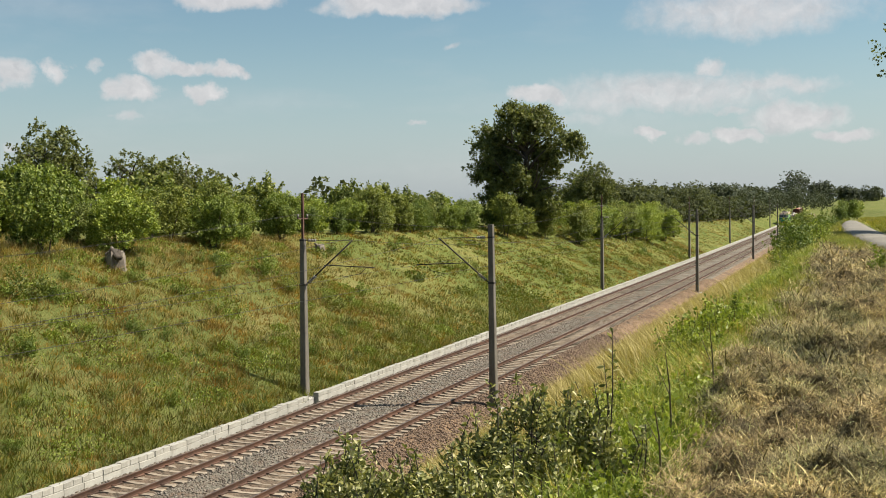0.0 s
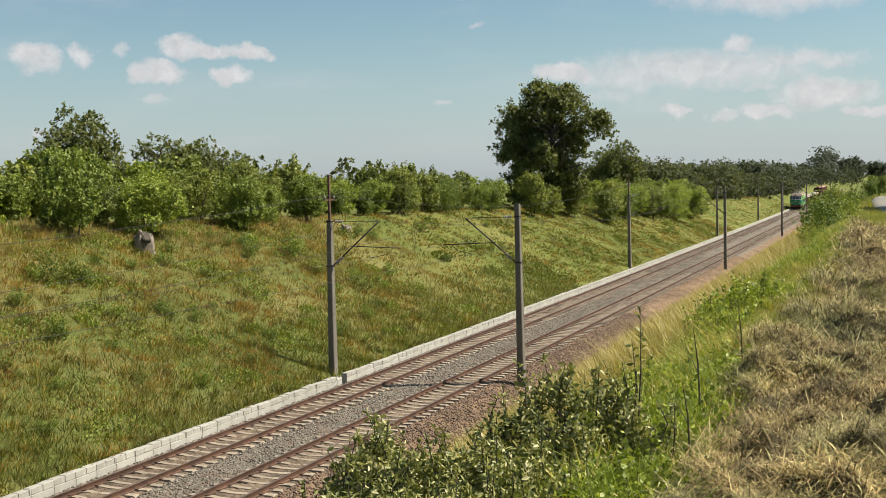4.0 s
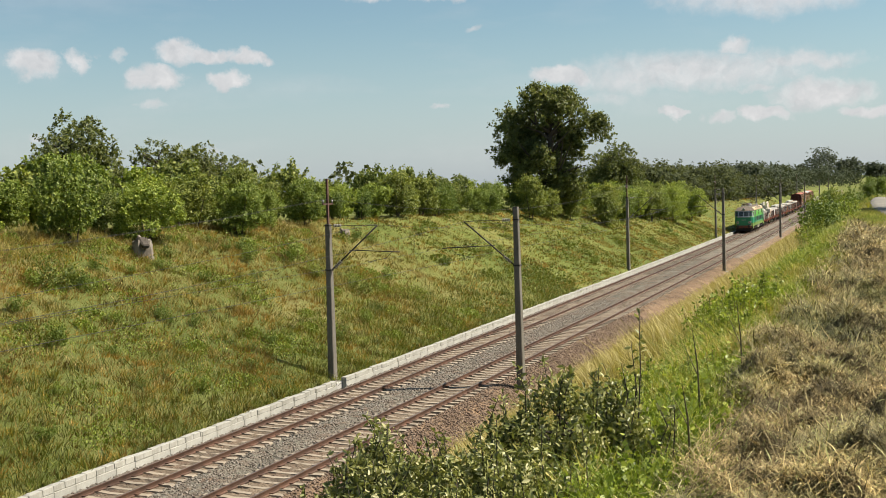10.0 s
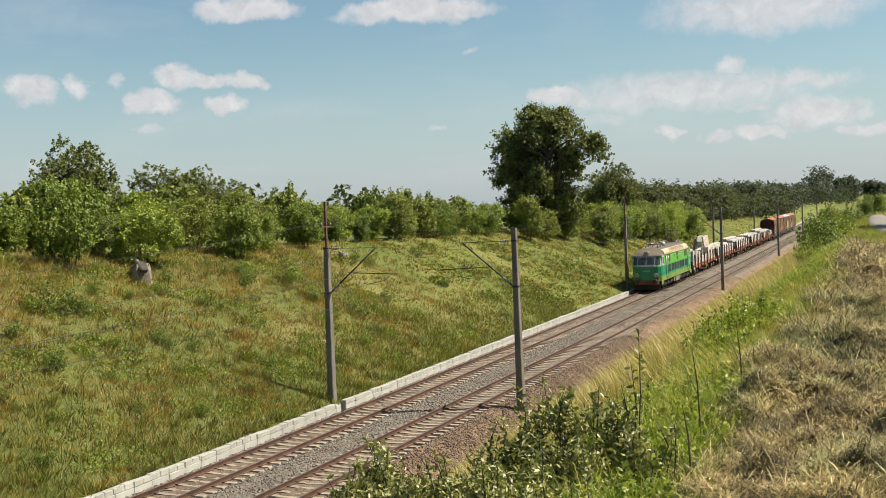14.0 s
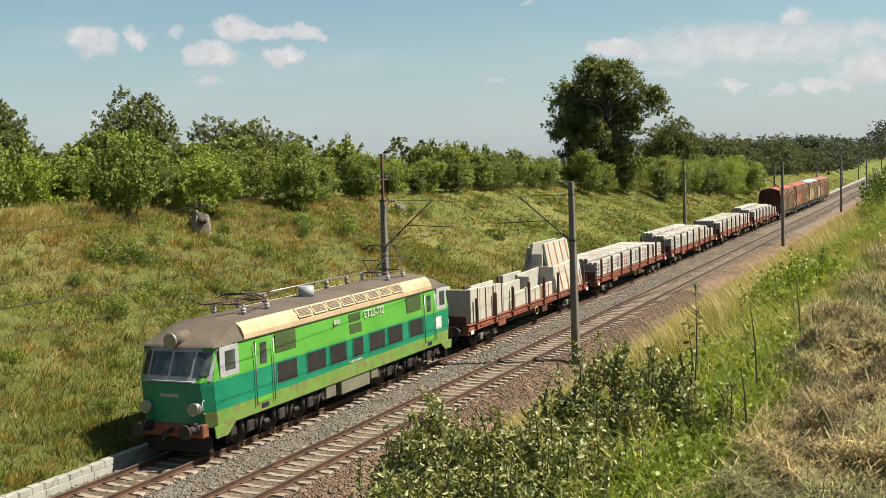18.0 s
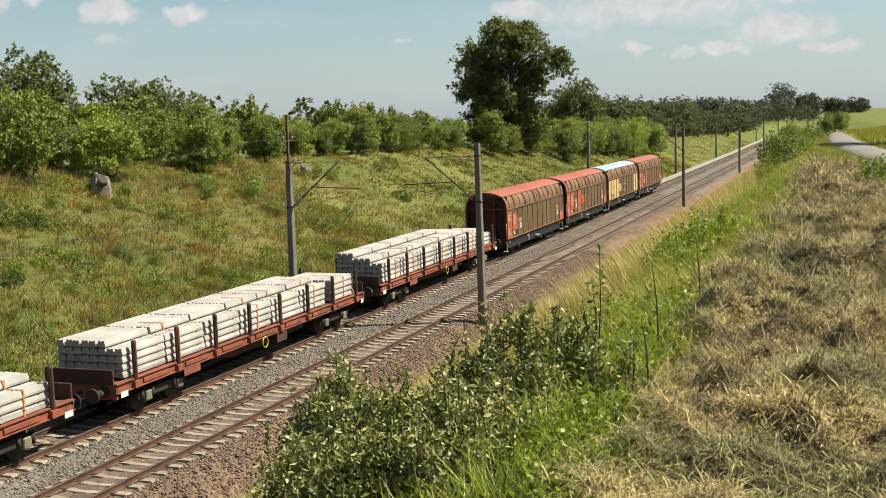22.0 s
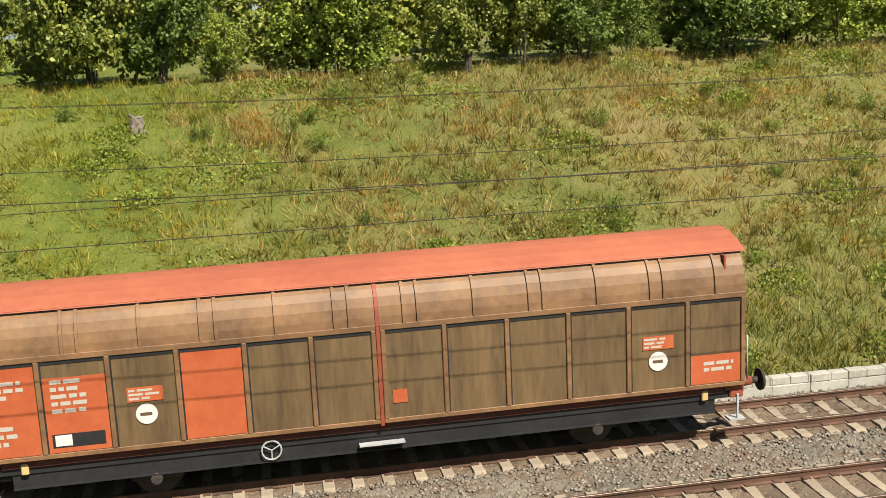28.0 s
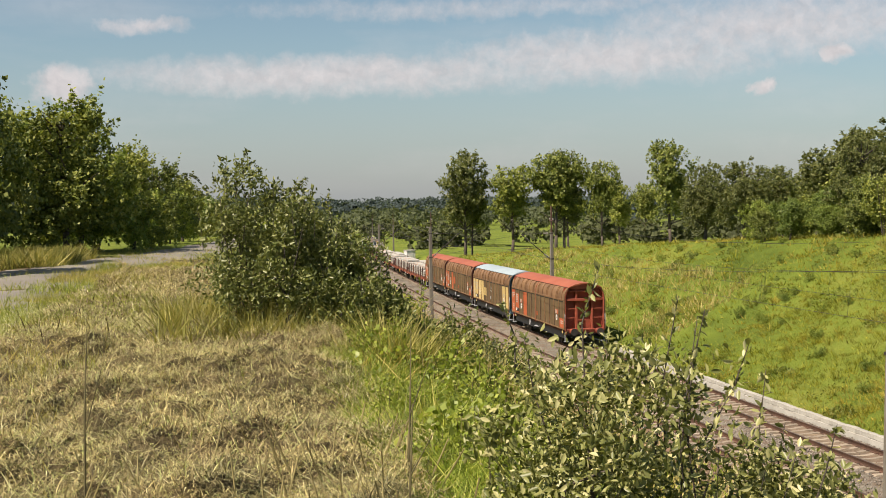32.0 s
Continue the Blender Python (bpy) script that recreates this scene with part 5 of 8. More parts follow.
M["end_red"] = surface("rusty_red_end_paint", (0.18, 0.0338, 0.0165), (0.315, 0.0713, 0.0338), coarse=0.7, fine=6.0, rough=0.65, bump=0.08, stain=(0.075, 0.03, 0.0225), stain_at=0.58)
M["end_dark"] = surface("dark_red_end_paint", (0.0525, 0.0135, 0.0105), (0.1125, 0.0263, 0.0188), coarse=0.7, fine=6.0, rough=0.7, bump=0.08)
M["yellow"] = surface("new_sand_yellow_paint", (0.42, 0.3, 0.1125), (0.525, 0.3975, 0.1725), coarse=0.5, fine=6.0, rough=0.5, bump=0.03, stain=(0.375, 0.2625, 0.0975), stain_at=0.62)
# underframe black, dark enough to hold the shade under wagons and beside posts
M["under_black"] = surface("underframe_and_shade_black", (0.006, 0.0067, 0.0083), (0.0165, 0.0173, 0.0195), coarse=0.8, fine=8.0, rough=0.6, bump=0.1)
M["roof_edge"] = plain("dark_roof_gutter", (0.0225, 0.0225, 0.024), 0.6)

WL, SIDE = 15.15, 1.385
ARC = [(1.385, 3.12), (1.375, 3.3), (1.34, 3.5), (1.275, 3.68), (1.18, 3.82), (1.07, 3.9)]


def arc_strip(bm, x0, x1, s, out):
    pts = [(y + out, z + out * 0.5) for y, z in ARC]
    ins = [(y - 0.04, z - 0.02) for y, z in ARC]
    a = [bm.verts.new((x0, s * y, z)) for y, z in pts]
    b = [bm.verts.new((x1, s * y, z)) for y, z in pts]
    c = [bm.verts.new((x0, s * y, z)) for y, z in ins]
    d = [bm.verts.new((x1, s * y, z)) for y, z in ins]
    for i in range(len(pts) - 1):
        bm.faces.new((a[i], b[i], b[i + 1], a[i + 1]))
        bm.faces.new((a[i], a[i + 1], c[i + 1], c[i]))
        bm.faces.new((b[i + 1], b[i], d[i], d[i + 1]))
    return bm


def covered_wagon(label, roof, end, end_inner, spots, panels_mat, seed):
    """spots: (panel index, lower part, upper part) in the new paint, on the near side; 12 panels from the front."""
    t = thing("covered_wagon", label, "wagon", "covered wagons of the train")
    part("inner_body", boxes((0.45, WL - 0.45, -1.3, 1.3, 1.0, 3.6)), M["end_dark"], t)
    part("underframe", boxes((0.0, WL, -1.25, 1.25, 0.86, 1.14), (1.0, WL - 1.0, -0.9, 0.9, 0.6, 0.9)), M["under_black"], t, "black underframe")
    # bulky black rigging fills the underside, its colour standing in for deep shade
    part("brake_rigging", boxes((4.0, 6.6, -0.7, 0.7, 0.34, 0.62), (8.6, 11.2, -0.7, 0.7, 0.34, 0.62), (3.9, 11.3, -0.05, 0.05, 0.3, 0.6), bevel=0.02), M["under_black"], t)
    part("brake_cylinder", rods(((6.7, 0.3, 0.5), (7.5, 0.3, 0.5), 0.2), ((9.2, -0.75, 0.55), (10.4, -0.75, 0.55), 0.17), sides=14), M["under_black"], t)
    for s in (-1, 1):
        part("solebar", boxes((0.6, WL - 0.6, *sorted((s * 1.17, s * 1.22)), 0.58, 0.9), (0.6, WL - 0.6, *sorted((s * 1.13, s * 1.27)), 0.56, 0.585)), M["under_black"], t)
    for s in (-1, 1):
        for k, (d0, d1) in enumerate(((0.02, 7.54), (7.62, WL - 0.02))):
            bm = boxes((d0, d1, *sorted((s * (SIDE - 0.05), s * SIDE)), 1.16, 3.12))
            door = part("sliding_wall", bm, M["brown"], t, "grimy brown sliding side wall")
            bm = bmesh.new()
            arc_strip(bm, d0, d1, s, 0.0)
            bmesh.ops.recalc_face_normals(bm, faces=bm.faces)
            part("curved_top", bm, M["hood_brown"], door)
            part("top_rail", boxes((d0, d1, *sorted((s * SIDE, s * (SIDE + 0.035))), 3.04, 3.15), bevel=0.008), M["hood_brown"], door)
            # black strip painted as the shade below the top rail
            part("top_shadow_gap", boxes((d0 + 0.1, d1 - 0.1, *sorted((s * SIDE, s * (SIDE + 0.012))), 2.97, 3.035)), M["under_black"], door)
            part("bottom_rail", boxes((d0, d1, *sorted((s * SIDE, s * (SIDE + 0.03))), 1.16, 1.25), bevel=0.008), M["hood_brown"], door)
            n, w = 6, (d1 - d0) / 6
            for i in range(n + 1):
                x = d0 + i * w
                x = min(max(x, d0 + 0.05), d1 - 0.05)
                part("post", boxes((x - 0.045, x + 0.045, *sorted((s * SIDE, s * (SIDE + 0.04))), 1.25, 3.04), bevel=0.01), M["hood_brown"], door)
                if 0 < i < n:
                    # black strip painted as the shade one side of the post
                    part("post_gap", boxes((x + 0.045, x + 0.075, *sorted((s * SIDE, s * (SIDE + 0.013))), 1.25, 3.0)), M["under_black"], door)
            for i in range(n):
                x = d0 + (i + 0.5) * w
                for q in ((-0.14, 0.14) if i % 2 == (0 if k else 1) else (0.0,)):
                    bm = bmesh.new()
                    arc_strip(bm, x + q - 0.03, x + q + 0.03, s, 0.035)
                    bmesh.ops.recalc_face_normals(bm, faces=bm.faces)
                    part("rib", bm, M["hood_brown"], door)
        bm = bmesh.new()
        arc_strip(bm, 7.545, 7.615, s, 0.02)
        box(bm, 7.545, 7.615, *sorted((s * (SIDE - 0.03), s * (SIDE + 0.04))), 1.12, 3.12)
        part("middle_post", bm, end if roof is M["roof_red"] else M["post_brown"], t)
        for x in (3.2, 12.0):
            part("axle_guard", boxes((x - 0.5, x + 0.5, *sorted((s * 0.98, s * 1.03)), 0.4, 0.9), bevel=0.02), M["under_black"], t)
            part("leaf_spring", boxes((x - 0.6, x + 0.6, *sorted((s * 1.04, s * 1.12)), 0.74, 0.84), bevel=0.02), M["under_black"], t)
            part("axle_box", rods(((x, s * 1.0, 0.48), (x, s * 1.27, 0.48), 0.13, 0.11), sides=14), M["dark_steel"], t)
        part("step_plate", boxes((7.1, 8.0, *sorted((s * 1.25, s * 1.42)), 0.72, 0.75)), M["grey_paint"], t, "pale grey step plate")
        w_ = part("brake_wheel", ring(bmesh.new(), (5.4, s * 1.3, 0.82), 0.19, 0.018), M["grey_paint"], t)
        for a in (0.5, 2.6, 4.7):
            part("spoke", rods(((5.4, s * 1.3, 0.82), (5.4 + 0.18 * math.cos(a), s * 1.3, 0.82 + 0.18 * math.sin(a)), 0.014), sides=5), M["grey_paint"], w_)
        for x in (0.85, WL - 0.85):
            part("hook", boxes((x - 0.07, x + 0.07, *sorted((s * 1.26, s * 1.32)), 0.86, 1.08), bevel=0.02), M["yellow"], t)
        # gutter between the walls and the roof
        part("roof_gutter", boxes((0.0, WL, *sorted((s * 1.02, s * 1.1)), 3.885, 3.95)), M["roof_edge"], t)
    for x in (3.2, 12.0):
        wheel_pair(t, x, 0.48)
    bm = bmesh.new()
    outline = [(-1.13, 3.93), (-1.0, 4.0), (-0.7, 4.12), (-0.3, 4.215), (0, 4.24), (0.3, 4.215), (0.7, 4.12), (1.0, 4.0), (1.13, 3.93), (1.06, 3.92), (0.6, 4.06), (0, 4.17), (-0.6, 4.06), (-1.06, 3.92)]
    extruded(bm, outline, -0.1, WL + 0.1)
    part("roof", bm, roof, t, "faded red steel roof" if roof is M["roof_red"] else "pale blue steel roof")
    # the ends
    for x, way in ((0.0, -1), (WL, 1)):
        def xs(a, b):
            return sorted((x - way * a, x - way * b))
        part("end_wall", boxes((*xs(0.40, 0.44), -1.3, 1.3, 1.1, 3.9)), end_inner, t)
        for s in (-1, 1):
            bm = boxes((*xs(0.0, 0.42), *sorted((s * 1.27, s * (SIDE - 0.054))), 1.05, 3.1), bevel=0.01)
            for (y0, z0), (y1, z1) in zip(ARC[:-1], ARC[1:]):
                vs = [bm.verts.new((x - way * d, s * yy, z)) for d in (0.0, 0.42) for yy, z in ((y0 - 0.054, z0 - 0.024), (y1 - 0.054, z1 - 0.024), (y1 - 0.1, z1 - 0.06), (y0 - 0.11, z0 - 0.03))]
                for f in ((0, 1, 2, 3), (7, 6, 5, 4), (0, 4, 5, 1), (2, 6, 7, 3)):
                    bm.faces.new([vs[j] for j in f])
            bmesh.ops.recalc_face_normals(bm, faces=bm.faces)
            part("end_frame", bm, end, t)
        for s in (-1, 1):
            part("end_post", boxes((*xs(0.08, 0.42), *sorted((s * 0.46, s * 0.60)), 0.95, 4.02), bevel=0.015), end, t)
            part("grab_rail", rods(((x - way * 0.0 + way * 0.05, s * 1.36, 1.25), (x + way * 0.05, s * 1.36, 2.2), 0.016)), M["grey_paint"], t, "pale grab rail")
            part("corner_step", boxes((*xs(-0.02, 0.32), *sorted((s * 1.1, s * 1.36)), 0.38, 0.42), (*xs(0.12, 0.16), *sorted((s * 1.3, s * 1.34)), 0.4, 0.95)), M["grey_paint"], t)
            for z in (1.9, 2.5):
                part("end_rung", boxes((*xs(0.1, 0.16), *sorted((s * 0.62, s * 1.2)), z, z + 0.06)), end, t)
        bm = bmesh.new()
        for i in range(8):
            y0, y1 = -1.36 + i * 0.34, -1.36 + (i + 1) * 0.34
            d0, d1 = 0.22 * (1 - (y0 / 1.36) ** 2), 0.22 * (1 - (y1 / 1.36) ** 2)
            vs = [bm.verts.new((x - way * (0.12 - d), yy, z)) for yy, d in ((y0, d0), (y1, d1)) for z in (3.06, 3.2)] + [bm.verts.new((x - way * 0.42, yy, z)) for yy in (y0, y1) for z in (3.06, 3.2)]
            for f in ((0, 2, 3, 1), (1, 3, 7, 5), (0, 4, 6, 2)):
                bm.faces.new([vs[j] for j in f])
        bmesh.ops.remove_doubles(bm, verts=bm.verts, dist=0.0005)
        bmesh.ops.recalc_face_normals(bm, faces=bm.faces)
        part("end_platform_beam", bm, end, t)
        part("end_top_beam", boxes((*xs(0.06, 0.42), -0.98, 0.98, 3.62, 3.72), bevel=0.01), end, t)
        bm = bmesh.new()
        fan = [(-1.05, 3.93), (-0.7, 4.1), (-0.3, 4.19), (0, 4.215), (0.3, 4.19), (0.7, 4.1), (1.05, 3.93), (0.8, 3.8), (-0.8, 3.8)]
        bm.faces.new([bm.verts.new((x - way * 0.03, yy, z)) for yy, z in fan])
        part("roof_end", bm, end, t)
        part("headstock", boxes((*xs(0.0, 0.3), -1.3, 1.3, 0.86, 1.22), bevel=0.02), end, t)
        part("cross_rail", boxes((*xs(0.1, 0.16), -0.46, 0.46, 1.75, 1.82)), end, t)
        buffers(t, x, way, 1.05, end)
    # new paint and lettering on the near side
    y = -SIDE
    w = 7.52 / 6

    def panel_x(i):
        return (0.02 if i < 6 else 7.61) + (i % 6) * w
    for i, lo, hi in spots:
        x = panel_x(i)
        part("painted_panel", boxes((x + 0.06, x + w - 0.06, y - 0.010, y - 0.001, 1.26 + lo * 1.7, 1.26 + hi * 1.7)), panels_mat, t, "freshly painted panel")
    front = y - 0.011
    bars(t, panel_x(0) + 0.2, 2.35, 0.8, 0.4, 3, front, seed=seed)
    bars(t, panel_x(1) + 0.2, 2.0, 0.75, 0.7, 5, front, seed=seed + 1)
    bars(t, panel_x(0) + 0.3, 1.45, 0.5, 0.45, 3, front, seed=seed + 2)
    part("label_plate", boxes((panel_x(1) + 0.15, panel_x(1) + 1.1, front - 0.006, front - 0.001, 1.36, 1.62)), M["under_black"], t)
    part("paper_label", boxes((panel_x(1) + 0.2, panel_x(1) + 0.5, front - 0.012, front - 0.007, 1.39, 1.6)), M["white_paint"], t)
    for i in (2, 10):
        x = panel_x(i) + w * 0.5
        bm = bmesh.new()
        rod(bm, (x, front - 0.001, 1.85), (x, front - 0.008, 1.85), 0.2, sides=20)
        part("sign_disc", bm, M["white_paint"], t)
        part("sign_mark", boxes((x - 0.12, x + 0.1, front - 0.014, front - 0.009, 1.82, 1.88)), M["post_brown"], t)
        if panels_mat is not M["yellow"]:
            part("sign_board", boxes((x - 0.33, x + 0.33, front - 0.004, front, 2.1, 2.38)), M["fresh_red"], t)
        bars(t, x - 0.3, 2.12, 0.58, 0.24, 3, front - 0.005, seed=seed + i)
    part("small_sign", boxes((panel_x(6) + 0.2, panel_x(6) + 0.48, front - 0.004, front, 1.55, 1.82)), M["fresh_red"] if panels_mat is not M["yellow"] else M["grey_paint"], t)
    if panels_mat is M["yellow"]:
        bars(t, panel_x(6) + 0.15, 2.2, 0.85, 0.14, 1, front, seed=seed + 9)
        bm = bmesh.new()
        rod(bm, (panel_x(6) + 0.55, front, 2.52), (panel_x(6) + 0.55, front - 0.005, 2.52), 0.13, sides=14)
        part("emblem", bm, M["grey_paint"], t)
    else:
        bars(t, panel_x(11) + 0.35, 1.5, 0.8, 0.26, 2, front, seed=seed + 8)
    return t


RED_LABEL = "brown covered wagon with sliding walls and a faded red roof"
wagons = [
    covered_wagon(RED_LABEL, M["roof_red"], M["end_dark"], M["end_dark"], [(0, 0, 1), (1, 0.25, 0.85), (11, 0, 0.36)], M["fresh_red"], 20),
    covered_wagon("brown covered wagon with repainted orange panels and red roof", M["roof_red"], M["end_dark"], M["end_dark"], [(0, 0, 1), (1, 0.0, 1), (3, 0, 1), (4, 0.35, 0.75), (11, 0, 0.36)], M["fresh_red"], 40),
    covered_wagon("brown covered wagon with sand-yellow panels and a pale blue roof", M["roof_blue"], M["end_blue"], M["end_blue"], [(0, 0, 1), (1, 0, 1), (2, 0, 1), (3, 0, 1), (4, 0.28, 0.68), (10, 0, 1), (11, 0, 1)], M["yellow"], 60),
    covered_wagon("last brown covered wagon with red roof and red end frame", M["roof_red"], M["end_red"], M["end_red"], [(0, 0, 1), (1, 0, 0.85), (3, 0, 1), (11, 0, 0.36)], M["fresh_red"], 80),
]
for i, ob in enumerate(wagons):
    TRAIN.append((ob, 122.9 + i * 16.26))


# ---- plants ----
M["bark"] = surface("grey_brown_bark", (0.0375, 0.03, 0.0225), (0.0975, 0.0788, 0.06), coarse=2.0, fine=14.0, rough=0.95, bump=0.6, depth=0.03)
M["hedge_leaf"] = foliage("hedge_leaves", [(0.0, (0.099, 0.129, 0.027)), (0.5, (0.192, 0.221, 0.040)), (1.0, (0.342, 0.345, 0.080))], through=0.32, vary=0.35)
M["hedge_light"] = foliage("light_hedge_leaves", [(0.0, (0.113, 0.156, 0.022)), (0.5, (0.208, 0.260, 0.040)), (1.0, (0.364, 0.389, 0.081))], through=0.33, vary=0.45)
M["tree_leaf"] = foliage("dark_tree_leaves", [(0.0, (0.077, 0.098, 0.029)), (0.5, (0.136, 0.156, 0.046)), (1.0, (0.217, 0.226, 0.074))], through=0.42)
# far woods: narrow, muted range, with some haze put into the leaf colour
M["wood_leaf"] = foliage("far_wood_leaves", [(0.0, (0.070, 0.082, 0.038)), (0.5, (0.096, 0.110, 0.048)), (1.0, (0.134, 0.148, 0.066))], through=0.42, rough=0.95)
# grey-green leaves; the palest stops put glints into the colour
M["sallow_leaf"] = foliage("grey_green_sallow_leaves", [(0.0, (0.097, 0.111, 0.031)), (0.5, (0.215, 0.231, 0.071)), (0.82, (0.406, 0.396, 0.162)), (1.0, (0.565, 0.526, 0.272))], through=0.32, rough=0.4)
M["herb_leaf"] = foliage("low_herb_leaves", [(0.0, (0.0938, 0.1237, 0.0195)), (0.5, (0.1537, 0.1837, 0.0315)), (1.0, (0.2325, 0.2475, 0.0562))])
M["foot_grass"] = foliage("lush_foot_grass", [(0.0, (0.083, 0.111, 0.018)), (0.5, (0.136, 0.165, 0.028)), (1.0, (0.231, 0.223, 0.054))], mottle=(1.6, 0.55, 1.35))
M["thicket_leaf"] = foliage("dark_thicket_leaves", [(0.0, (0.0723, 0.0944, 0.0238)), (0.5, (0.1351, 0.1573, 0.0408)), (0.85, (0.2117, 0.2303, 0.0688)), (1.0, (0.3357, 0.3417, 0.1521))], through=0.32, rough=0.38)
# distance haze is put into these leaf colours: paler, bluer, little contrast
M["far_leaf"] = foliage("haze_tinted_far_leaves", [(0.0, (0.066, 0.080, 0.052)), (0.5, (0.084, 0.100, 0.062)), (1.0, (0.110, 0.126, 0.076))], through=0.3, rough=0.95)
M["valley_leaf"] = foliage("haze_tinted_valley_leaves", [(0.0, (0.100, 0.122, 0.062)), (1.0, (0.146, 0.170, 0.088))], through=0.45, rough=0.95)
M["hazy_leaf"] = foliage("haze_tinted_distant_leaves", [(0.0, (0.074, 0.100, 0.100)), (1.0, (0.106, 0.137, 0.134))], through=0.5, rough=0.95)
M["weed_leaf"] = foliage("weed_leaves", [(0.0, (0.0938, 0.1327, 0.0173)), (0.5, (0.1635, 0.2145, 0.0307)), (1.0, (0.258, 0.2948, 0.0592))], vary=0.35)
M["bank_grass"] = foliage("bank_grass", [(0.0, (0.087, 0.103, 0.013)), (0.45, (0.151, 0.153, 0.021)), (0.8, (0.230, 0.196, 0.035)), (1.0, (0.381, 0.264, 0.073))],
                         [(0.0, (0.198, 0.134, 0.029)), (0.5, (0.333, 0.205, 0.048)), (1.0, (0.508, 0.298, 0.091))], 0.34, mottle=(1.1, 0.36, 1.36))
M["west_grass"] = foliage("lush_bank_grass", [(0.0, (0.117, 0.145, 0.012)), (0.5, (0.216, 0.240, 0.022)), (1.0, (0.359, 0.338, 0.048))],
                         [(0.0, (0.180, 0.177, 0.019)), (0.5, (0.311, 0.271, 0.036)), (1.0, (0.485, 0.354, 0.078))], 0.2, mottle=(1.540, 0.600, 1.300))
M["slope_grass"] = foliage("green_slope_grass", [(0.0, (0.1271, 0.1763, 0.0197)), (0.5, (0.2337, 0.2952, 0.0344)), (1.0, (0.369, 0.4018, 0.0754))],
                          [(0.0, (0.2378, 0.2214, 0.0492)), (0.5, (0.3772, 0.3157, 0.0886)), (1.0, (0.574, 0.4428, 0.1599))], 0.35, mottle=(3.0, 0.65, 1.3))
M["old_hay"] = foliage("old_brown_hay", [(0.0, (0.077, 0.054, 0.021)), (0.45, (0.214, 0.158, 0.068)), (0.8, (0.389, 0.298, 0.138)), (1.0, (0.626, 0.518, 0.277))],
                       [(0.0, (0.054, 0.060, 0.021)), (0.5, (0.160, 0.158, 0.062)), (1.0, (0.389, 0.356, 0.165))], 0.8, through=0.1, rough=0.8, mottle=(1.754, 0.351, 1.520))
M["hay_mat"] = surface("matted_mown_grass", (0.052, 0.042, 0.022), (0.221, 0.172, 0.086), coarse=5.0, fine=60.0, rough=0.95, bump=1.0, depth=0.05, stain=(0.117, 0.125, 0.039), stain_at=0.56, spec=0.1)
M["tan_grass"] = foliage("tan_seeding_grass", [(0.0, (0.18, 0.1425, 0.0413)), (0.5, (0.315, 0.24, 0.075)), (1.0, (0.465, 0.36, 0.1425))])
M["verge_blend"] = foliage("yellow_green_verge_grass", [(0.0, (0.14, 0.155, 0.03)), (0.5, (0.26, 0.25, 0.06)), (1.0, (0.42, 0.36, 0.12))], mottle=(2.0, 0.7, 1.25))
M["brow_green"] = foliage("fresh_green_brow_grass", [(0.0, (0.106, 0.165, 0.020)), (0.5, (0.224, 0.305, 0.039)), (0.85, (0.373, 0.439, 0.073)), (1.0, (0.597, 0.537, 0.159))], through=0.4, mottle=(2.6, 0.6, 1.3))
M["dry_grass"] = foliage("dry_straw_grass", [(0.0, (0.2475, 0.1988, 0.0638)), (0.5, (0.405, 0.33, 0.1162)), (1.0, (0.5625, 0.4725, 0.195))], through=0.4)
M["straw"] = foliage("cut_hay", [(0.0, (0.097, 0.077, 0.033)), (0.5, (0.264, 0.221, 0.095)), (0.85, (0.443, 0.388, 0.188)), (1.0, (0.555, 0.535, 0.325))],
                    [(0.0, (0.049, 0.037, 0.019)), (0.35, (0.132, 0.097, 0.045)), (0.7, (0.250, 0.197, 0.095)), (1.0, (0.416, 0.373, 0.214))], 0.9, through=0.1, rough=0.8, mottle=(2.0, 0.6, 1.5))
M["green_hay"] = foliage("wilting_green_hay", [(0.0, (0.180, 0.209, 0.057)), (0.5, (0.361, 0.370, 0.133)), (1.0, (0.589, 0.551, 0.266))], through=0.15, rough=0.8)
M["nettle"] = foliage("bright_nettle_leaves", [(0.0, (0.1105, 0.153, 0.0187)), (0.5, (0.2295, 0.289, 0.0382)), (1.0, (0.408, 0.4505, 0.085))], through=0.45, rough=0.45)
M["stem"] = surface("brown_green_stems", (0.075, 0.0638, 0.0263), (0.15, 0.1275, 0.0525), coarse=3.0, fine=25.0, rough=0.85, bump=0.1)
M["hut_white"] = surface("white_painted_render", (0.52, 0.51, 0.48), (0.68, 0.67, 0.63), coarse=0.8, fine=12.0, rough=0.8, bump=0.1)
M["stump"] = surface("bleached_stump_wood", (0.0975, 0.0788, 0.06), (0.27, 0.2325, 0.1875), coarse=1.5, fine=12.0, rough=0.95, bump=0.5, depth=0.03, stretch=(1, 1, 0.3))


def place(x, y, z=0.0):
    return np.stack([x, y, land(x, y) + z], 1)


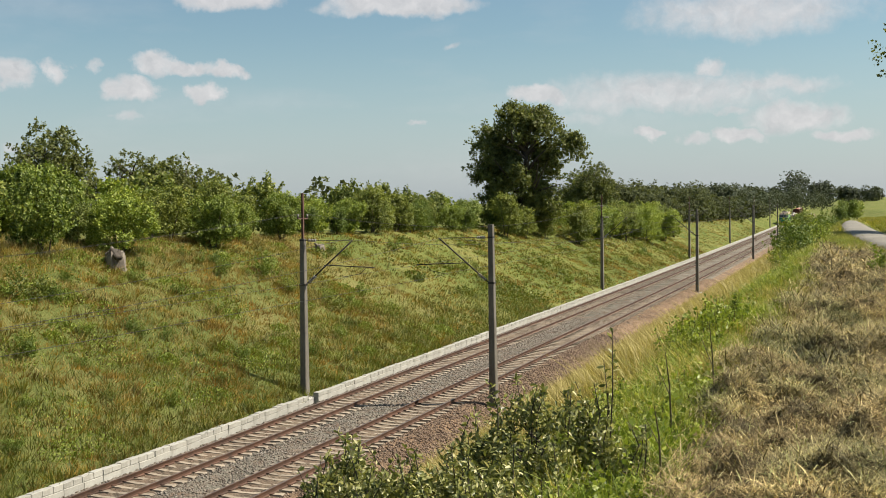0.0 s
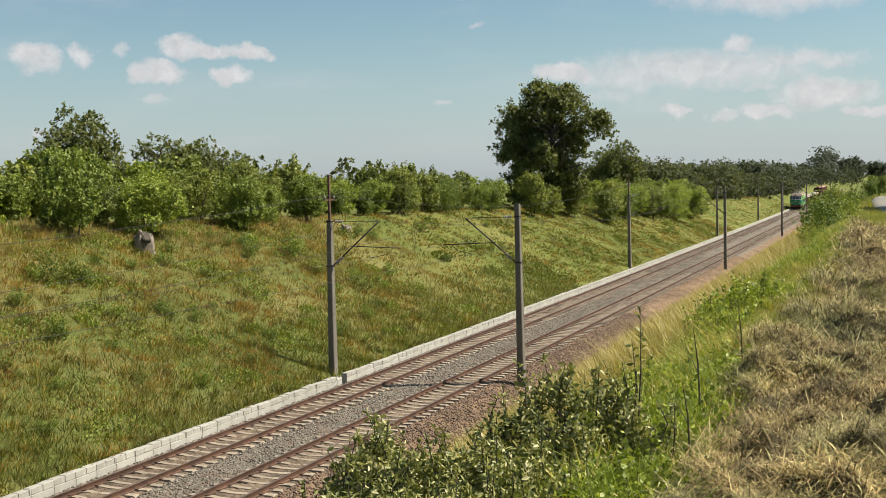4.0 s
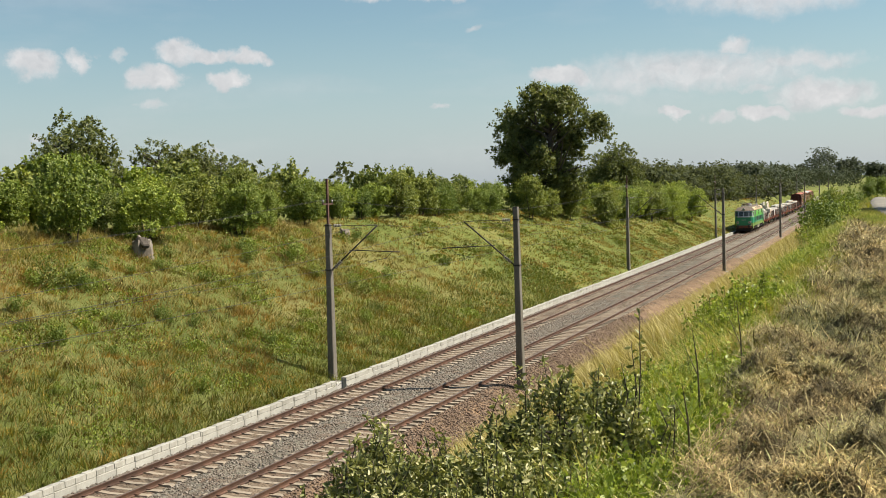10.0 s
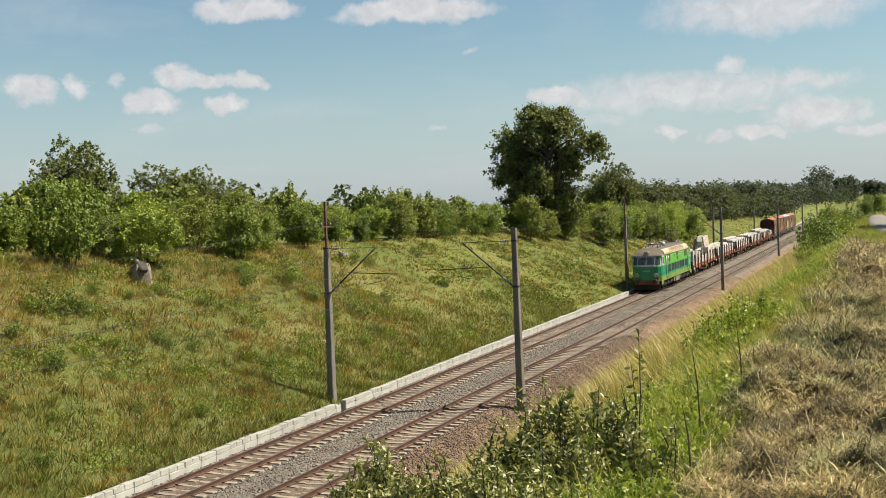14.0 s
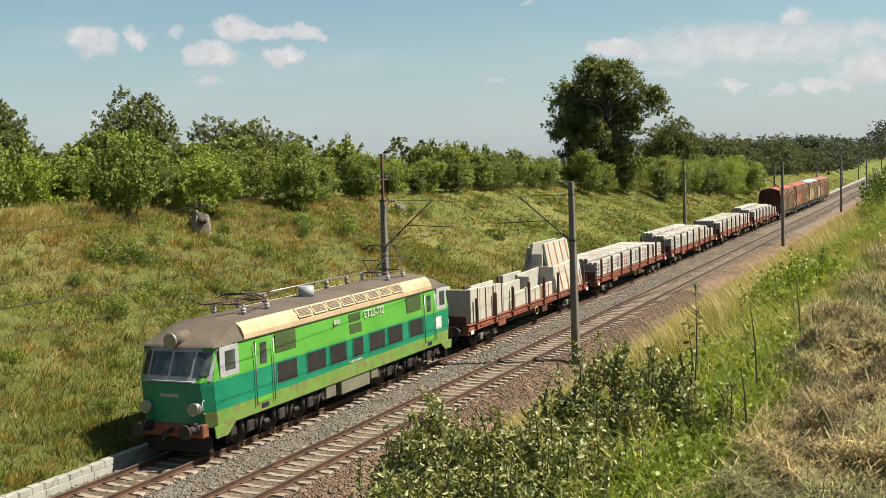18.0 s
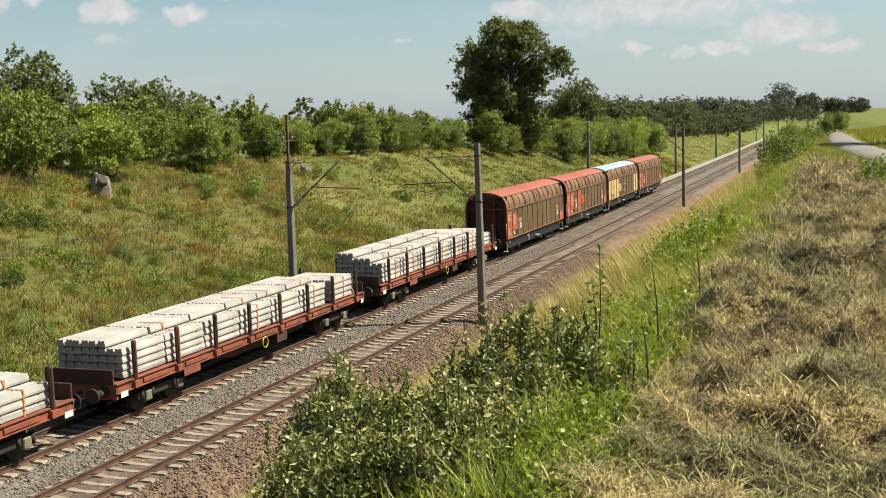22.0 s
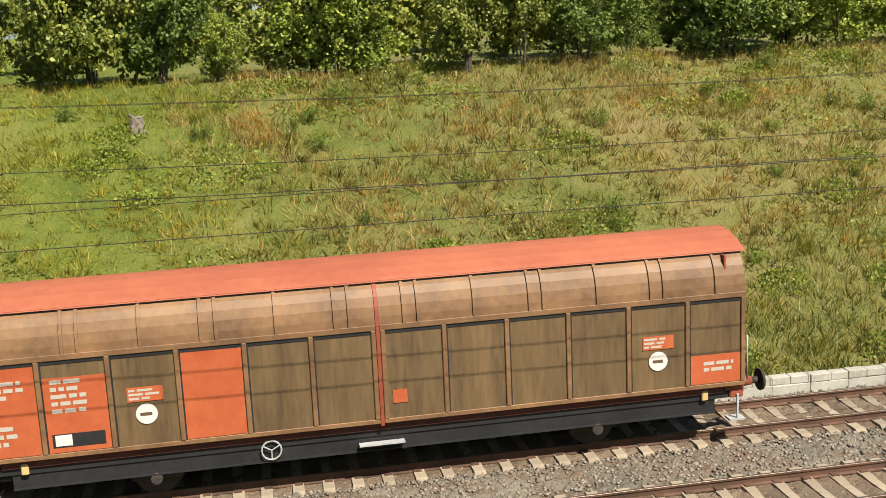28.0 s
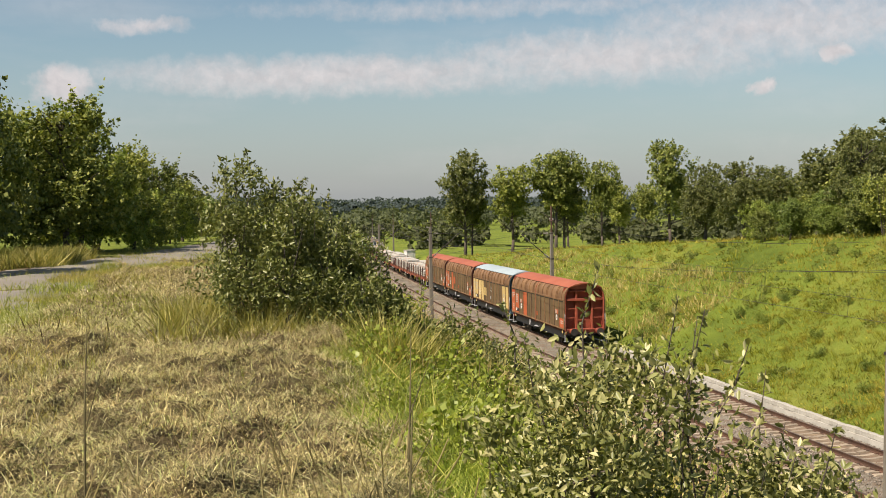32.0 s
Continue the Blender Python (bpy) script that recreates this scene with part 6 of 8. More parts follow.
def bush_kind(seed, mat, r, h, count, leaf, stems=4, name="bush", label="", category="bush", group="", lumps=9, reach=0.15):
    """A many-stemmed shrub of radius r and height h about the origin."""
    rng = np.random.default_rng(seed)
    t = thing(name, label, category, group)
    per = 20
    spots = joined(shoot_crown(rng, (0, 0, h * 0.55), (r, r, h * 0.46), lumps, int(count * 0.72 / per / 1.3), per, reach * h, -0.6),
                   shoot_crown(rng, (0.05 * r, -0.08 * r, h * 0.2), (r * 0.86, r * 0.86, h * 0.2), lumps // 2 + 2, int(count * 0.28 / per / 1.3), per, reach * h * 0.8, -0.2))
    spots[0][:, 2] = np.maximum(spots[0][:, 2], 0.04)
    poly_cloud("crown", turned_leaves(rng, spots, leaf, leaf * 0.4, 0.75), mat, t)
    bm = bmesh.new() if stems else None
    for i in range(stems):
        a = rng.random() * 6.28
        k = 0.25 + 0.45 * rng.random()
        m1 = Vector((math.cos(a) * r * k * 0.5, math.sin(a) * r * k * 0.5, h * 0.4))
        m2 = Vector((math.cos(a) * r * k, math.sin(a) * r * k, h * 0.85))
        f = Vector((math.cos(a) * 0.12, math.sin(a) * 0.12, -0.3))
        w = 0.022 + 0.006 * h
        rod(bm, f, m1, w, w * 0.7, sides=5)
        rod(bm, m1, m2, w * 0.7, w * 0.25, sides=5)
    if stems:
        part("branchwork", bm, M["bark"], t)
    return t


def tree_kind(seed, mat, r, h, count, leaf, trunk=0.3, bare=0.2, label="", group="", lumps=11, reach=0.09, shape=None, limbs=14, fill=0.3):
    """A tree with a tapered trunk; shape: blobs (x, y, z, radius, half height) in parts of r and of the crown's height."""
    rng = np.random.default_rng(seed)
    t = thing("tree", label, "tree", group)
    branches(rng, (0, 0, -0.5), (0.02 * h, 0, h * 0.86), trunk, r * 0.75, limbs, "trunk", M["bark"], t)
    ch = h * (1 - bare)
    blobs = shape or [(0, 0, 0.5, 1.0, 0.5)]
    weight = sum(b[3] ** 2 for b in blobs)
    per = 20
    lots = [shoot_crown(rng, (bx * r, by * r, h * bare + ch * bz), (br * r, br * r, ch * bh), lumps, max(12, int(count * br * br / weight / per / 1.3)), per, reach * h, -0.75, 0.45, fill)
            for bx, by, bz, br, bh in blobs]
    poly_cloud("crown", turned_leaves(rng, joined(*lots), leaf, leaf * 0.38, 0.75), mat, t)
    return t


def set_down(kinds, rng, spots, hide):
    """Copies of the kinds at (x, y, scale) spots; the first of each kind takes a spot itself."""
    used = set()
    for n, (x, y, s, *zs) in enumerate(spots):
        k = kinds[rng.randrange(len(kinds))]
        m = pose(x, y, float(land(x, y)) - 0.08, 0, 0, rng.uniform(0, 360)) @ Matrix.Diagonal((s, s, s * (zs[0] if zs else rng.uniform(0.9, 1.15)), 1))
        if k not in used:
            used.add(k)
            k.matrix_basis = m
        else:
            ob = k.copy()
            scene.collection.objects.link(ob)
            ob.matrix_basis = m
            for c in k.children:
                d = c.copy()
                scene.collection.objects.link(d)
                d.parent = ob
    for k in kinds:
        if k not in used:
            for c in list(k.children):
                bpy.data.objects.remove(c)
            bpy.data.objects.remove(k)


def hedgerow():
    rng = random.Random(7)
    lab = "dense green hawthorn and blackthorn bush on top of the bank"
    kinds = [bush_kind(100 + i, M["hedge_leaf"] if i % 3 == 0 else M["hedge_light"], 1.6 + 0.17 * i, 4.5 - 0.15 * i, 11000, 0.14, 4, label=lab, group="hedgerow on the far bank") for i in range(6)]
    back = [bush_kind(120 + i, M["hedge_leaf"] if i else M["hedge_light"], 2.3, 4.2, 3600, 0.24, 0, label=lab, group="hedgerow on the far bank") for i in range(3)]
    spots, behind = [], []
    for x in np.arange(-78, 225, 2.6):
        if 112 < x < 124:
            continue
        top = 24.2 + max(np.interp(x, [-110, -60, 30, 120, 220], [4.2, 6.6, 7.2, 6.0, 4.2]), 0) * 1.75 + 3
        s = rng.uniform(0.5, 0.98)
        if 38 < x < 47:
            top += 3.5
        if x > 130:
            s *= 0.8
        spots.append((x + rng.uniform(-0.8, 0.8), top + bend_f(x) + rng.uniform(-0.4, 2.2), s))
        behind.append((x + rng.uniform(-1.3, 1.3), top + bend_f(x) + rng.uniform(2.5, 6), rng.uniform(0.65, 0.95)))
    spots += [(113.5, 35.6, 0.9), (118.5, 35.0, 0.8), (126, 34.6, 0.85), (51, 37.8, 0.85), (46, 38.6, 0.95), (60, 37.6, 0.75), (-4.5, 40.2, 1.1), (4, 40.5, 1.05), (-18, 40.6, 1.0),
              (-48, -9.5, 1.2), (-57, -8.2, 1.3), (-63, -6.6, 1.1), (-70, -5.0, 0.9), (-79, -3.4, 0.8), (-90, -2.2, 0.8), (-100, -1.2, 0.8), (-44, -12.5, 1.3),
              (168, 2.6, 0.75), (176, 1.4, 0.6), (160, 3.6, 0.55), (200, 9.6, 1.0), (222, 11.2, 1.1), (250, 12.6, 1.1), (185, 8.2, 0.8),
              (133, 32.6, 0.9), (138, 33.4, 1.0), (145, 32.4, 1.0), (151, 32.8, 0.9), (157, 31.8, 1.05), (163, 31.8, 0.9), (168, 30.9, 1.1), (174, 31.4, 1.0), (180, 30.2, 1.15), (187, 31.4, 1.0), (193, 30.6, 0.9)]
    set_down(kinds, rng, spots, True)
    set_down(back, rng, behind, True)


def bend_f(x):
    return float(bend(x))


def big_trees():
    rng = random.Random(17)
    # the lone broad tree in the hedge, a little lopsided, with gaps
    shape = [(-0.44, 0.1, 0.62, 0.44, 0.21), (0.03, -0.1, 0.76, 0.38, 0.17), (0.66, 0.0, 0.64, 0.31, 0.15), (0.35, 0.1, 0.43, 0.36, 0.16), (-0.70, -0.1, 0.46, 0.25, 0.13), (-0.16, -0.25, 0.38, 0.33, 0.15),
             (0.31, 0.0, 0.2, 0.30, 0.14), (-0.06, 0.1, 0.1, 0.36, 0.13), (-0.52, 0.1, 0.27, 0.22, 0.1), (0.2, 0.3, 0.62, 0.36, 0.17), (-0.25, 0.35, 0.5, 0.4, 0.18), (-0.15, -0.1, 0.9, 0.28, 0.12), (0.3, 0.0, 0.82, 0.3, 0.14)]
    t = tree_kind(31, M["tree_leaf"], 6.8, 14.0, 64000, 0.27, 0.45, 0.04, "tall dark green poplar-like tree standing in the hedgerow", lumps=9, reach=0.07, shape=shape, limbs=24, fill=0.1)
    t.matrix_basis = pose(123.0, 36.4, float(land(123.0, 36.4)) - 0.2, 0, 0, -75)
    lab = "dark green broadleaf tree behind the hedgerow"
    kinds = [tree_kind(40 + i, M["tree_leaf"], 4.2, 9.0, 19000, 0.21, 0.25, 0.1, lab, "trees behind the hedgerow", fill=0.5, reach=0.06,
                       shape=[(0, 0, 0.6, 0.85, 0.4), (0.3, 0.1, 0.35, 0.8, 0.3), (-0.35, 0, 0.4, 0.7, 0.3)]) for i in range(3)]
    spots = [(67.2, 56.0, 0.92), (86, 62, 1.0, 0.8), (91, 60, 0.9, 0.85), (196, 46, 1.2, 1.0), (202, 48, 1.0), (208, 49, 0.9), (-24, 41.8, 1.1, 1.1), (-27, 43.2, 1.0), (-31, 45, 0.9), (-78, 47, 1.0, 0.95), (-12, 55, 0.85),
             (12, 58, 0.9), (30, 60, 0.8), (-46, 44.5, 0.75), (-60, 45, 0.75), (-70, 43, 0.7), (-90, 44, 0.75), (-100, 45, 0.7), (45, 66, 0.8), (24, 47, 0.62, 1.2), (14, 47, 0.65, 1.2), (48, 57, 0.75, 1.15), (52.5, 55, 0.7, 1.1), (56, 57.5, 0.62, 1.1)]
    set_down(kinds, rng, spots, True)
    # the avenue in the valley to the west
    lab = "tall ash tree with a bare lower trunk in the meadow"
    kinds = [tree_kind(60 + i, M["hedge_leaf"] if i else M["tree_leaf"], 3.6, 14.5, 9000, 0.36, 0.26, 0.26, lab, "trees across the western meadow",
                       shape=[(0, 0, 0.65, 0.9, 0.35), (0.25, 0, 0.3, 0.7, 0.25), (-0.3, 0.1, 0.45, 0.65, 0.25)]) for i in range(3)]
    spots = [(-174, 38, 1.0), (-170, 44.5, 1.05), (-168, 51, 1.1), (-170, 53, 0.95), (-165, 57.5, 0.75, 1.3), (-161, 67, 1.0), (-150, 75, 0.8, 0.8), (-178, 40, 0.7), (-140, 78, 0.75, 0.8),
             (-190, 60, 0.8), (-205, 75, 0.8), (-230, 90, 0.9), (-128, 68, 0.7, 0.75), (-118, 62, 0.72, 0.8), (-112, 66, 0.7, 0.8), (-106, 60, 0.62, 0.8)]
    set_down(kinds, rng, spots, True)
    # beside the lane behind the camera's verge
    lab = "green broadleaf tree beside the lane"
    kinds = [tree_kind(80 + i, M["hedge_leaf"] if i else M["weed_leaf"], 3.2, 8.2, 15000, 0.2, 0.2, 0.02, lab, "trees beside the lane",
                       shape=[(0, 0, 0.55, 0.85, 0.4), (0.2, 0, 0.22, 1.0, 0.25), (-0.25, 0.1, 0.3, 0.8, 0.28), (-0.2, 0.1, 0.8, 0.5, 0.2)]) for i in range(2)]
    spots = [(-33, -11.0, 1.0, 1.2), (-41, -9.1, 0.75, 1.25), (-54, -6.8, 0.88, 1.0), (-60, -7.0, 0.9, 1.05), (-66, -4.8, 0.72, 1.0), (-74, -3.7, 0.64, 1.0), (-84, -2.6, 0.58, 1.0), (-52, -11.5, 1.1, 1.0)]
    set_down(kinds, rng, spots, True)
    t = tree_kind(87, M["tree_leaf"], 4.1, 11.8, 13000, 0.2, 0.24, 0.44, "tall broadleaf tree leaning over the lane", lumps=22)
    t.matrix_basis = pose(62, -5.4, float(land(62, -5.4)) - 0.2, 0, 0, 40)


def far_woods():
    """Woods in the distance: rough clumped crowns, joined."""
    rng = np.random.default_rng(3)
    def wood(name, label, spots, r, h, leaf, per, mat="wood_leaf", lumps=7, rough=0.05):
        lots = []
        for x, y, *k in spots:
            s = (0.8 + 0.36 * rng.random()) * (k[0] if k else 1.0)
            wide = r * s * (0.75 + 0.4 * rng.random())
            lots.append(shoot_crown(rng, (x, y, float(land(x, y)) + h * s * 0.5), (wide, wide, h * s * 0.5), lumps, max(4, per // 10), 8, h * s * rough, -0.95, 0.3, 0.3))
        tagged(poly_cloud(name, turned_leaves(rng, joined(*lots), leaf, leaf * 0.42, 0.35), M[mat]), label, "woods", kind="stuff")
    xy = lambda n, x0, x1, y0, y1: np.stack([rng.uniform(x0, x1, n), rng.uniform(y0, y1, n)], 1)
    xyk = lambda n, x0, x1, y0, y1, k: np.column_stack([xy(n, x0, x1, y0, y1), np.full(n, k)])
    wood("eastern_wood", "dark green mixed woods beyond the eastern meadow", np.concatenate([xyk(26, 205, 245, 41, 50, 0.95), xyk(80, 245, 330, 37, 62, 1.0)]), 5.4, 7.4, 0.4, 1700, lumps=12)
    wood("eastern_edge_wood", "lower bushes along the edge of the eastern woods", np.concatenate([xyk(16, 225, 300, 35, 40, 0.6), xyk(18, 300, 420, 33, 42, 0.75)]), 5.4, 7.0, 0.4, 1000, lumps=10)
    # the farthest woods take the leaf colours with haze mixed in
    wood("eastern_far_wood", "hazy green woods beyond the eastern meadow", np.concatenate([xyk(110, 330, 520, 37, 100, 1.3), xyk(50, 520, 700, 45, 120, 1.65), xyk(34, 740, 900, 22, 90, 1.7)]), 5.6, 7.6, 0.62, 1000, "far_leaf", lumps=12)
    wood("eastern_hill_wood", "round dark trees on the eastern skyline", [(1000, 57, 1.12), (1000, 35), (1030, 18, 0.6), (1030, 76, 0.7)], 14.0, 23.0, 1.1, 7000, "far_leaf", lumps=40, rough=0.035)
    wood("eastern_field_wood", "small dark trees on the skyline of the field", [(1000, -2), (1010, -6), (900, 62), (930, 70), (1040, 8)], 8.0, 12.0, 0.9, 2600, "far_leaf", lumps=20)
    wood("northern_wood", "dark green trees far behind the hedgerow", xy(60, -40, 240, 90, 190), 5.0, 8.0, 0.9, 360)
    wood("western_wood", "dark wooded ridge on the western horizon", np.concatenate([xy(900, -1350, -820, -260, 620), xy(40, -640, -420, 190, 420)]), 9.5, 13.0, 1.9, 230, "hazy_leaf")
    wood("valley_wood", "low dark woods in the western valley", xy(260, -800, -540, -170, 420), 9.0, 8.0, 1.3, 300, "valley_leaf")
    wood("meadow_thicket", "green thicket on the western meadow", np.concatenate([xy(26, -330, -200, 60, 170), xy(14, -260, -120, 84, 130), xy(60, -520, -250, -10, 150)]), 6.0, 5.0, 0.9, 420)
    wood("lane_wood", "green trees along the lane in the west", xy(34, -210, -110, -24, -4), 4.0, 7.0, 0.5, 700)
    wood("southern_wood", "trees on the far side of the lane behind the verge", xy(30, -60, 80, -70, -40), 5.0, 9.0, 0.8, 300)


def grasses():
    rng = np.random.default_rng(21)

    def spread(n, x0, x1, y0, y1, k=1.0):
        x, y = rng.uniform(x0, x1, n), y0 + (y1 - y0) * rng.random(n) ** k
        return place(x, y + bend(x), -0.02)

    def patchy(p, scale, keep, seed):
        """Thin the feet out to uneven patches."""
        s = seed
        v = np.sin(p[:, 0] * scale + s) * np.sin(p[:, 1] * scale * 1.3 + 2 * s) + 0.6 * np.sin(p[:, 0] * scale * 2.7 + p[:, 1] * scale * 1.9 + s)
        return p[rng.random(len(p)) < np.clip(0.5 + 0.45 * v, keep, 1)]

    def off_lane(p, clear):
        return p[np.abs(p[:, 1] - lane_y(p[:, 0])) > clear]

    def sward(name, label, feet, h, w, mat, lean=0.35):
        tagged(poly_cloud(name, blades(rng, feet, h, w, lean), M[mat]), label, "grass", kind="stuff")

    def tufted(name, label, centres, per, r, h, w, mat, flop=0.5):
        """Grass in tufts: blades fan out of each foot, the outer ones lying over."""
        n = len(centres)
        size = np.repeat(0.5 + 0.9 * rng.random(n) ** 1.5, per)
        out = rng.normal(size=(n * per, 2))
        k = len(out)
        c = np.repeat(centres, per, 0)
        feet = c + np.column_stack([out * r * 0.5 * size[:, None], np.zeros(k)])
        tall = h * size * (0.55 + 0.6 * rng.random(k))
        tip = feet + np.column_stack([out * flop * tall[:, None] + rng.normal(size=(k, 2)) * 0.12 * tall[:, None], tall * (1 - 0.22 * np.clip(np.linalg.norm(out, axis=1), 0, 2.5))])
        turn = rng.random(k) * 6.28
        side = np.column_stack([np.cos(turn), np.sin(turn), 0 * turn]) * w * (0.6 + 0.8 * rng.random((k, 1)))
        tagged(poly_cloud(name, np.stack([feet - side, feet + side, tip], 1), M[mat]), label, "grass", kind="stuff")

    sward("bank_foot_grass", "lush dark green grass at the foot of the bank", patchy(spread(60000, -4, 90, 24.1, 29.5, 1.6), 0.9, 0.3, 14.0), 0.4, 0.018, "foot_grass", 0.5)
    lab = "mixed green and yellowing meadow grass on the bank"
    tufted("bank_grass", lab, patchy(spread(19000, 0, 66, 24.3, 40.5), 0.8, 0.35, 1.0), 14, 0.26, 0.4, 0.018, "bank_grass")
    sward("tan_bank_grass", "tan seeding grass high on the bank", patchy(patchy(spread(170000, -2, 75, 26.5, 40.5, 0.75), 0.45, 0.05, 15.0), 1.7, 0.05, 16.0), 0.36, 0.014, "tan_grass", 0.6)
    tufted("lane_side_grass", "yellow-green grass between the mown strip and the lane", off_lane(np.concatenate([spread(3800, 15, 62, -2.6, 1.5), spread(1500, 22, 44, -4.6, -1.8), spread(2600, 60, 130, 0.5, 4.5)]), 0.8), 12, 0.3, 0.2, 0.012, "verge_blend")
    tufted("gap_grass", "pale dry grass in the gap of the hedgerow", spread(800, 37, 49, 37.6, 44), 12, 0.3, 0.6, 0.02, "dry_grass")
    tufted("tan_bank_grass_east", "yellowing seeding grass on the eastern bank", patchy(spread(9000, 60, 190, 24.6, 39), 0.35, 0.15, 7.0), 11, 0.32, 0.38, 0.022, "bank_grass")
    tufted("bank_grass_east", lab, np.concatenate([patchy(spread(10000, 60, 190, 24.3, 39), 0.5, 0.4, 2.0), spread(4000, 185, 330, 24.4, 42)]), 12, 0.34, 0.3, 0.024, "bank_grass")
    tufted("bank_grass_west", "lush yellow-green grass on the western bank", np.concatenate([patchy(spread(20000, -60, 0, 24.3, 40.5), 0.8, 0.4, 3.0), spread(900, -24, 1, 23.8, 25.2)]), 14, 0.26, 0.36, 0.015, "west_grass")
    tufted("bank_grass_far_west", "lush yellow-green grass on the western bank", patchy(spread(9000, -160, -60, 24.3, 44), 0.5, 0.45, 4.0), 10, 0.4, 0.4, 0.03, "west_grass")
    sward("slope_grass", "tall green grass on the near slope", np.concatenate([patchy(spread(60000, 8, 22, 0.95, 2.9), 1.3, 0.3, 5.0), patchy(spread(22000, 22, 46, 1.4, 3.2), 1.3, 0.25, 5.0), patchy(spread(26000, 2, 9, 1.6, 13.0, 1.3), 1.3, 0.35, 5.0)]), 0.21, 0.007, "slope_grass", 0.7)
    sward("brow_grass", "fresh green grass on the brow of the slope", np.concatenate([patchy(spread(22000, 6.4, 13, 1.1, 2.3), 1.9, 0.2, 3.0), patchy(spread(5000, 3.8, 7, 1.0, 1.7), 2.6, 0.1, 3.0), patchy(spread(16000, 12, 26, 1.05, 2.3), 1.5, 0.2, 4.0)]), 0.19, 0.0055, "brow_green", 0.8)
    sward("slope_grass_west", "tall green grass on the near slope", patchy(spread(110000, -32, 3, 1.2, 14.4), 1.3, 0.25, 6.0), 0.36, 0.009, "slope_grass", 0.6)
    sward("brow_grass_west", "fresh green grass on the brow of the slope", patchy(spread(80000, -13, -4.4, 1.0, 3.2), 1.7, 0.4, 2.0), 0.2, 0.006, "brow_green", 0.9)
    sward("slope_grass_far", "green grass on the near slope", spread(16000, 45, 200, 2, 6.0), 0.4, 0.035, "slope_grass")
    sward("slope_grass_far_west", "green grass on the near slope", spread(40000, -130, -32, 1, 14.0), 0.6, 0.03, "slope_grass")
    sward("dry_grass", "tall straw-yellow grass at the foot of the slope", np.concatenate([patchy(spread(60000, 12, 30, 2.3, 8.0), 0.7, 0.6, 7.0), patchy(spread(100000, 28, 60, 2.6, 14.6), 0.7, 0.6, 7.0), patchy(spread(30000, 8, 30, 5.0, 14.0), 0.7, 0.4, 7.0)]), 0.44, 0.009, "dry_grass", 0.55)
    sward("dry_grass_far", "tall straw-yellow grass at the foot of the slope", spread(60000, 60, 190, 3.2, 14.4, 0.8), 0.7, 0.028, "dry_grass", 0.4)
    sward("dry_grass_west", "tall straw-yellow grass on the near slope", patchy(spread(30000, -30, -7, 2.5, 9.0), 0.9, 0.2, 8.0), 0.7, 0.011, "dry_grass", 0.5)
    sward("verge_grass", "short yellowing grass of the verge", np.concatenate([patchy(spread(56000, -60, 32, -6, 2.2), 1.1, 0.25, 9.0), off_lane(patchy(spread(40000, 19, 60, 0.2, 2.2), 1.1, 0.45, 9.0), 1.0)]), 0.16, 0.009, "slope_grass", 0.6)
    sward("lane_grass", "tall brown and golden grass beside the lane", patchy(spread(20000, -49, -38.0, -12, -5.6), 0.9, 0.12, 11.0), 0.6, 0.02, "verge_blend", 0.5)
    sward("lane_edge_grass", "green tufts of grass along the lane", patchy(spread(40000, -40, -8, -4.4, -1.4), 1.3, 0.12, 12.0), 0.2, 0.009, "slope_grass", 0.5)
    sward("dry_bank_grass", "golden dry grass low on the western bank", patchy(spread(14000, -130, -66, 25.5, 33), 0.35, 0.05, 13.0), 0.5, 0.03, "dry_grass", 0.5)
    sward("thicket_foot_grass", "pale rank grass round the foot of the thicket", np.concatenate([patchy(spread(9000, -18.5, -14.2, -0.9, 1.6), 2.2, 0.15, 3.0), patchy(spread(4000, -14.2, -11.5, 1.6, 2.8), 2.0, 0.2, 3.0)]), 0.5, 0.011, "verge_blend", 0.6)
    sward("field_grass", "grass of the field beyond the lane", off_lane(patchy(spread(60000, 62, 200, -16, 1.5), 0.3, 0.3, 2.5), 1.0), 0.35, 0.04, "west_grass", 0.6)
    # cut hay lying about in heaps: a dark matted sheet with thin stalks over it
    def heap(x, y):
        a = np.sin(2.1 * x + 1.3 * np.sin(1.7 * y)) * np.sin(3.1 * y + 1.1 * np.sin(1.3 * x))
        b = np.sin(5.3 * x + 2 * np.sin(4.1 * y)) * np.sin(6.1 * y + 2 * np.sin(3.7 * x))
        c = np.sin(13.0 * x + 2 * np.sin(9.0 * y)) * np.sin(12.0 * y + 2 * np.sin(11.0 * x))
        bank = 0.13 * np.exp(-((y - 1.05 - 0.012 * (x - 30)) / 0.32) ** 2) * smooth((x - 24) / 4) * smooth((40 - x) / 4)
        return (0.17 * np.clip(a, 0, 1) + 0.15 * np.clip(b, 0, 1) + 0.05 * np.clip(c, -0.3, 1)) * np.where(x < 0, 0.65, 1) + bank

    def hay_edge(x):
        """How far down the brow of the bank the mown strip reaches."""
        return np.interp(x, [-16, -10, -6, -3, 3, 5, 8, 12, 20, 50], [1.3, 1.4, 1.05, 0.6, 0.8, 0.98, 1.1, 1.1, 1.15, 1.35]) + 0.16 * np.sin(x * 2.3) * np.sin(x * 0.9 + 1)

    def matted(name, x0, x1, y0, y1, step):
        xs, ys = np.arange(x0, x1, step), np.arange(y0, y1, step * 0.8)
        gx, gy = np.meshgrid(xs, ys)
        edge = hay_edge(gx)
        cover = smooth((edge - gy) / 0.35) * smooth((gy - y0) / 0.6) * smooth((gx - x0) / 0.8) * smooth((x1 - gx) / 1.5)
        z = land(gx, gy) + (heap(gx, gy) + 0.05) * cover - 0.12 * (1 - cover)
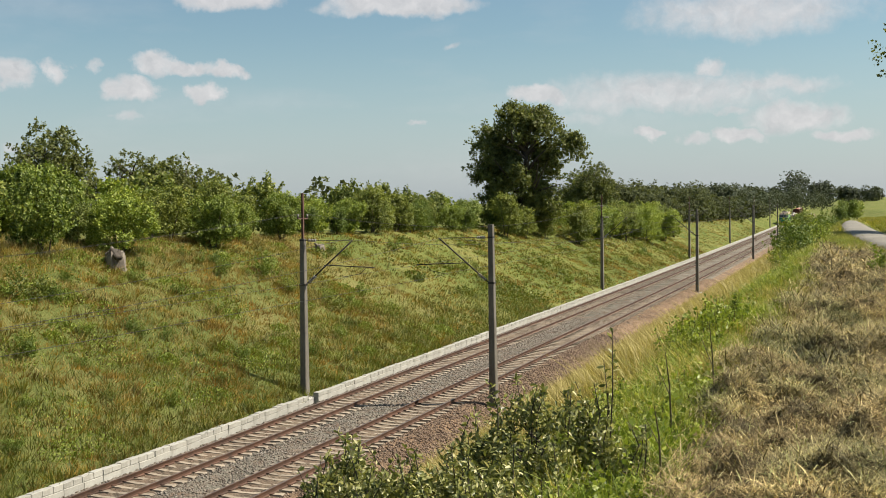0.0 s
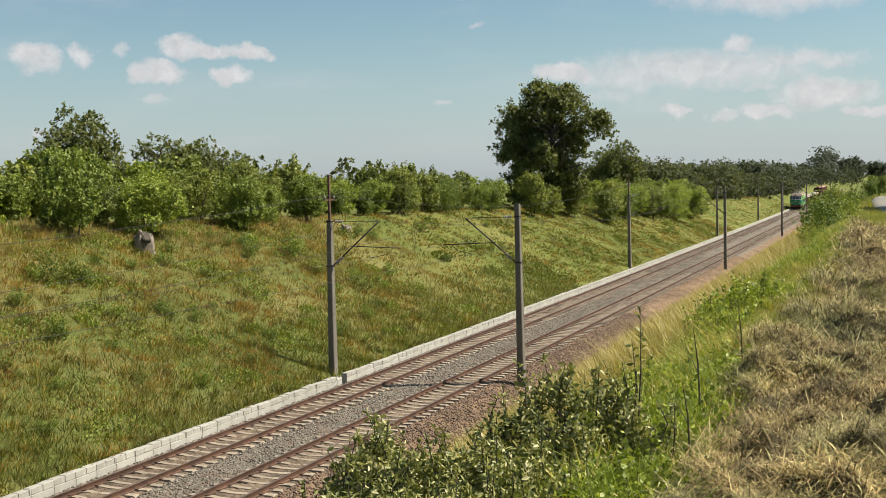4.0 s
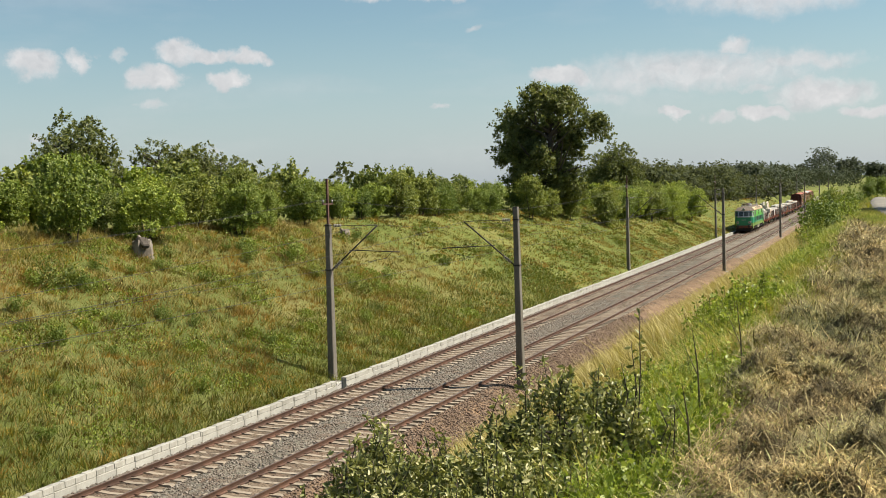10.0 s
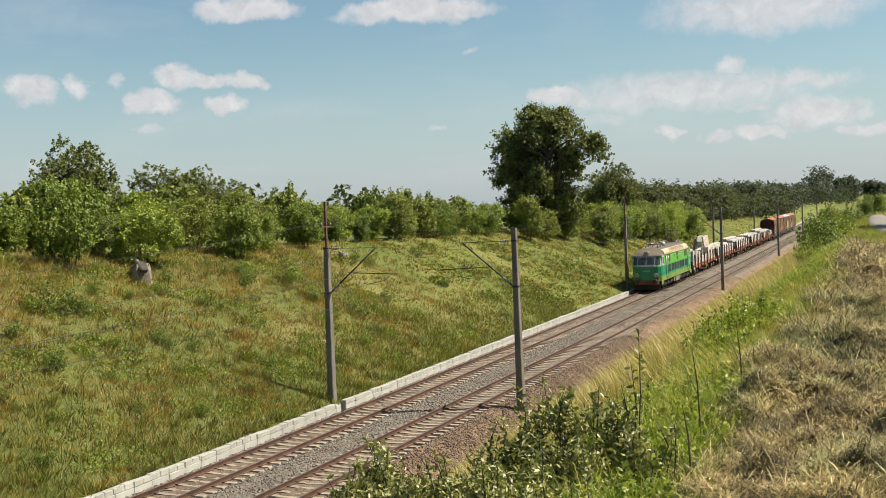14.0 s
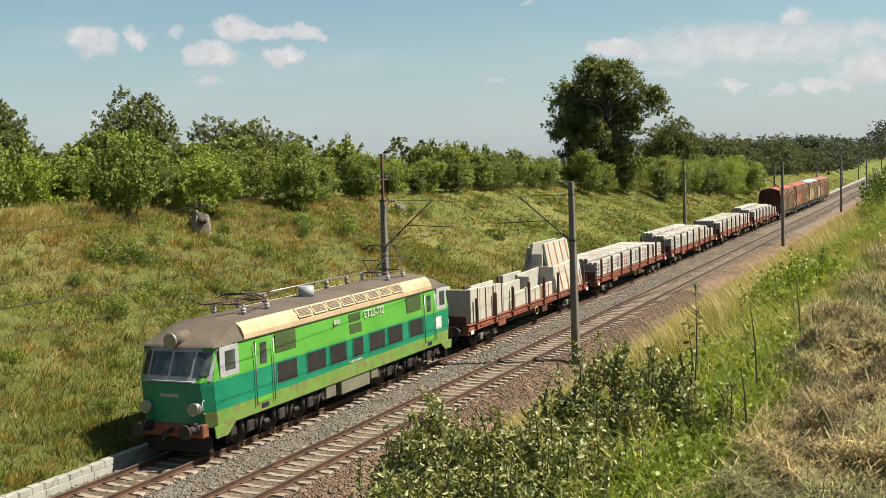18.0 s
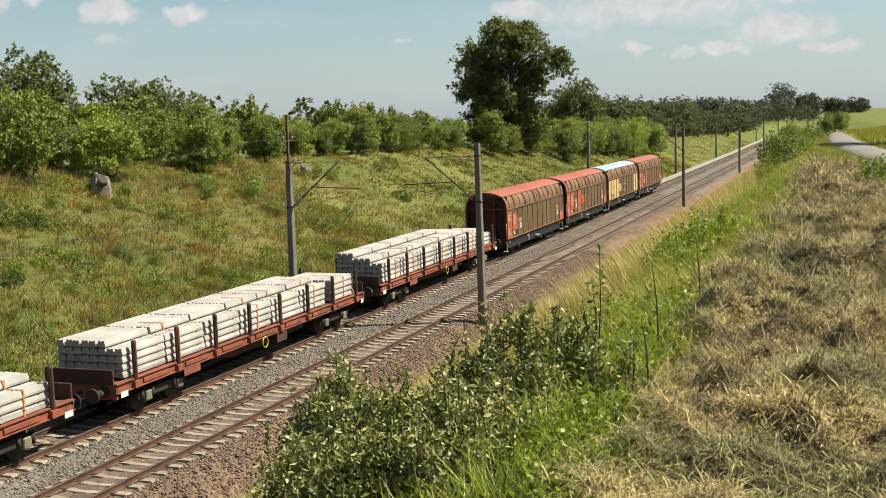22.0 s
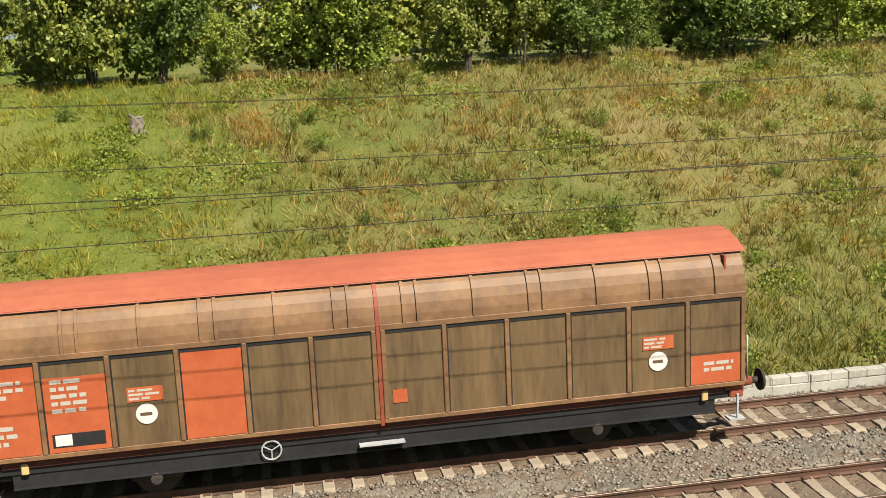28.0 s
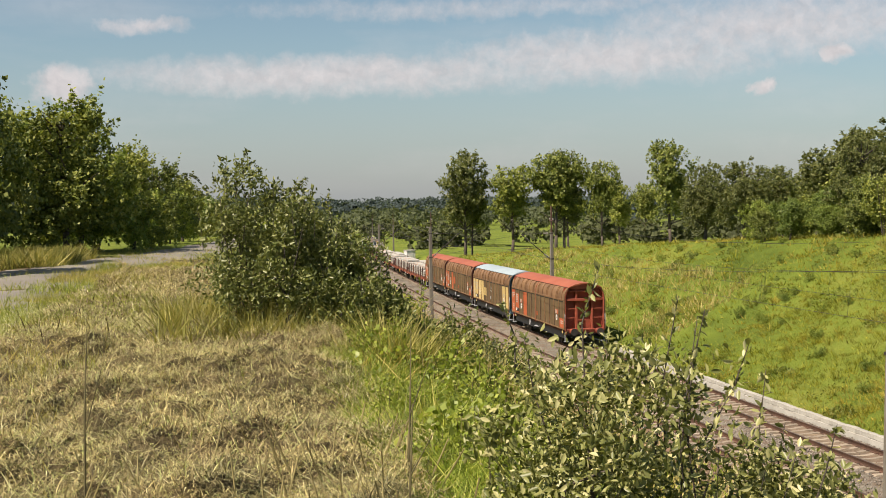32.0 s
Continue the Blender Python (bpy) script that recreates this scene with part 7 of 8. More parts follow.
        v = np.stack([gx, gy, z], -1).reshape(-1, 3)
        i = (np.arange(len(ys) - 1)[:, None] * len(xs) + np.arange(len(xs) - 1)[None]).ravel()
        tagged(link_mesh(name, v, np.stack([i, i + 1, i + len(xs) + 1, i + len(xs)], 1), M["hay_mat"], smooth=True), "dark matted layer of mown grass on the bank", "hay", kind="stuff")
    matted("matted_hay_east", 3.0, 16.0, -3.0, 1.45, 0.07)
    matted("matted_hay_far_east", 14.5, 35.0, -0.9, 1.45, 0.12)
    matted("matted_hay_midway", -3.6, 3.9, -3.2, 1.2, 0.1)
    matted("matted_hay_west", -16.0, -2.8, -3.4, 1.55, 0.08)
    def hay(name, n, x0, x1, y0, y1, length, wide=0.0036, mat="straw", lab2="mown hay drying on the top of the bank", bent=True, keep=0.4):
        feet = patchy(patchy(spread(n, x0, x1, y0, y1), 1.7, keep, 10.0), 5.0, keep, 4.0)
        feet = feet[feet[:, 1] - bend(feet[:, 0]) < hay_edge(feet[:, 0]) + 0.12 * rng.normal(size=len(feet))]
        k = len(feet)
        a = rng.random(k) * 6.28
        d = np.stack([np.cos(a), np.sin(a), rng.normal(size=k) * 0.4], 1) * (length * (0.3 + rng.random((k, 1)) ** 2.5 * 1.6))
        s = np.stack([-np.sin(a), np.cos(a), 0 * a], 1) * wide
        f = feet.copy()
        f[:, 2] += 0.055 + heap(feet[:, 0], feet[:, 1]) + np.abs(rng.normal(size=k)) * 0.03
        bow = np.array([0, 0, 1]) * (length * 0.25 * rng.random((k, 1)))
        mid = f + d * 0.4 + bow
        corners = [f, mid + s * 0.95, f + d, mid - s * 0.95] if bent else [f - s, f + s, f + d + bow]
        tagged(poly_cloud(name, np.stack(corners, 1), M[mat]), lab2, "hay", kind="stuff")
    hay("cut_hay_near", 230000, 3.0, 9, -1.9, 1.35, 0.10, 0.0034, "old_hay", keep=0.6)
    hay("hay_litter_near", 300000, 3.0, 10, -1.9, 1.35, 0.085, 0.0028, "old_hay", bent=False, keep=0.75)
    hay("cut_hay_east", 130000, 8.5, 16, -1.6, 1.3, 0.13, 0.0048, "old_hay", keep=0.6)
    hay("hay_litter_east", 150000, 9.5, 18, -1.6, 1.3, 0.12, 0.0042, "old_hay", bent=False, keep=0.75)
    hay("fresh_hay_east", 22000, 3, 14, -2.2, 1.1, 0.12)
    hay("cut_hay_middle", 90000, 16, 27, -1.2, 1.35, 0.17, 0.0065, "old_hay")
    hay("cut_hay_west", 200000, -14, -3, -3.2, 1.35, 0.11, 0.0036, keep=0.55)
    hay("hay_litter_west", 230000, -15, -3, -3.2, 1.35, 0.095, 0.0032, bent=False, keep=0.7)
    hay("old_hay_west", 90000, -15, -3, -3.0, 1.4, 0.11, 0.0042, "old_hay")
    hay("cut_hay_back", 130000, -34, -14, -3.0, 1.3, 0.17, 0.007)
    hay("fresh_hay_middle", 34000, 13, 32, -2.0, 1.2, 0.16, 0.006)
    hay("cut_hay_far", 26000, 25, 35.5, -0.4, 1.4, 0.22, 0.010, "old_hay")
    hay("wilting_hay_east", 70000, 3, 16, -1.8, 1.4, 0.10, 0.0034, "green_hay", "wilting greenish mown grass on the bank")
    hay("hay_litter_midway", 90000, -3.2, 3.3, -2.6, 0.9, 0.1, 0.0036, bent=False, keep=0.7)
    hay("hay_litter_close", 150000, -6.5, -2.8, -1.8, 1.2, 0.075, 0.0026, "old_hay", bent=False, keep=0.75)
    hay("wilting_hay_west", 190000, -20, -3, -4.0, 1.2, 0.12, 0.004, "green_hay", "wilting greenish mown grass on the bank")
    # low broad-leaved herbs in patches among the grass
    def herbs(name, n, clumps, x0, x1, y0, y1, size, leaf, high, mat, k=1.0):
        c = spread(clumps, x0, x1, y0, y1, k)
        pick = rng.integers(0, clumps, n)
        r = (size * (0.3 + 1.2 * rng.random(clumps) ** 2))[pick]
        a, q = rng.random(n) * 6.28, np.sqrt(rng.random(n))
        x, y = c[pick, 0] + np.cos(a) * q * r * 1.5, c[pick, 1] + np.sin(a) * q * r
        p = place(x, y, 0.03)
        p[:, 2] += high * rng.random(n) * (1.1 - q) * (0.4 + rng.random(clumps)[pick])
        tagged(poly_cloud(name, leaves(rng, p, leaf, leaf * 0.36, 0.4), M[mat]), "low broad-leaved herbs in patches among the grass", "herbs", kind="stuff")
    herbs("bank_herbs", 60000, 150, -5, 70, 24.6, 40, 1.3, 0.10, 0.35, "weed_leaf")
    herbs("bank_herbs_east", 26000, 110, 70, 190, 24.8, 38, 2.2, 0.18, 0.4, "herb_leaf")
    herbs("bank_herbs_west", 24000, 80, -85, -5, 24.6, 40, 1.6, 0.11, 0.3, "herb_leaf")
    herbs("slope_herbs", 15000, 120, 5, 26, 1.1, 2.4, 0.35, 0.05, 0.2, "nettle", 0.8)
    herbs("brow_herbs", 6000, 46, 6.6, 14, 1.2, 2.1, 0.26, 0.04, 0.2, "nettle")
    herbs("brow_docks", 3000, 24, 4.2, 6.3, 1.05, 1.6, 0.22, 0.036, 0.26, "nettle")
    herbs("slope_herbs_west", 30000, 140, -20, -3, 1.5, 6, 0.5, 0.06, 0.4, "nettle", 1.5)


def nettle_kind(seed):
    """A clump of upright herbs: thin stems, pairs of pointed leaves all the way up."""
    rng = np.random.default_rng(seed)
    t = thing("tall_weed", "bright green leafy weed on the near slope", "weed", "weeds on the near slope")
    bm, pts = bmesh.new(), []
    for i in range(20):
        a, q = rng.random() * 6.28, 0.36 * math.sqrt(rng.random())
        h = 0.3 + 0.32 * rng.random()
        f = np.array([math.cos(a) * q, math.sin(a) * q, -0.04])
        e = f + np.array([rng.normal() * 0.06, rng.normal() * 0.06, h])
        rod(bm, f, e, 0.006, 0.003, sides=4)
        u = 0.2 + 0.8 * rng.random(60) ** 0.8
        pts.append(f + (e - f) * u[:, None] + rng.normal(size=(60, 3)) * 0.03)
    poly_cloud("leaves", leaves(rng, np.concatenate(pts), 0.054, 0.013, 0.1), M["nettle"], t)
    tagged(part("stem", bm, M["stem"], t), kind="stuff")
    return t


def weeds():
    """Shrubs and tall herbs that stand about on both banks."""
    rng = random.Random(29)
    kinds = [bush_kind(200 + i, M["weed_leaf"] if i else M["hedge_leaf"], 0.95, 1.0, 1500, 0.085, 0, name="shrub", label="small leafy shrub in the grass of the bank", category="shrub",
                       group="shrubs on the banks", lumps=8, reach=0.34) for i in range(4)]
    spots = []
    far_bank = ((40.0, 34.8, 1.05), (41.3, 34.5, 0.7), (38.9, 35.2, 0.6), (40.1, 31.6, 0.54), (42.8, 31.4, 0.49), (44.9, 31.0, 0.36), (35.3, 31.0, 0.75), (36.2, 31.5, 0.5), (55.9, 34.5, 0.69), (59.9, 34.1, 1.0), (61.5, 34.4, 0.7),
                    (61.1, 30.1, 0.9), (67.0, 30.8, 0.78), (64.0, 30.4, 0.5), (31.6, 30.1, 0.46), (36.3, 27.6, 0.36), (43.1, 26.9, 0.41), (82.9, 35.3, 0.71), (59.4, 32.3, 0.7), (52.3, 26.9, 0.62), (44.0, 35.5, 0.6), (35.9, 33.3, 0.58), (52.7, 26.1, 0.5),
                    )
    elsewhere = ((-12.2, 32.0, 1.18), (-16.0, 34.6, 0.91), (-16.6, 33.8, 0.6), (-11.9, 35.2, 0.59), (-8.1, 30.6, 0.76), (-20.2, 36.5, 0.55), (-6.4, 29.0, 0.48), (-11.0, 30.3, 0.52), (-12.5, 29.7, 0.35), (-28.6, 37.9, 1.0),
                    (46.5, 2.6, 0.9), (49.0, 2.8, 1.0), (52.5, 3.0, 0.95), (57.0, 3.2, 1.1), (62.0, 3.5, 1.2), (70.0, 3.7, 1.5), (88.0, 4.4, 1.8), (42.5, 2.2, 0.9), (43.5, 2.8, 1.0), (39.0, 2.4, 0.7), (24.3, -0.45, 0.62), (25.2, -0.6, 0.55), (92.0, 2.9, 1.1), (98.0, 3.2, 1.3))
    spots += far_bank + elsewhere
    for _ in range(210):
        x = rng.uniform(-95, 62)
        spots.append((x, 25.5 + rng.random() ** 0.8 * 13 + bend_f(x), rng.uniform(0.22, 0.55)))
    for _ in range(30):
        x = rng.uniform(62, 170)
        spots.append((x, 26 + rng.random() * 12 + bend_f(x), rng.uniform(0.3, 0.7)))
    set_down(kinds, rng, spots, True)
    kinds = [nettle_kind(220 + i) for i in range(4)]
    spots = []
    for _ in range(14):
        x = rng.uniform(8, 26)
        spots.append((x, 1.15 + 1.0 * rng.random(), rng.uniform(0.35, 0.7)))
    for _ in range(22):
        x = rng.uniform(6.8, 13)
        spots.append((x, 1.15 + 0.05 * (x - 7) + rng.random() * 0.9, rng.uniform(0.3, 0.65)))
    spots += [(13.6, 1.75, 1.0), (14.2, 1.6, 0.95), (13.0, 1.9, 0.9), (5.6, 1.35, 0.45), (5.9, 1.2, 0.5), (9.3, 1.35, 0.7)]
    spots += [(rng.uniform(-13, -5.6), 1.45 + rng.random() ** 1.5 * 2.0, rng.uniform(0.5, 0.9)) for _ in range(26)]
    spots += [(rng.uniform(-22, -8), 2.2 + rng.random() ** 1.5 * 6, rng.uniform(0.8, 1.4)) for _ in range(30)]
    spots += [(50, 2.2, 1.8), (53, 2.6, 1.7), (47, 2.4, 1.4), (60, 3.0, 1.5), (36, 2.4, 1.1), (41, 2.7, 1.0), (55, 2.0, 1.8), (66, 2.6, 1.8)]
    spots += [(rng.uniform(-75, -22), rng.uniform(1.5, 6), rng.uniform(1.5, 2.6)) for _ in range(24)]
    set_down(kinds, rng, spots, True)


def round_leaves(rng, centres, length, width):
    """Broad leaves with six corners, as near bushes show them."""
    n = len(centres)
    d = unit(rng.normal(size=(n, 3)) + [0, 0, 0.5])
    s = unit(np.cross(d, rng.normal(size=(n, 3)) + [0, 0, 0.6]))
    k = 0.6 + 0.7 * rng.random((n, 1))
    up = np.cross(s, d)
    a = centres
    pts = [a, a + d * length * 0.3 * k + s * width * 0.85 * k + up * length * 0.1 * k, a + d * length * 0.65 * k + s * width * 0.9 * k + up * length * 0.13 * k, a + d * length * k + up * length * 0.04,
           a + d * length * 0.65 * k - s * width * 0.9 * k + up * length * 0.13 * k, a + d * length * 0.3 * k - s * width * 0.85 * k + up * length * 0.1 * k]
    return np.stack(pts, 1)


def leaf_mesh(name, v, mat, parent):
    """Six-cornered leaves folded along the midrib: v of shape (count, 6, 3)."""
    n = len(v)
    me = bpy.data.meshes.new(name)
    me.vertices.add(n * 6)
    me.vertices.foreach_set("co", np.asarray(v, np.float32).ravel())
    f = (np.array([0, 1, 2, 3, 0, 3, 4, 5])[None] + (np.arange(n) * 6)[:, None]).ravel()
    me.loops.add(n * 8)
    me.loops.foreach_set("vertex_index", f.astype(np.int32))
    me.polygons.add(n * 2)
    me.polygons.foreach_set("loop_start", np.arange(0, n * 8, 4, dtype=np.int32))
    me.update(calc_edges=True)
    me.materials.append(mat)
    ob = new(name, me)
    ob.parent = parent
    return ob


def sallow(seed, name, blobs, shoots, count, leaf, label, mat="sallow_leaf"):
    """A near sallow bush: blobs of (x, y, z, radius, height) in the world, long leafy shoots."""
    rng = np.random.default_rng(seed)
    x0, y0 = blobs[0][0], blobs[0][1]
    base = np.array([x0, y0, float(land(x0, y0))])
    t = thing(name, label, "bush", m=pose(*base))
    total = sum(b[3] ** 2 for b in blobs)
    pts, bm = [], bmesh.new()
    for x, y, z, r, h in blobs:
        n = int(count * r * r / total)
        c = np.array([x, y, z]) - base
        pts.append(crown(rng, c, (r * 1.15, r * 1.15, h * 1.15), n, 34, 0.3, low=-0.7))
        for i in range(6):
            e = Vector(c + unit(rng.normal(size=3)) * np.array([r, r, h]) * 0.8)
            f = Vector((c[0] + rng.normal() * 0.15, c[1] + rng.normal() * 0.15, float(land(x, y)) - base[2] - 0.1))
            m = f.lerp(e, 0.55) + Vector(rng.normal(size=3)) * 0.08
            rod(bm, f, m, 0.016, 0.011, sides=5)
            rod(bm, m, e, 0.011, 0.004, sides=5)
    wild = [(x + rng.normal() * r * 0.5, y + rng.normal() * r * 0.5, z + h * 0.3, rng.normal() * 0.06, rng.normal() * 0.06, rng.uniform(0.5, 1.0) * h + 0.15) for x, y, z, r, h in blobs for _ in range(5)]
    for x, y, z, dx, dy, dz in list(shoots) + wild:
        a = Vector(np.array([x, y, z]) - base)
        b = a + Vector((dx, dy, dz))
        m = a.lerp(b, 0.5) + Vector((rng.normal() * 0.04, rng.normal() * 0.04, 0.02))
        rod(bm, a, m, 0.005, 0.004, sides=5)
        rod(bm, m, b, 0.004, 0.002, sides=5)
        u = rng.random(36)[:, None]
        pts.append(np.where(u < 0.5, np.array(a) + (np.array(m) - np.array(a)) * u * 2, np.array(m) + (np.array(b) - np.array(m)) * (u * 2 - 1)))
    leaf_mesh("crown", round_leaves(rng, np.concatenate(pts), leaf, leaf * 0.22), M[mat], t)
    tagged(part("branchwork", bm, M["bark"], t), kind="stuff")
    return t


def near_bushes():
    sallow(1, "sallow_bush", [(6.93, 2.01, 7.19, 0.30, 0.28), (6.92, 2.26, 7.01, 0.26, 0.25), (6.79, 1.75, 7.20, 0.28, 0.27), (6.71, 1.54, 7.07, 0.24, 0.23), (6.73, 2.37, 6.86, 0.24, 0.23), (6.58, 1.91, 6.94, 0.32, 0.30), (6.44, 1.58, 6.90, 0.30, 0.28), (6.26, 2.07, 6.77, 0.34, 0.32), (6.03, 1.66, 6.72, 0.36, 0.34), (6.14, 2.31, 6.69, 0.30, 0.28), (5.62, 1.77, 6.59, 0.36, 0.34), (5.99, 1.37, 6.70, 0.28, 0.27)],
           [(6.77, 1.48, 7.27, 0.02, -0.02, 0.76), (6.74, 1.59, 7.24, 0.02, -0.02, 0.46), (6.84, 1.55, 7.18, 0.02, -0.02, 0.65), (6.88, 1.95, 7.37, 0.02, -0.02, 0.26), (6.91, 2.15, 7.28, 0.02, -0.02, 0.28), (6.83, 1.77, 7.39, 0.02, -0.02, 0.25), (6.84, 2.25, 7.10, 0.02, -0.02, 0.31), (6.74, 2.41, 6.93, 0.02, -0.02, 0.39), (6.48, 2.40, 6.79, 0.02, -0.02, 0.40), (6.66, 1.37, 7.16, 0.02, -0.02, 0.35), (6.84, 1.67, 7.32, 0.02, -0.02, 0.26), (6.86, 2.02, 7.33, 0.02, -0.02, 0.22)],
           21000, 0.043, "leafy grey-green sallow bush on the edge of the bank")
    sallow(4, "sallow_bush", [(6.47, 3.04, 6.92, 0.24, 0.24), (6.27, 3.13, 6.79, 0.26, 0.26), (6.51, 2.85, 6.76, 0.22, 0.22), (6.03, 2.85, 6.67, 0.32, 0.32), (5.81, 3.01, 6.62, 0.30, 0.30)],
           [(6.48, 3.08, 6.99, 0.02, 0.02, 0.28), (6.52, 2.94, 6.92, 0.02, 0.02, 0.26), (6.29, 3.16, 6.89, 0.02, 0.02, 0.26), (6.48, 3.05, 6.96, 0.02, 0.02, 0.24)],
           7000, 0.043, "small leafy sallow bush low on the slope")
    sallow(5, "sallow_bush", [(5.91, 1.98, 6.96, 0.27, 0.27), (6.24, 3.02, 6.86, 0.27, 0.27), (6.08, 2.61, 6.86, 0.28, 0.28), (6.10, 2.32, 6.91, 0.28, 0.28), (5.50, 2.07, 6.85, 0.30, 0.30), (5.53, 1.70, 6.87, 0.28, 0.28), (5.46, 2.39, 6.77, 0.30, 0.30), (5.62, 2.77, 6.72, 0.30, 0.30), (5.90, 1.53, 6.86, 0.24, 0.24)],
           [(6.30, 2.96, 6.99, 0.03, 0.00, 0.36), (6.16, 2.52, 6.99, 0.03, 0.00, 0.24), (6.18, 2.24, 7.07, 0.03, 0.00, 0.20), (6.21, 3.08, 6.86, 0.03, 0.00, 0.32)],
           17000, 0.043, "low spreading grey-green sallow bush on the slope")
    sallow(2, "sallow_bush", [(-5.45, 1.75, 7.3, 0.48, 0.72), (-5.2, 2.15, 7.0, 0.65, 0.9), (-4.8, 2.65, 6.6, 0.62, 0.82), (-5.7, 1.8, 6.85, 0.42, 0.6), (-5.4, 2.9, 6.3, 0.6, 0.7)],
           [(-5.3, 1.75, 7.9, -0.05, 0.1, 0.6), (-5.1, 2.2, 7.8, 0.1, 0.05, 0.5), (-5.7, 1.5, 7.9, -0.1, -0.05, 0.4), (-4.7, 2.6, 7.3, 0.1, 0.1, 0.5), (-4.9, 2.2, 7.7, 0.05, 0.2, 0.45)],
           26000, 0.049, "leafy grey-green sallow bush on the edge of the bank")
    sallow(3, "bramble_thicket", [(-15.5, 0.35, 8.75, 0.42, 0.62), (-15.5, 0.85, 8.45, 0.5, 0.5), (-15.4, 0.15, 8.05, 0.5, 0.7), (-15.4, 1.35, 7.8, 0.6, 0.6), (-15.3, 1.9, 7.4, 0.5, 0.6), (-14.8, 1.0, 8.15, 0.5, 0.6), (-14.9, 1.65, 7.85, 0.48, 0.5), (-14.6, 1.5, 7.3, 0.5, 0.5), (-14.6, 2.0, 7.2, 0.45, 0.45), (-15.6, 0.7, 7.7, 0.8, 0.75), (-15.2, 2.2, 7.05, 0.45, 0.45), (-15.0, 1.2, 7.2, 0.7, 0.55), (-16.4, 1.0, 7.9, 0.8, 0.8), (-14.6, 2.7, 6.7, 0.5, 0.5), (-14.2, 3.3, 6.3, 0.5, 0.5), (-15.4, 3.2, 6.5, 0.6, 0.6), (-15.6, 4.0, 6.0, 0.7, 0.6)],
           [(-15.5, 0.35, 9.2, 0.0, 0.05, 0.4), (-15.4, 0.8, 8.9, 0.1, 0.4, 0.3), (-15.4, 1.5, 8.3, 0.1, 0.4, 0.2)], 44000, 0.066, "tall dark leafy shrub thicket beside the lane", "thicket_leaf")


def stump(x, y, h, r, seed, label):
    rng = np.random.default_rng(seed)
    bm = bmesh.new()
    rings = []
    for k in range(5):
        z = h * k / 4
        rings.append([bm.verts.new((math.cos(a) * r * (1.25 - 0.3 * k / 4) * (1 + 0.22 * math.sin(3 * a + seed)) + rng.normal() * 0.02, math.sin(a) * r * (1.2 - 0.3 * k / 4) + rng.normal() * 0.02,
                                    z - 0.25 * (k == 0) + (abs(rng.normal()) * -0.28 * h if k == 4 else 0))) for a in np.arange(0, 6.28, 0.45)])
    n = len(rings[0])
    for a, b in zip(rings[:-1], rings[1:]):
        for i in range(n):
            bm.faces.new((a[i], a[(i + 1) % n], b[(i + 1) % n], b[i]))
    bm.faces.new(rings[-1])
    rod(bm, (r * 0.5, 0, h * 0.7), (r * 1.6, 0.1, h * 1.02), r * 0.3, r * 0.2, sides=6)
    ob = tagged(part("tree_stump", bm, M["stump"]), label, "tree stump", "stumps on the far bank")
    if seed == 1:
        log = boxes((-0.75, 0.25, -0.22, 0.2, -0.1, 0.16), (-0.1, 0.35, -0.3, 0.25, -0.12, 0.06), bevel=0.07)
        part("broken_trunk", log, M["bark"], ob, "dark broken trunk lying on the stump", at=pose(-0.1, 0, h * 0.78, 6, -24, 12))
    ob.matrix_basis = pose(x, y, float(land(x, y)), 0, 0, seed * 40)


def relay_hut(x, y):
    """A small white equipment hut beside the far track."""
    hut = thing("relay_hut", "small white equipment hut with a flat grey lid beside the track", "hut", m=pose(x, y, float(land(x, y)) - 0.1, 0, 0, 9))
    part("body", boxes((-0.8, 0.8, -0.8, 0.8, 0, 2.5), bevel=0.05), M["hut_white"], hut)
    part("roof", boxes((-0.9, 0.9, -0.9, 0.9, 2.5, 2.62), bevel=0.03), M["white_concrete"], hut, "flat grey roof slab")
    door = part("door", boxes((0.795, 0.83, -0.42, 0.42, 0.25, 2.2), bevel=0.01), M["hut_white"], hut)
    part("handle", boxes((0.83, 0.87, 0.26, 0.3, 1.1, 1.28), bevel=0.008), M["rail_side"], door, "dark metal handle")
    part("base", boxes((-0.86, 0.86, -0.86, 0.86, -0.5, 0.14), bevel=0.02), M["white_concrete"], hut, "grey concrete base")


def stalks():
    """Dead brown stalks standing in the mown verge."""
    rng = random.Random(41)
    for _ in range(84):
        x, y = rng.uniform(-7.4, -4.6), rng.uniform(-1.0, 1.25)
        bm = rods(((0, 0, -0.05), (rng.uniform(-0.22, 0.22), rng.uniform(-0.22, 0.22), rng.uniform(0.15, 0.5)), 0.0085, 0.004), sides=5)
        ob = tagged(part("dead_stalk", bm, M["straw"]), "dry brown stalk standing in the mown verge", "stalk", "dead stalks of the verge")
        ob.matrix_basis = pose(x, y, float(land(x, y)))
    for x, y, h in ((-6.3, -0.75, 1.15), (-6.5, 1.05, 1.0), (9.2, 1.15, 0.75), (-5.6, 0.9, 0.7), (7.7, 1.25, 0.62), (6.7, 1.15, 0.5)):
        bm = rods(((0, 0, -0.05), (0.03, 0.02, h * 0.6), 0.008, 0.006), ((0.03, 0.02, h * 0.6), (-0.02, 0.04, h), 0.006, 0.002), ((0.03, 0.02, h * 0.5), (0.1, 0.12, h * 0.8), 0.004, 0.002), sides=5)
        ob = tagged(part("dead_stalk", bm, M["stem"]), "tall dead brown stalk at the edge of the bank", "stalk", "dead stalks of the verge")
        ob.matrix_basis = pose(x, y, float(land(x, y)))


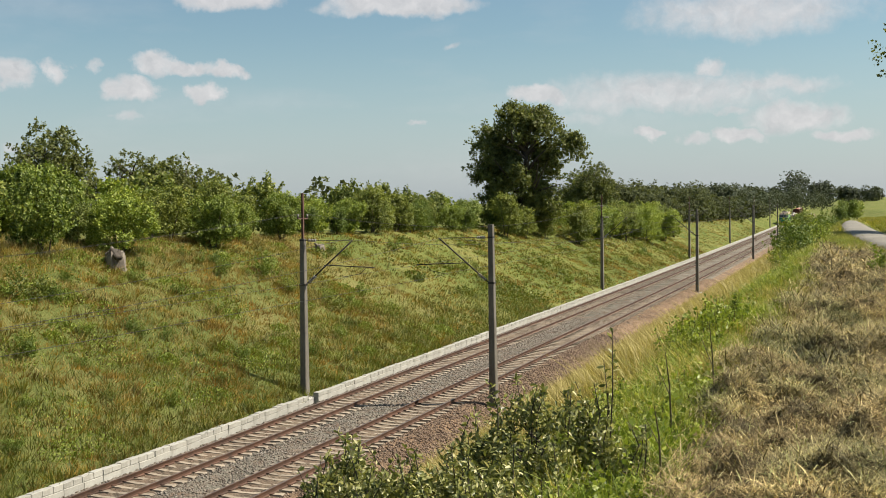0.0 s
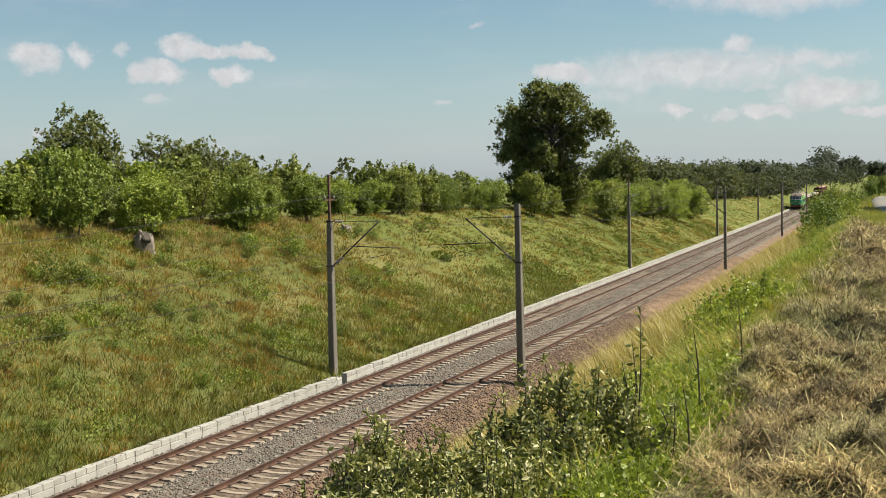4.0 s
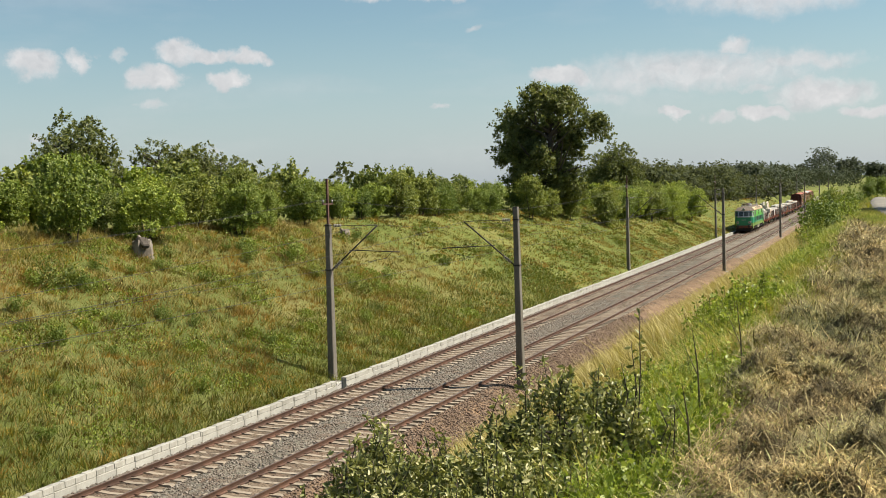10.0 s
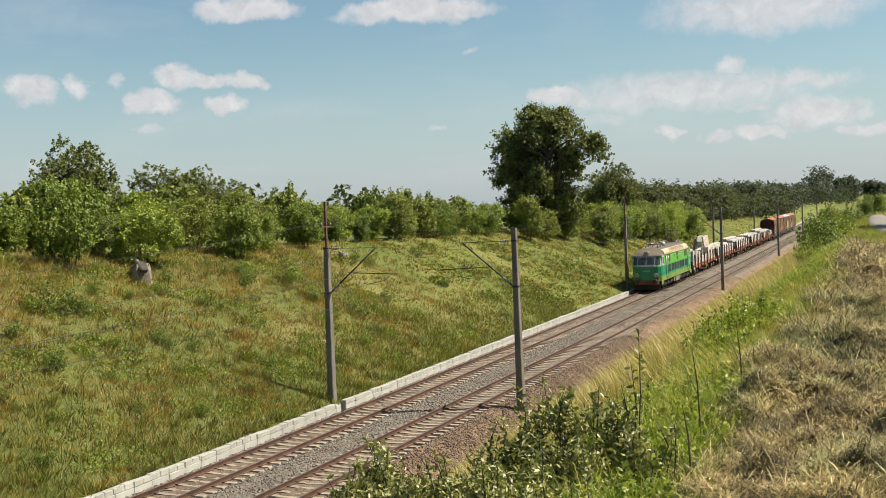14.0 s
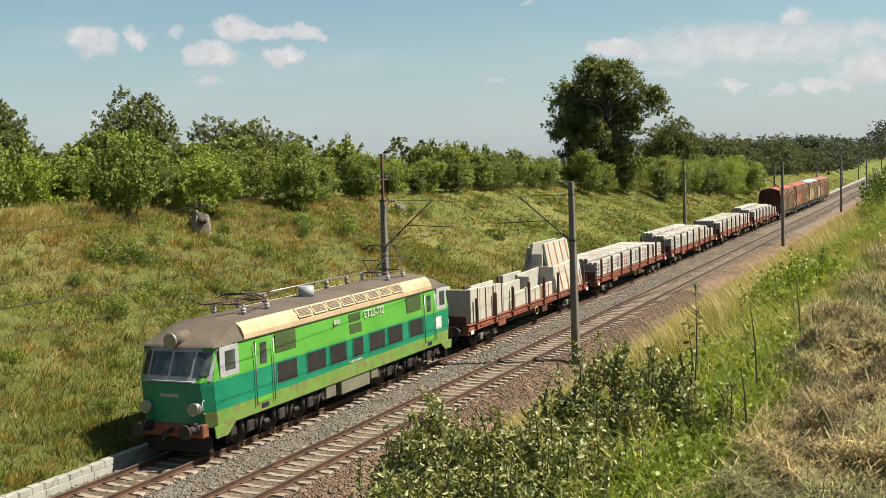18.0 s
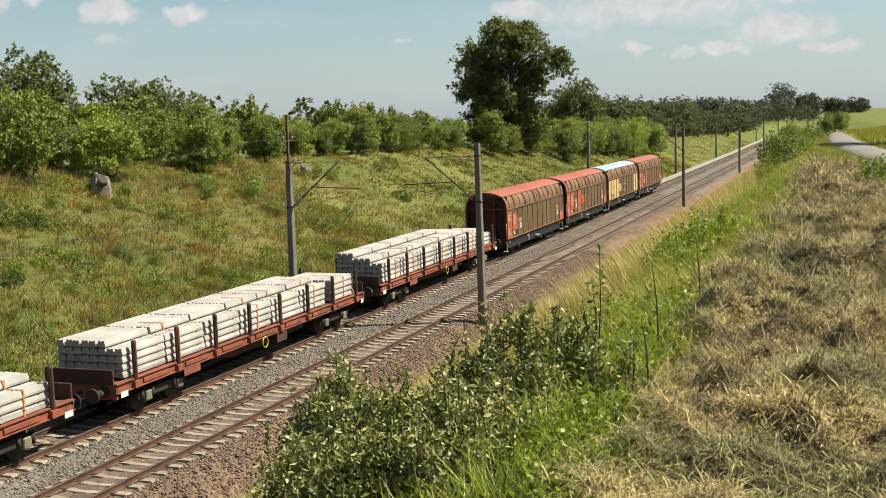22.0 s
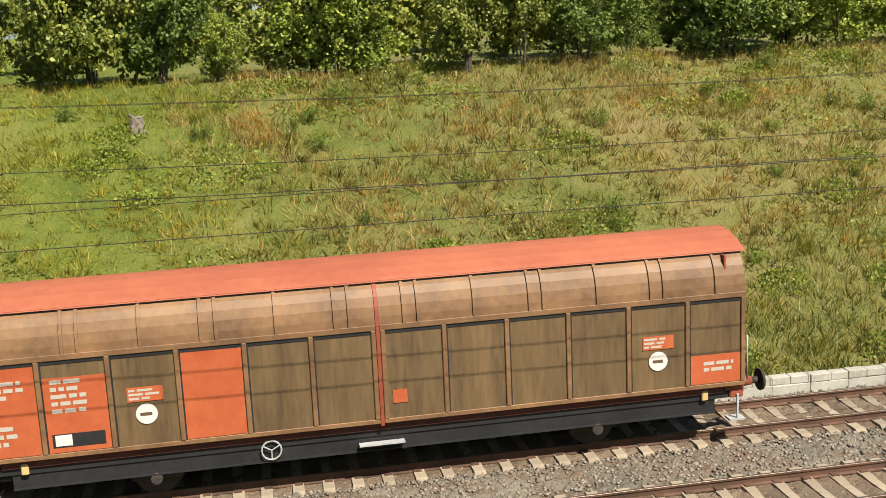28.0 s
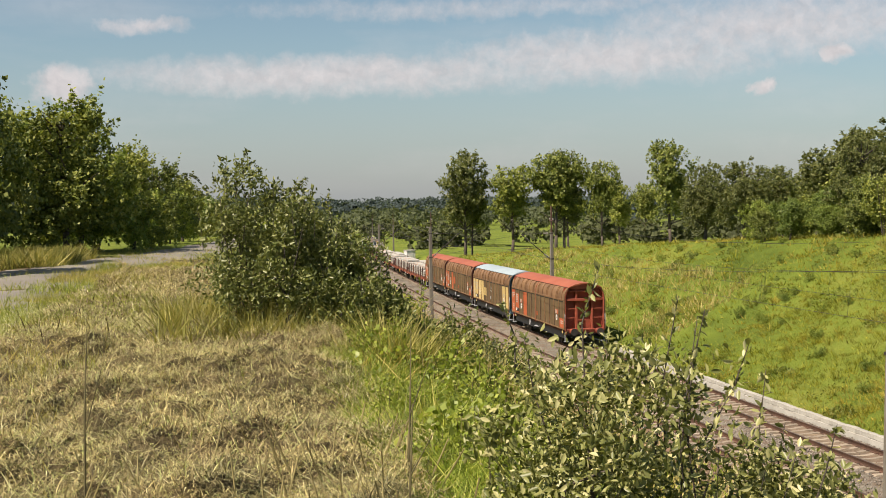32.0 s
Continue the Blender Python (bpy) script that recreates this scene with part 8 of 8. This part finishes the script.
hedgerow()
big_trees()
far_woods()
near_bushes()
weeds()
stump(49.0, 36.7, 0.95, 0.5, 1, "bleached grey tree stump leaning on the far bank")
stump(-17.0, 38.4, 1.45, 0.3, 2, "pale upright tree stump near the hedge")
stump(-2.85, 36.4, 0.5, 0.2, 3, "small grey tree stump in the grass")
stump(71.3, 36.1, 0.55, 0.34, 4, "bleached grey tree stump on the far bank")
relay_hut(-191.0, 31.9)
stalks()
grasses()


# ---- sleepers and loose stones ----
def track_sleepers():
    rng = random.Random(2)
    kinds = []
    for k in range(4):
        bm = bmesh.new()
        ring = []
        for y, z, w in ((-1.29, -0.20, 0.12), (-1.2, -0.155, 0.115), (-0.45, -0.155, 0.11), (-0.25, -0.185, 0.095), (0.25, -0.185, 0.095), (0.45, -0.155, 0.11), (1.2, -0.155, 0.115), (1.29, -0.20, 0.12)):
            dz = rng.uniform(-0.006, 0.006)
            ring.append([bm.verts.new(p) for p in ((-w - 0.03, y, -0.36), (-w, y, z + dz), (w, y, z + dz), (w + 0.03, y, -0.36))])
        for a, b in zip(ring[:-1], ring[1:]):
            for i in range(3):
                bm.faces.new((a[i], a[i + 1], b[i + 1], b[i]))
        bm.faces.new(ring[0])
        bm.faces.new(ring[-1][::-1])
        bmesh.ops.recalc_face_normals(bm, faces=bm.faces)
        me = bpy.data.meshes.new("sleeper")
        bm.to_mesh(me)
        bm.free()
        me.materials.append(M["sleeper"])
        kinds.append(me)
    for y, name, seed in ((TRACK_NEAR, "near_track_sleepers", 3), (TRACK_FAR, "far_track_sleepers", 4)):
        row = tagged(thing(name, "row of dusty concrete sleepers in the ballast", "sleepers"), kind="structure")
        r = random.Random(seed)
        x, n = -70.0, 0
        while x < 108:
            ob = new("sleeper", kinds[r.randrange(4)])
            ob.parent = row
            ob.matrix_basis = pose(x + r.uniform(-0.03, 0.03), y + bend_f(x) + r.uniform(-0.03, 0.03), r.uniform(-0.012, 0.004) - float(fall(x)), 0, 0, r.uniform(-1.5, 1.5))
            x += 0.6
        bm = bmesh.new()
        for a, b in ((-300, -70), (108, 330)):
            for xx in np.arange(a, b, 0.6):
                yy = y + bend_f(xx)
                box(bm, xx - 0.12, xx + 0.12, yy - 1.28, yy + 1.28, -0.3 - float(fall(xx)), -0.165 - float(fall(xx)))
        tagged(part("sleeper_run", bm, M["sleeper"], row), kind="stuff")
        bm = bmesh.new()
        for xx in np.arange(-40, 70, 0.6):
            for s in (-1, 1):
                yy, zz = y + s * GAUGE / 2 + bend_f(xx), float(fall(xx))
                box(bm, xx - 0.08, xx + 0.08, yy - 0.15, yy + 0.15, -0.158 - zz, -0.135 - zz)
        tagged(part("rail_fastenings", bm, M["rail_side"], row), kind="stuff")


def stones():
    """Loose ballast stones over the bed, as small chipped blocks."""
    rng = np.random.default_rng(8)
    shape = np.array([(1, 0.1, 0.2), (-0.9, 0.3, 0.1), (0.1, 1, -0.1), (-0.1, -1, 0.15), (0.2, 0.1, 0.9), (0, 0, -0.9)])
    tri = np.array([(0, 2, 4), (2, 1, 4), (1, 3, 4), (3, 0, 4), (2, 0, 5), (1, 2, 5), (3, 1, 5), (0, 3, 5)])

    def lot(name, label, mat, n, x0, x1, ys, zs, size):
        x = rng.uniform(x0, x1, n)
        y = rng.uniform(ys[0], ys[-1], n)
        z = np.interp(y, ys, zs)
        q = unit(rng.normal(size=(n, 3)))
        s = size * (0.5 + rng.random(n))
        # a random turn from two random axes
        a = q
        b = unit(np.cross(a, rng.normal(size=(n, 3))))
        c = np.cross(a, b)
        R = np.stack([a, b, c], 1)
        v = np.einsum("vj,njk->nvk", shape, R) * s[:, None, None] * np.array([1, 1, 0.75]) + np.stack([x, y + bend(x), z - fall(x)], 1)[:, None]
        me = bpy.data.meshes.new(name)
        me.vertices.add(n * 6)
        me.vertices.foreach_set("co", v.astype(np.float32).ravel())
        f = (tri[None] + (np.arange(n) * 6)[:, None, None]).reshape(-1)
        me.loops.add(len(f))
        me.loops.foreach_set("vertex_index", f.astype(np.int32))
        me.polygons.add(len(f) // 3)
        me.polygons.foreach_set("loop_start", np.arange(0, len(f), 3, dtype=np.int32))
        me.update(calc_edges=True)
        me.materials.append(M[mat])
        tagged(new(name, me), label, "ballast stones", kind="stuff")

    lot("ballast_stones", "loose grey ballast stones between the tracks", "stone", 22000, -45, 85, [19.35, 19.6, 20.9, 21.15], [-0.22, -0.185, -0.185, -0.215], 0.044)
    lot("edge_stones", "loose grey ballast stones beside the retaining wall", "stone", 5000, -45, 85, [23.3, 23.75], [-0.215, -0.235], 0.042)
    for y in (TRACK_NEAR, TRACK_FAR):
        lot("track_stones", "rust-stained ballast stones between the sleepers", "brown_stone", 9000, -45, 85, [y - 1.1, y + 1.1], [-0.215, -0.215], 0.036)
    lot("shoulder_stones", "loose rust-brown stones of the track shoulder", "brown_stone", 32000, -40, 75, [14.7, 15.2, 16.4, 16.7, 17.02], [-0.58, -0.54, -0.215, -0.168, -0.168], 0.045)


def stone_material(name, stops):
    mat, nt, bsdf = shader(name)
    rand = nt.nodes.new("ShaderNodeNewGeometry").outputs["Random Per Island"]
    patch = noise_of(nt, 0.5, 4, 0.6, coords(nt))
    nt.links.new(mixed(nt, calc(nt, "MULTIPLY", patch, 0.85), ramp(nt, rand, stops), (0.1425, 0.0975, 0.0675)), bsdf.inputs["Base Color"])
    bsdf.inputs["Roughness"].default_value = 0.9
    return mat


M["stone"] = stone_material("grey_ballast_stone", [(0.0, (0.077, 0.069, 0.055)), (0.5, (0.181, 0.168, 0.139)), (1.0, (0.310, 0.293, 0.252))])
M["brown_stone"] = stone_material("rusty_ballast_stone", [(0.0, (0.045, 0.027, 0.0165)), (0.5, (0.135, 0.0863, 0.0562)), (1.0, (0.285, 0.21, 0.15))])
track_sleepers()
stones()


# ---- the train runs west ----
RUN = [(0, 386), (6, 262), (9, 206), (13, 128.2), (15.5, 78.8), (18, 27.7), (23, -73.8), (26.5, -145), (28.5, -187.2), (29, -197.4), (30, -217.2), (31, -237.1), (32, -257.4)]


def motions():
    for ob, offset, *more in TRAIN:
        y, z = more or (0.0, 0.0)
        rows = []
        for t, x in RUN:
            a = x + offset
            # yaw and pitch from the line under the middle of the wagon
            yaw = math.degrees(math.atan(float(bend(a + 9) - bend(a + 7)) / 2))
            pitch = math.degrees(math.atan(float(fall(a + 9) - fall(a + 7)) / 2))
            rows.append((t, pose(a, TRACK_FAR + float(bend(a)) + y, z - float(fall(a)), 0, pitch, yaw)))
        walk(ob, rows)


motions()
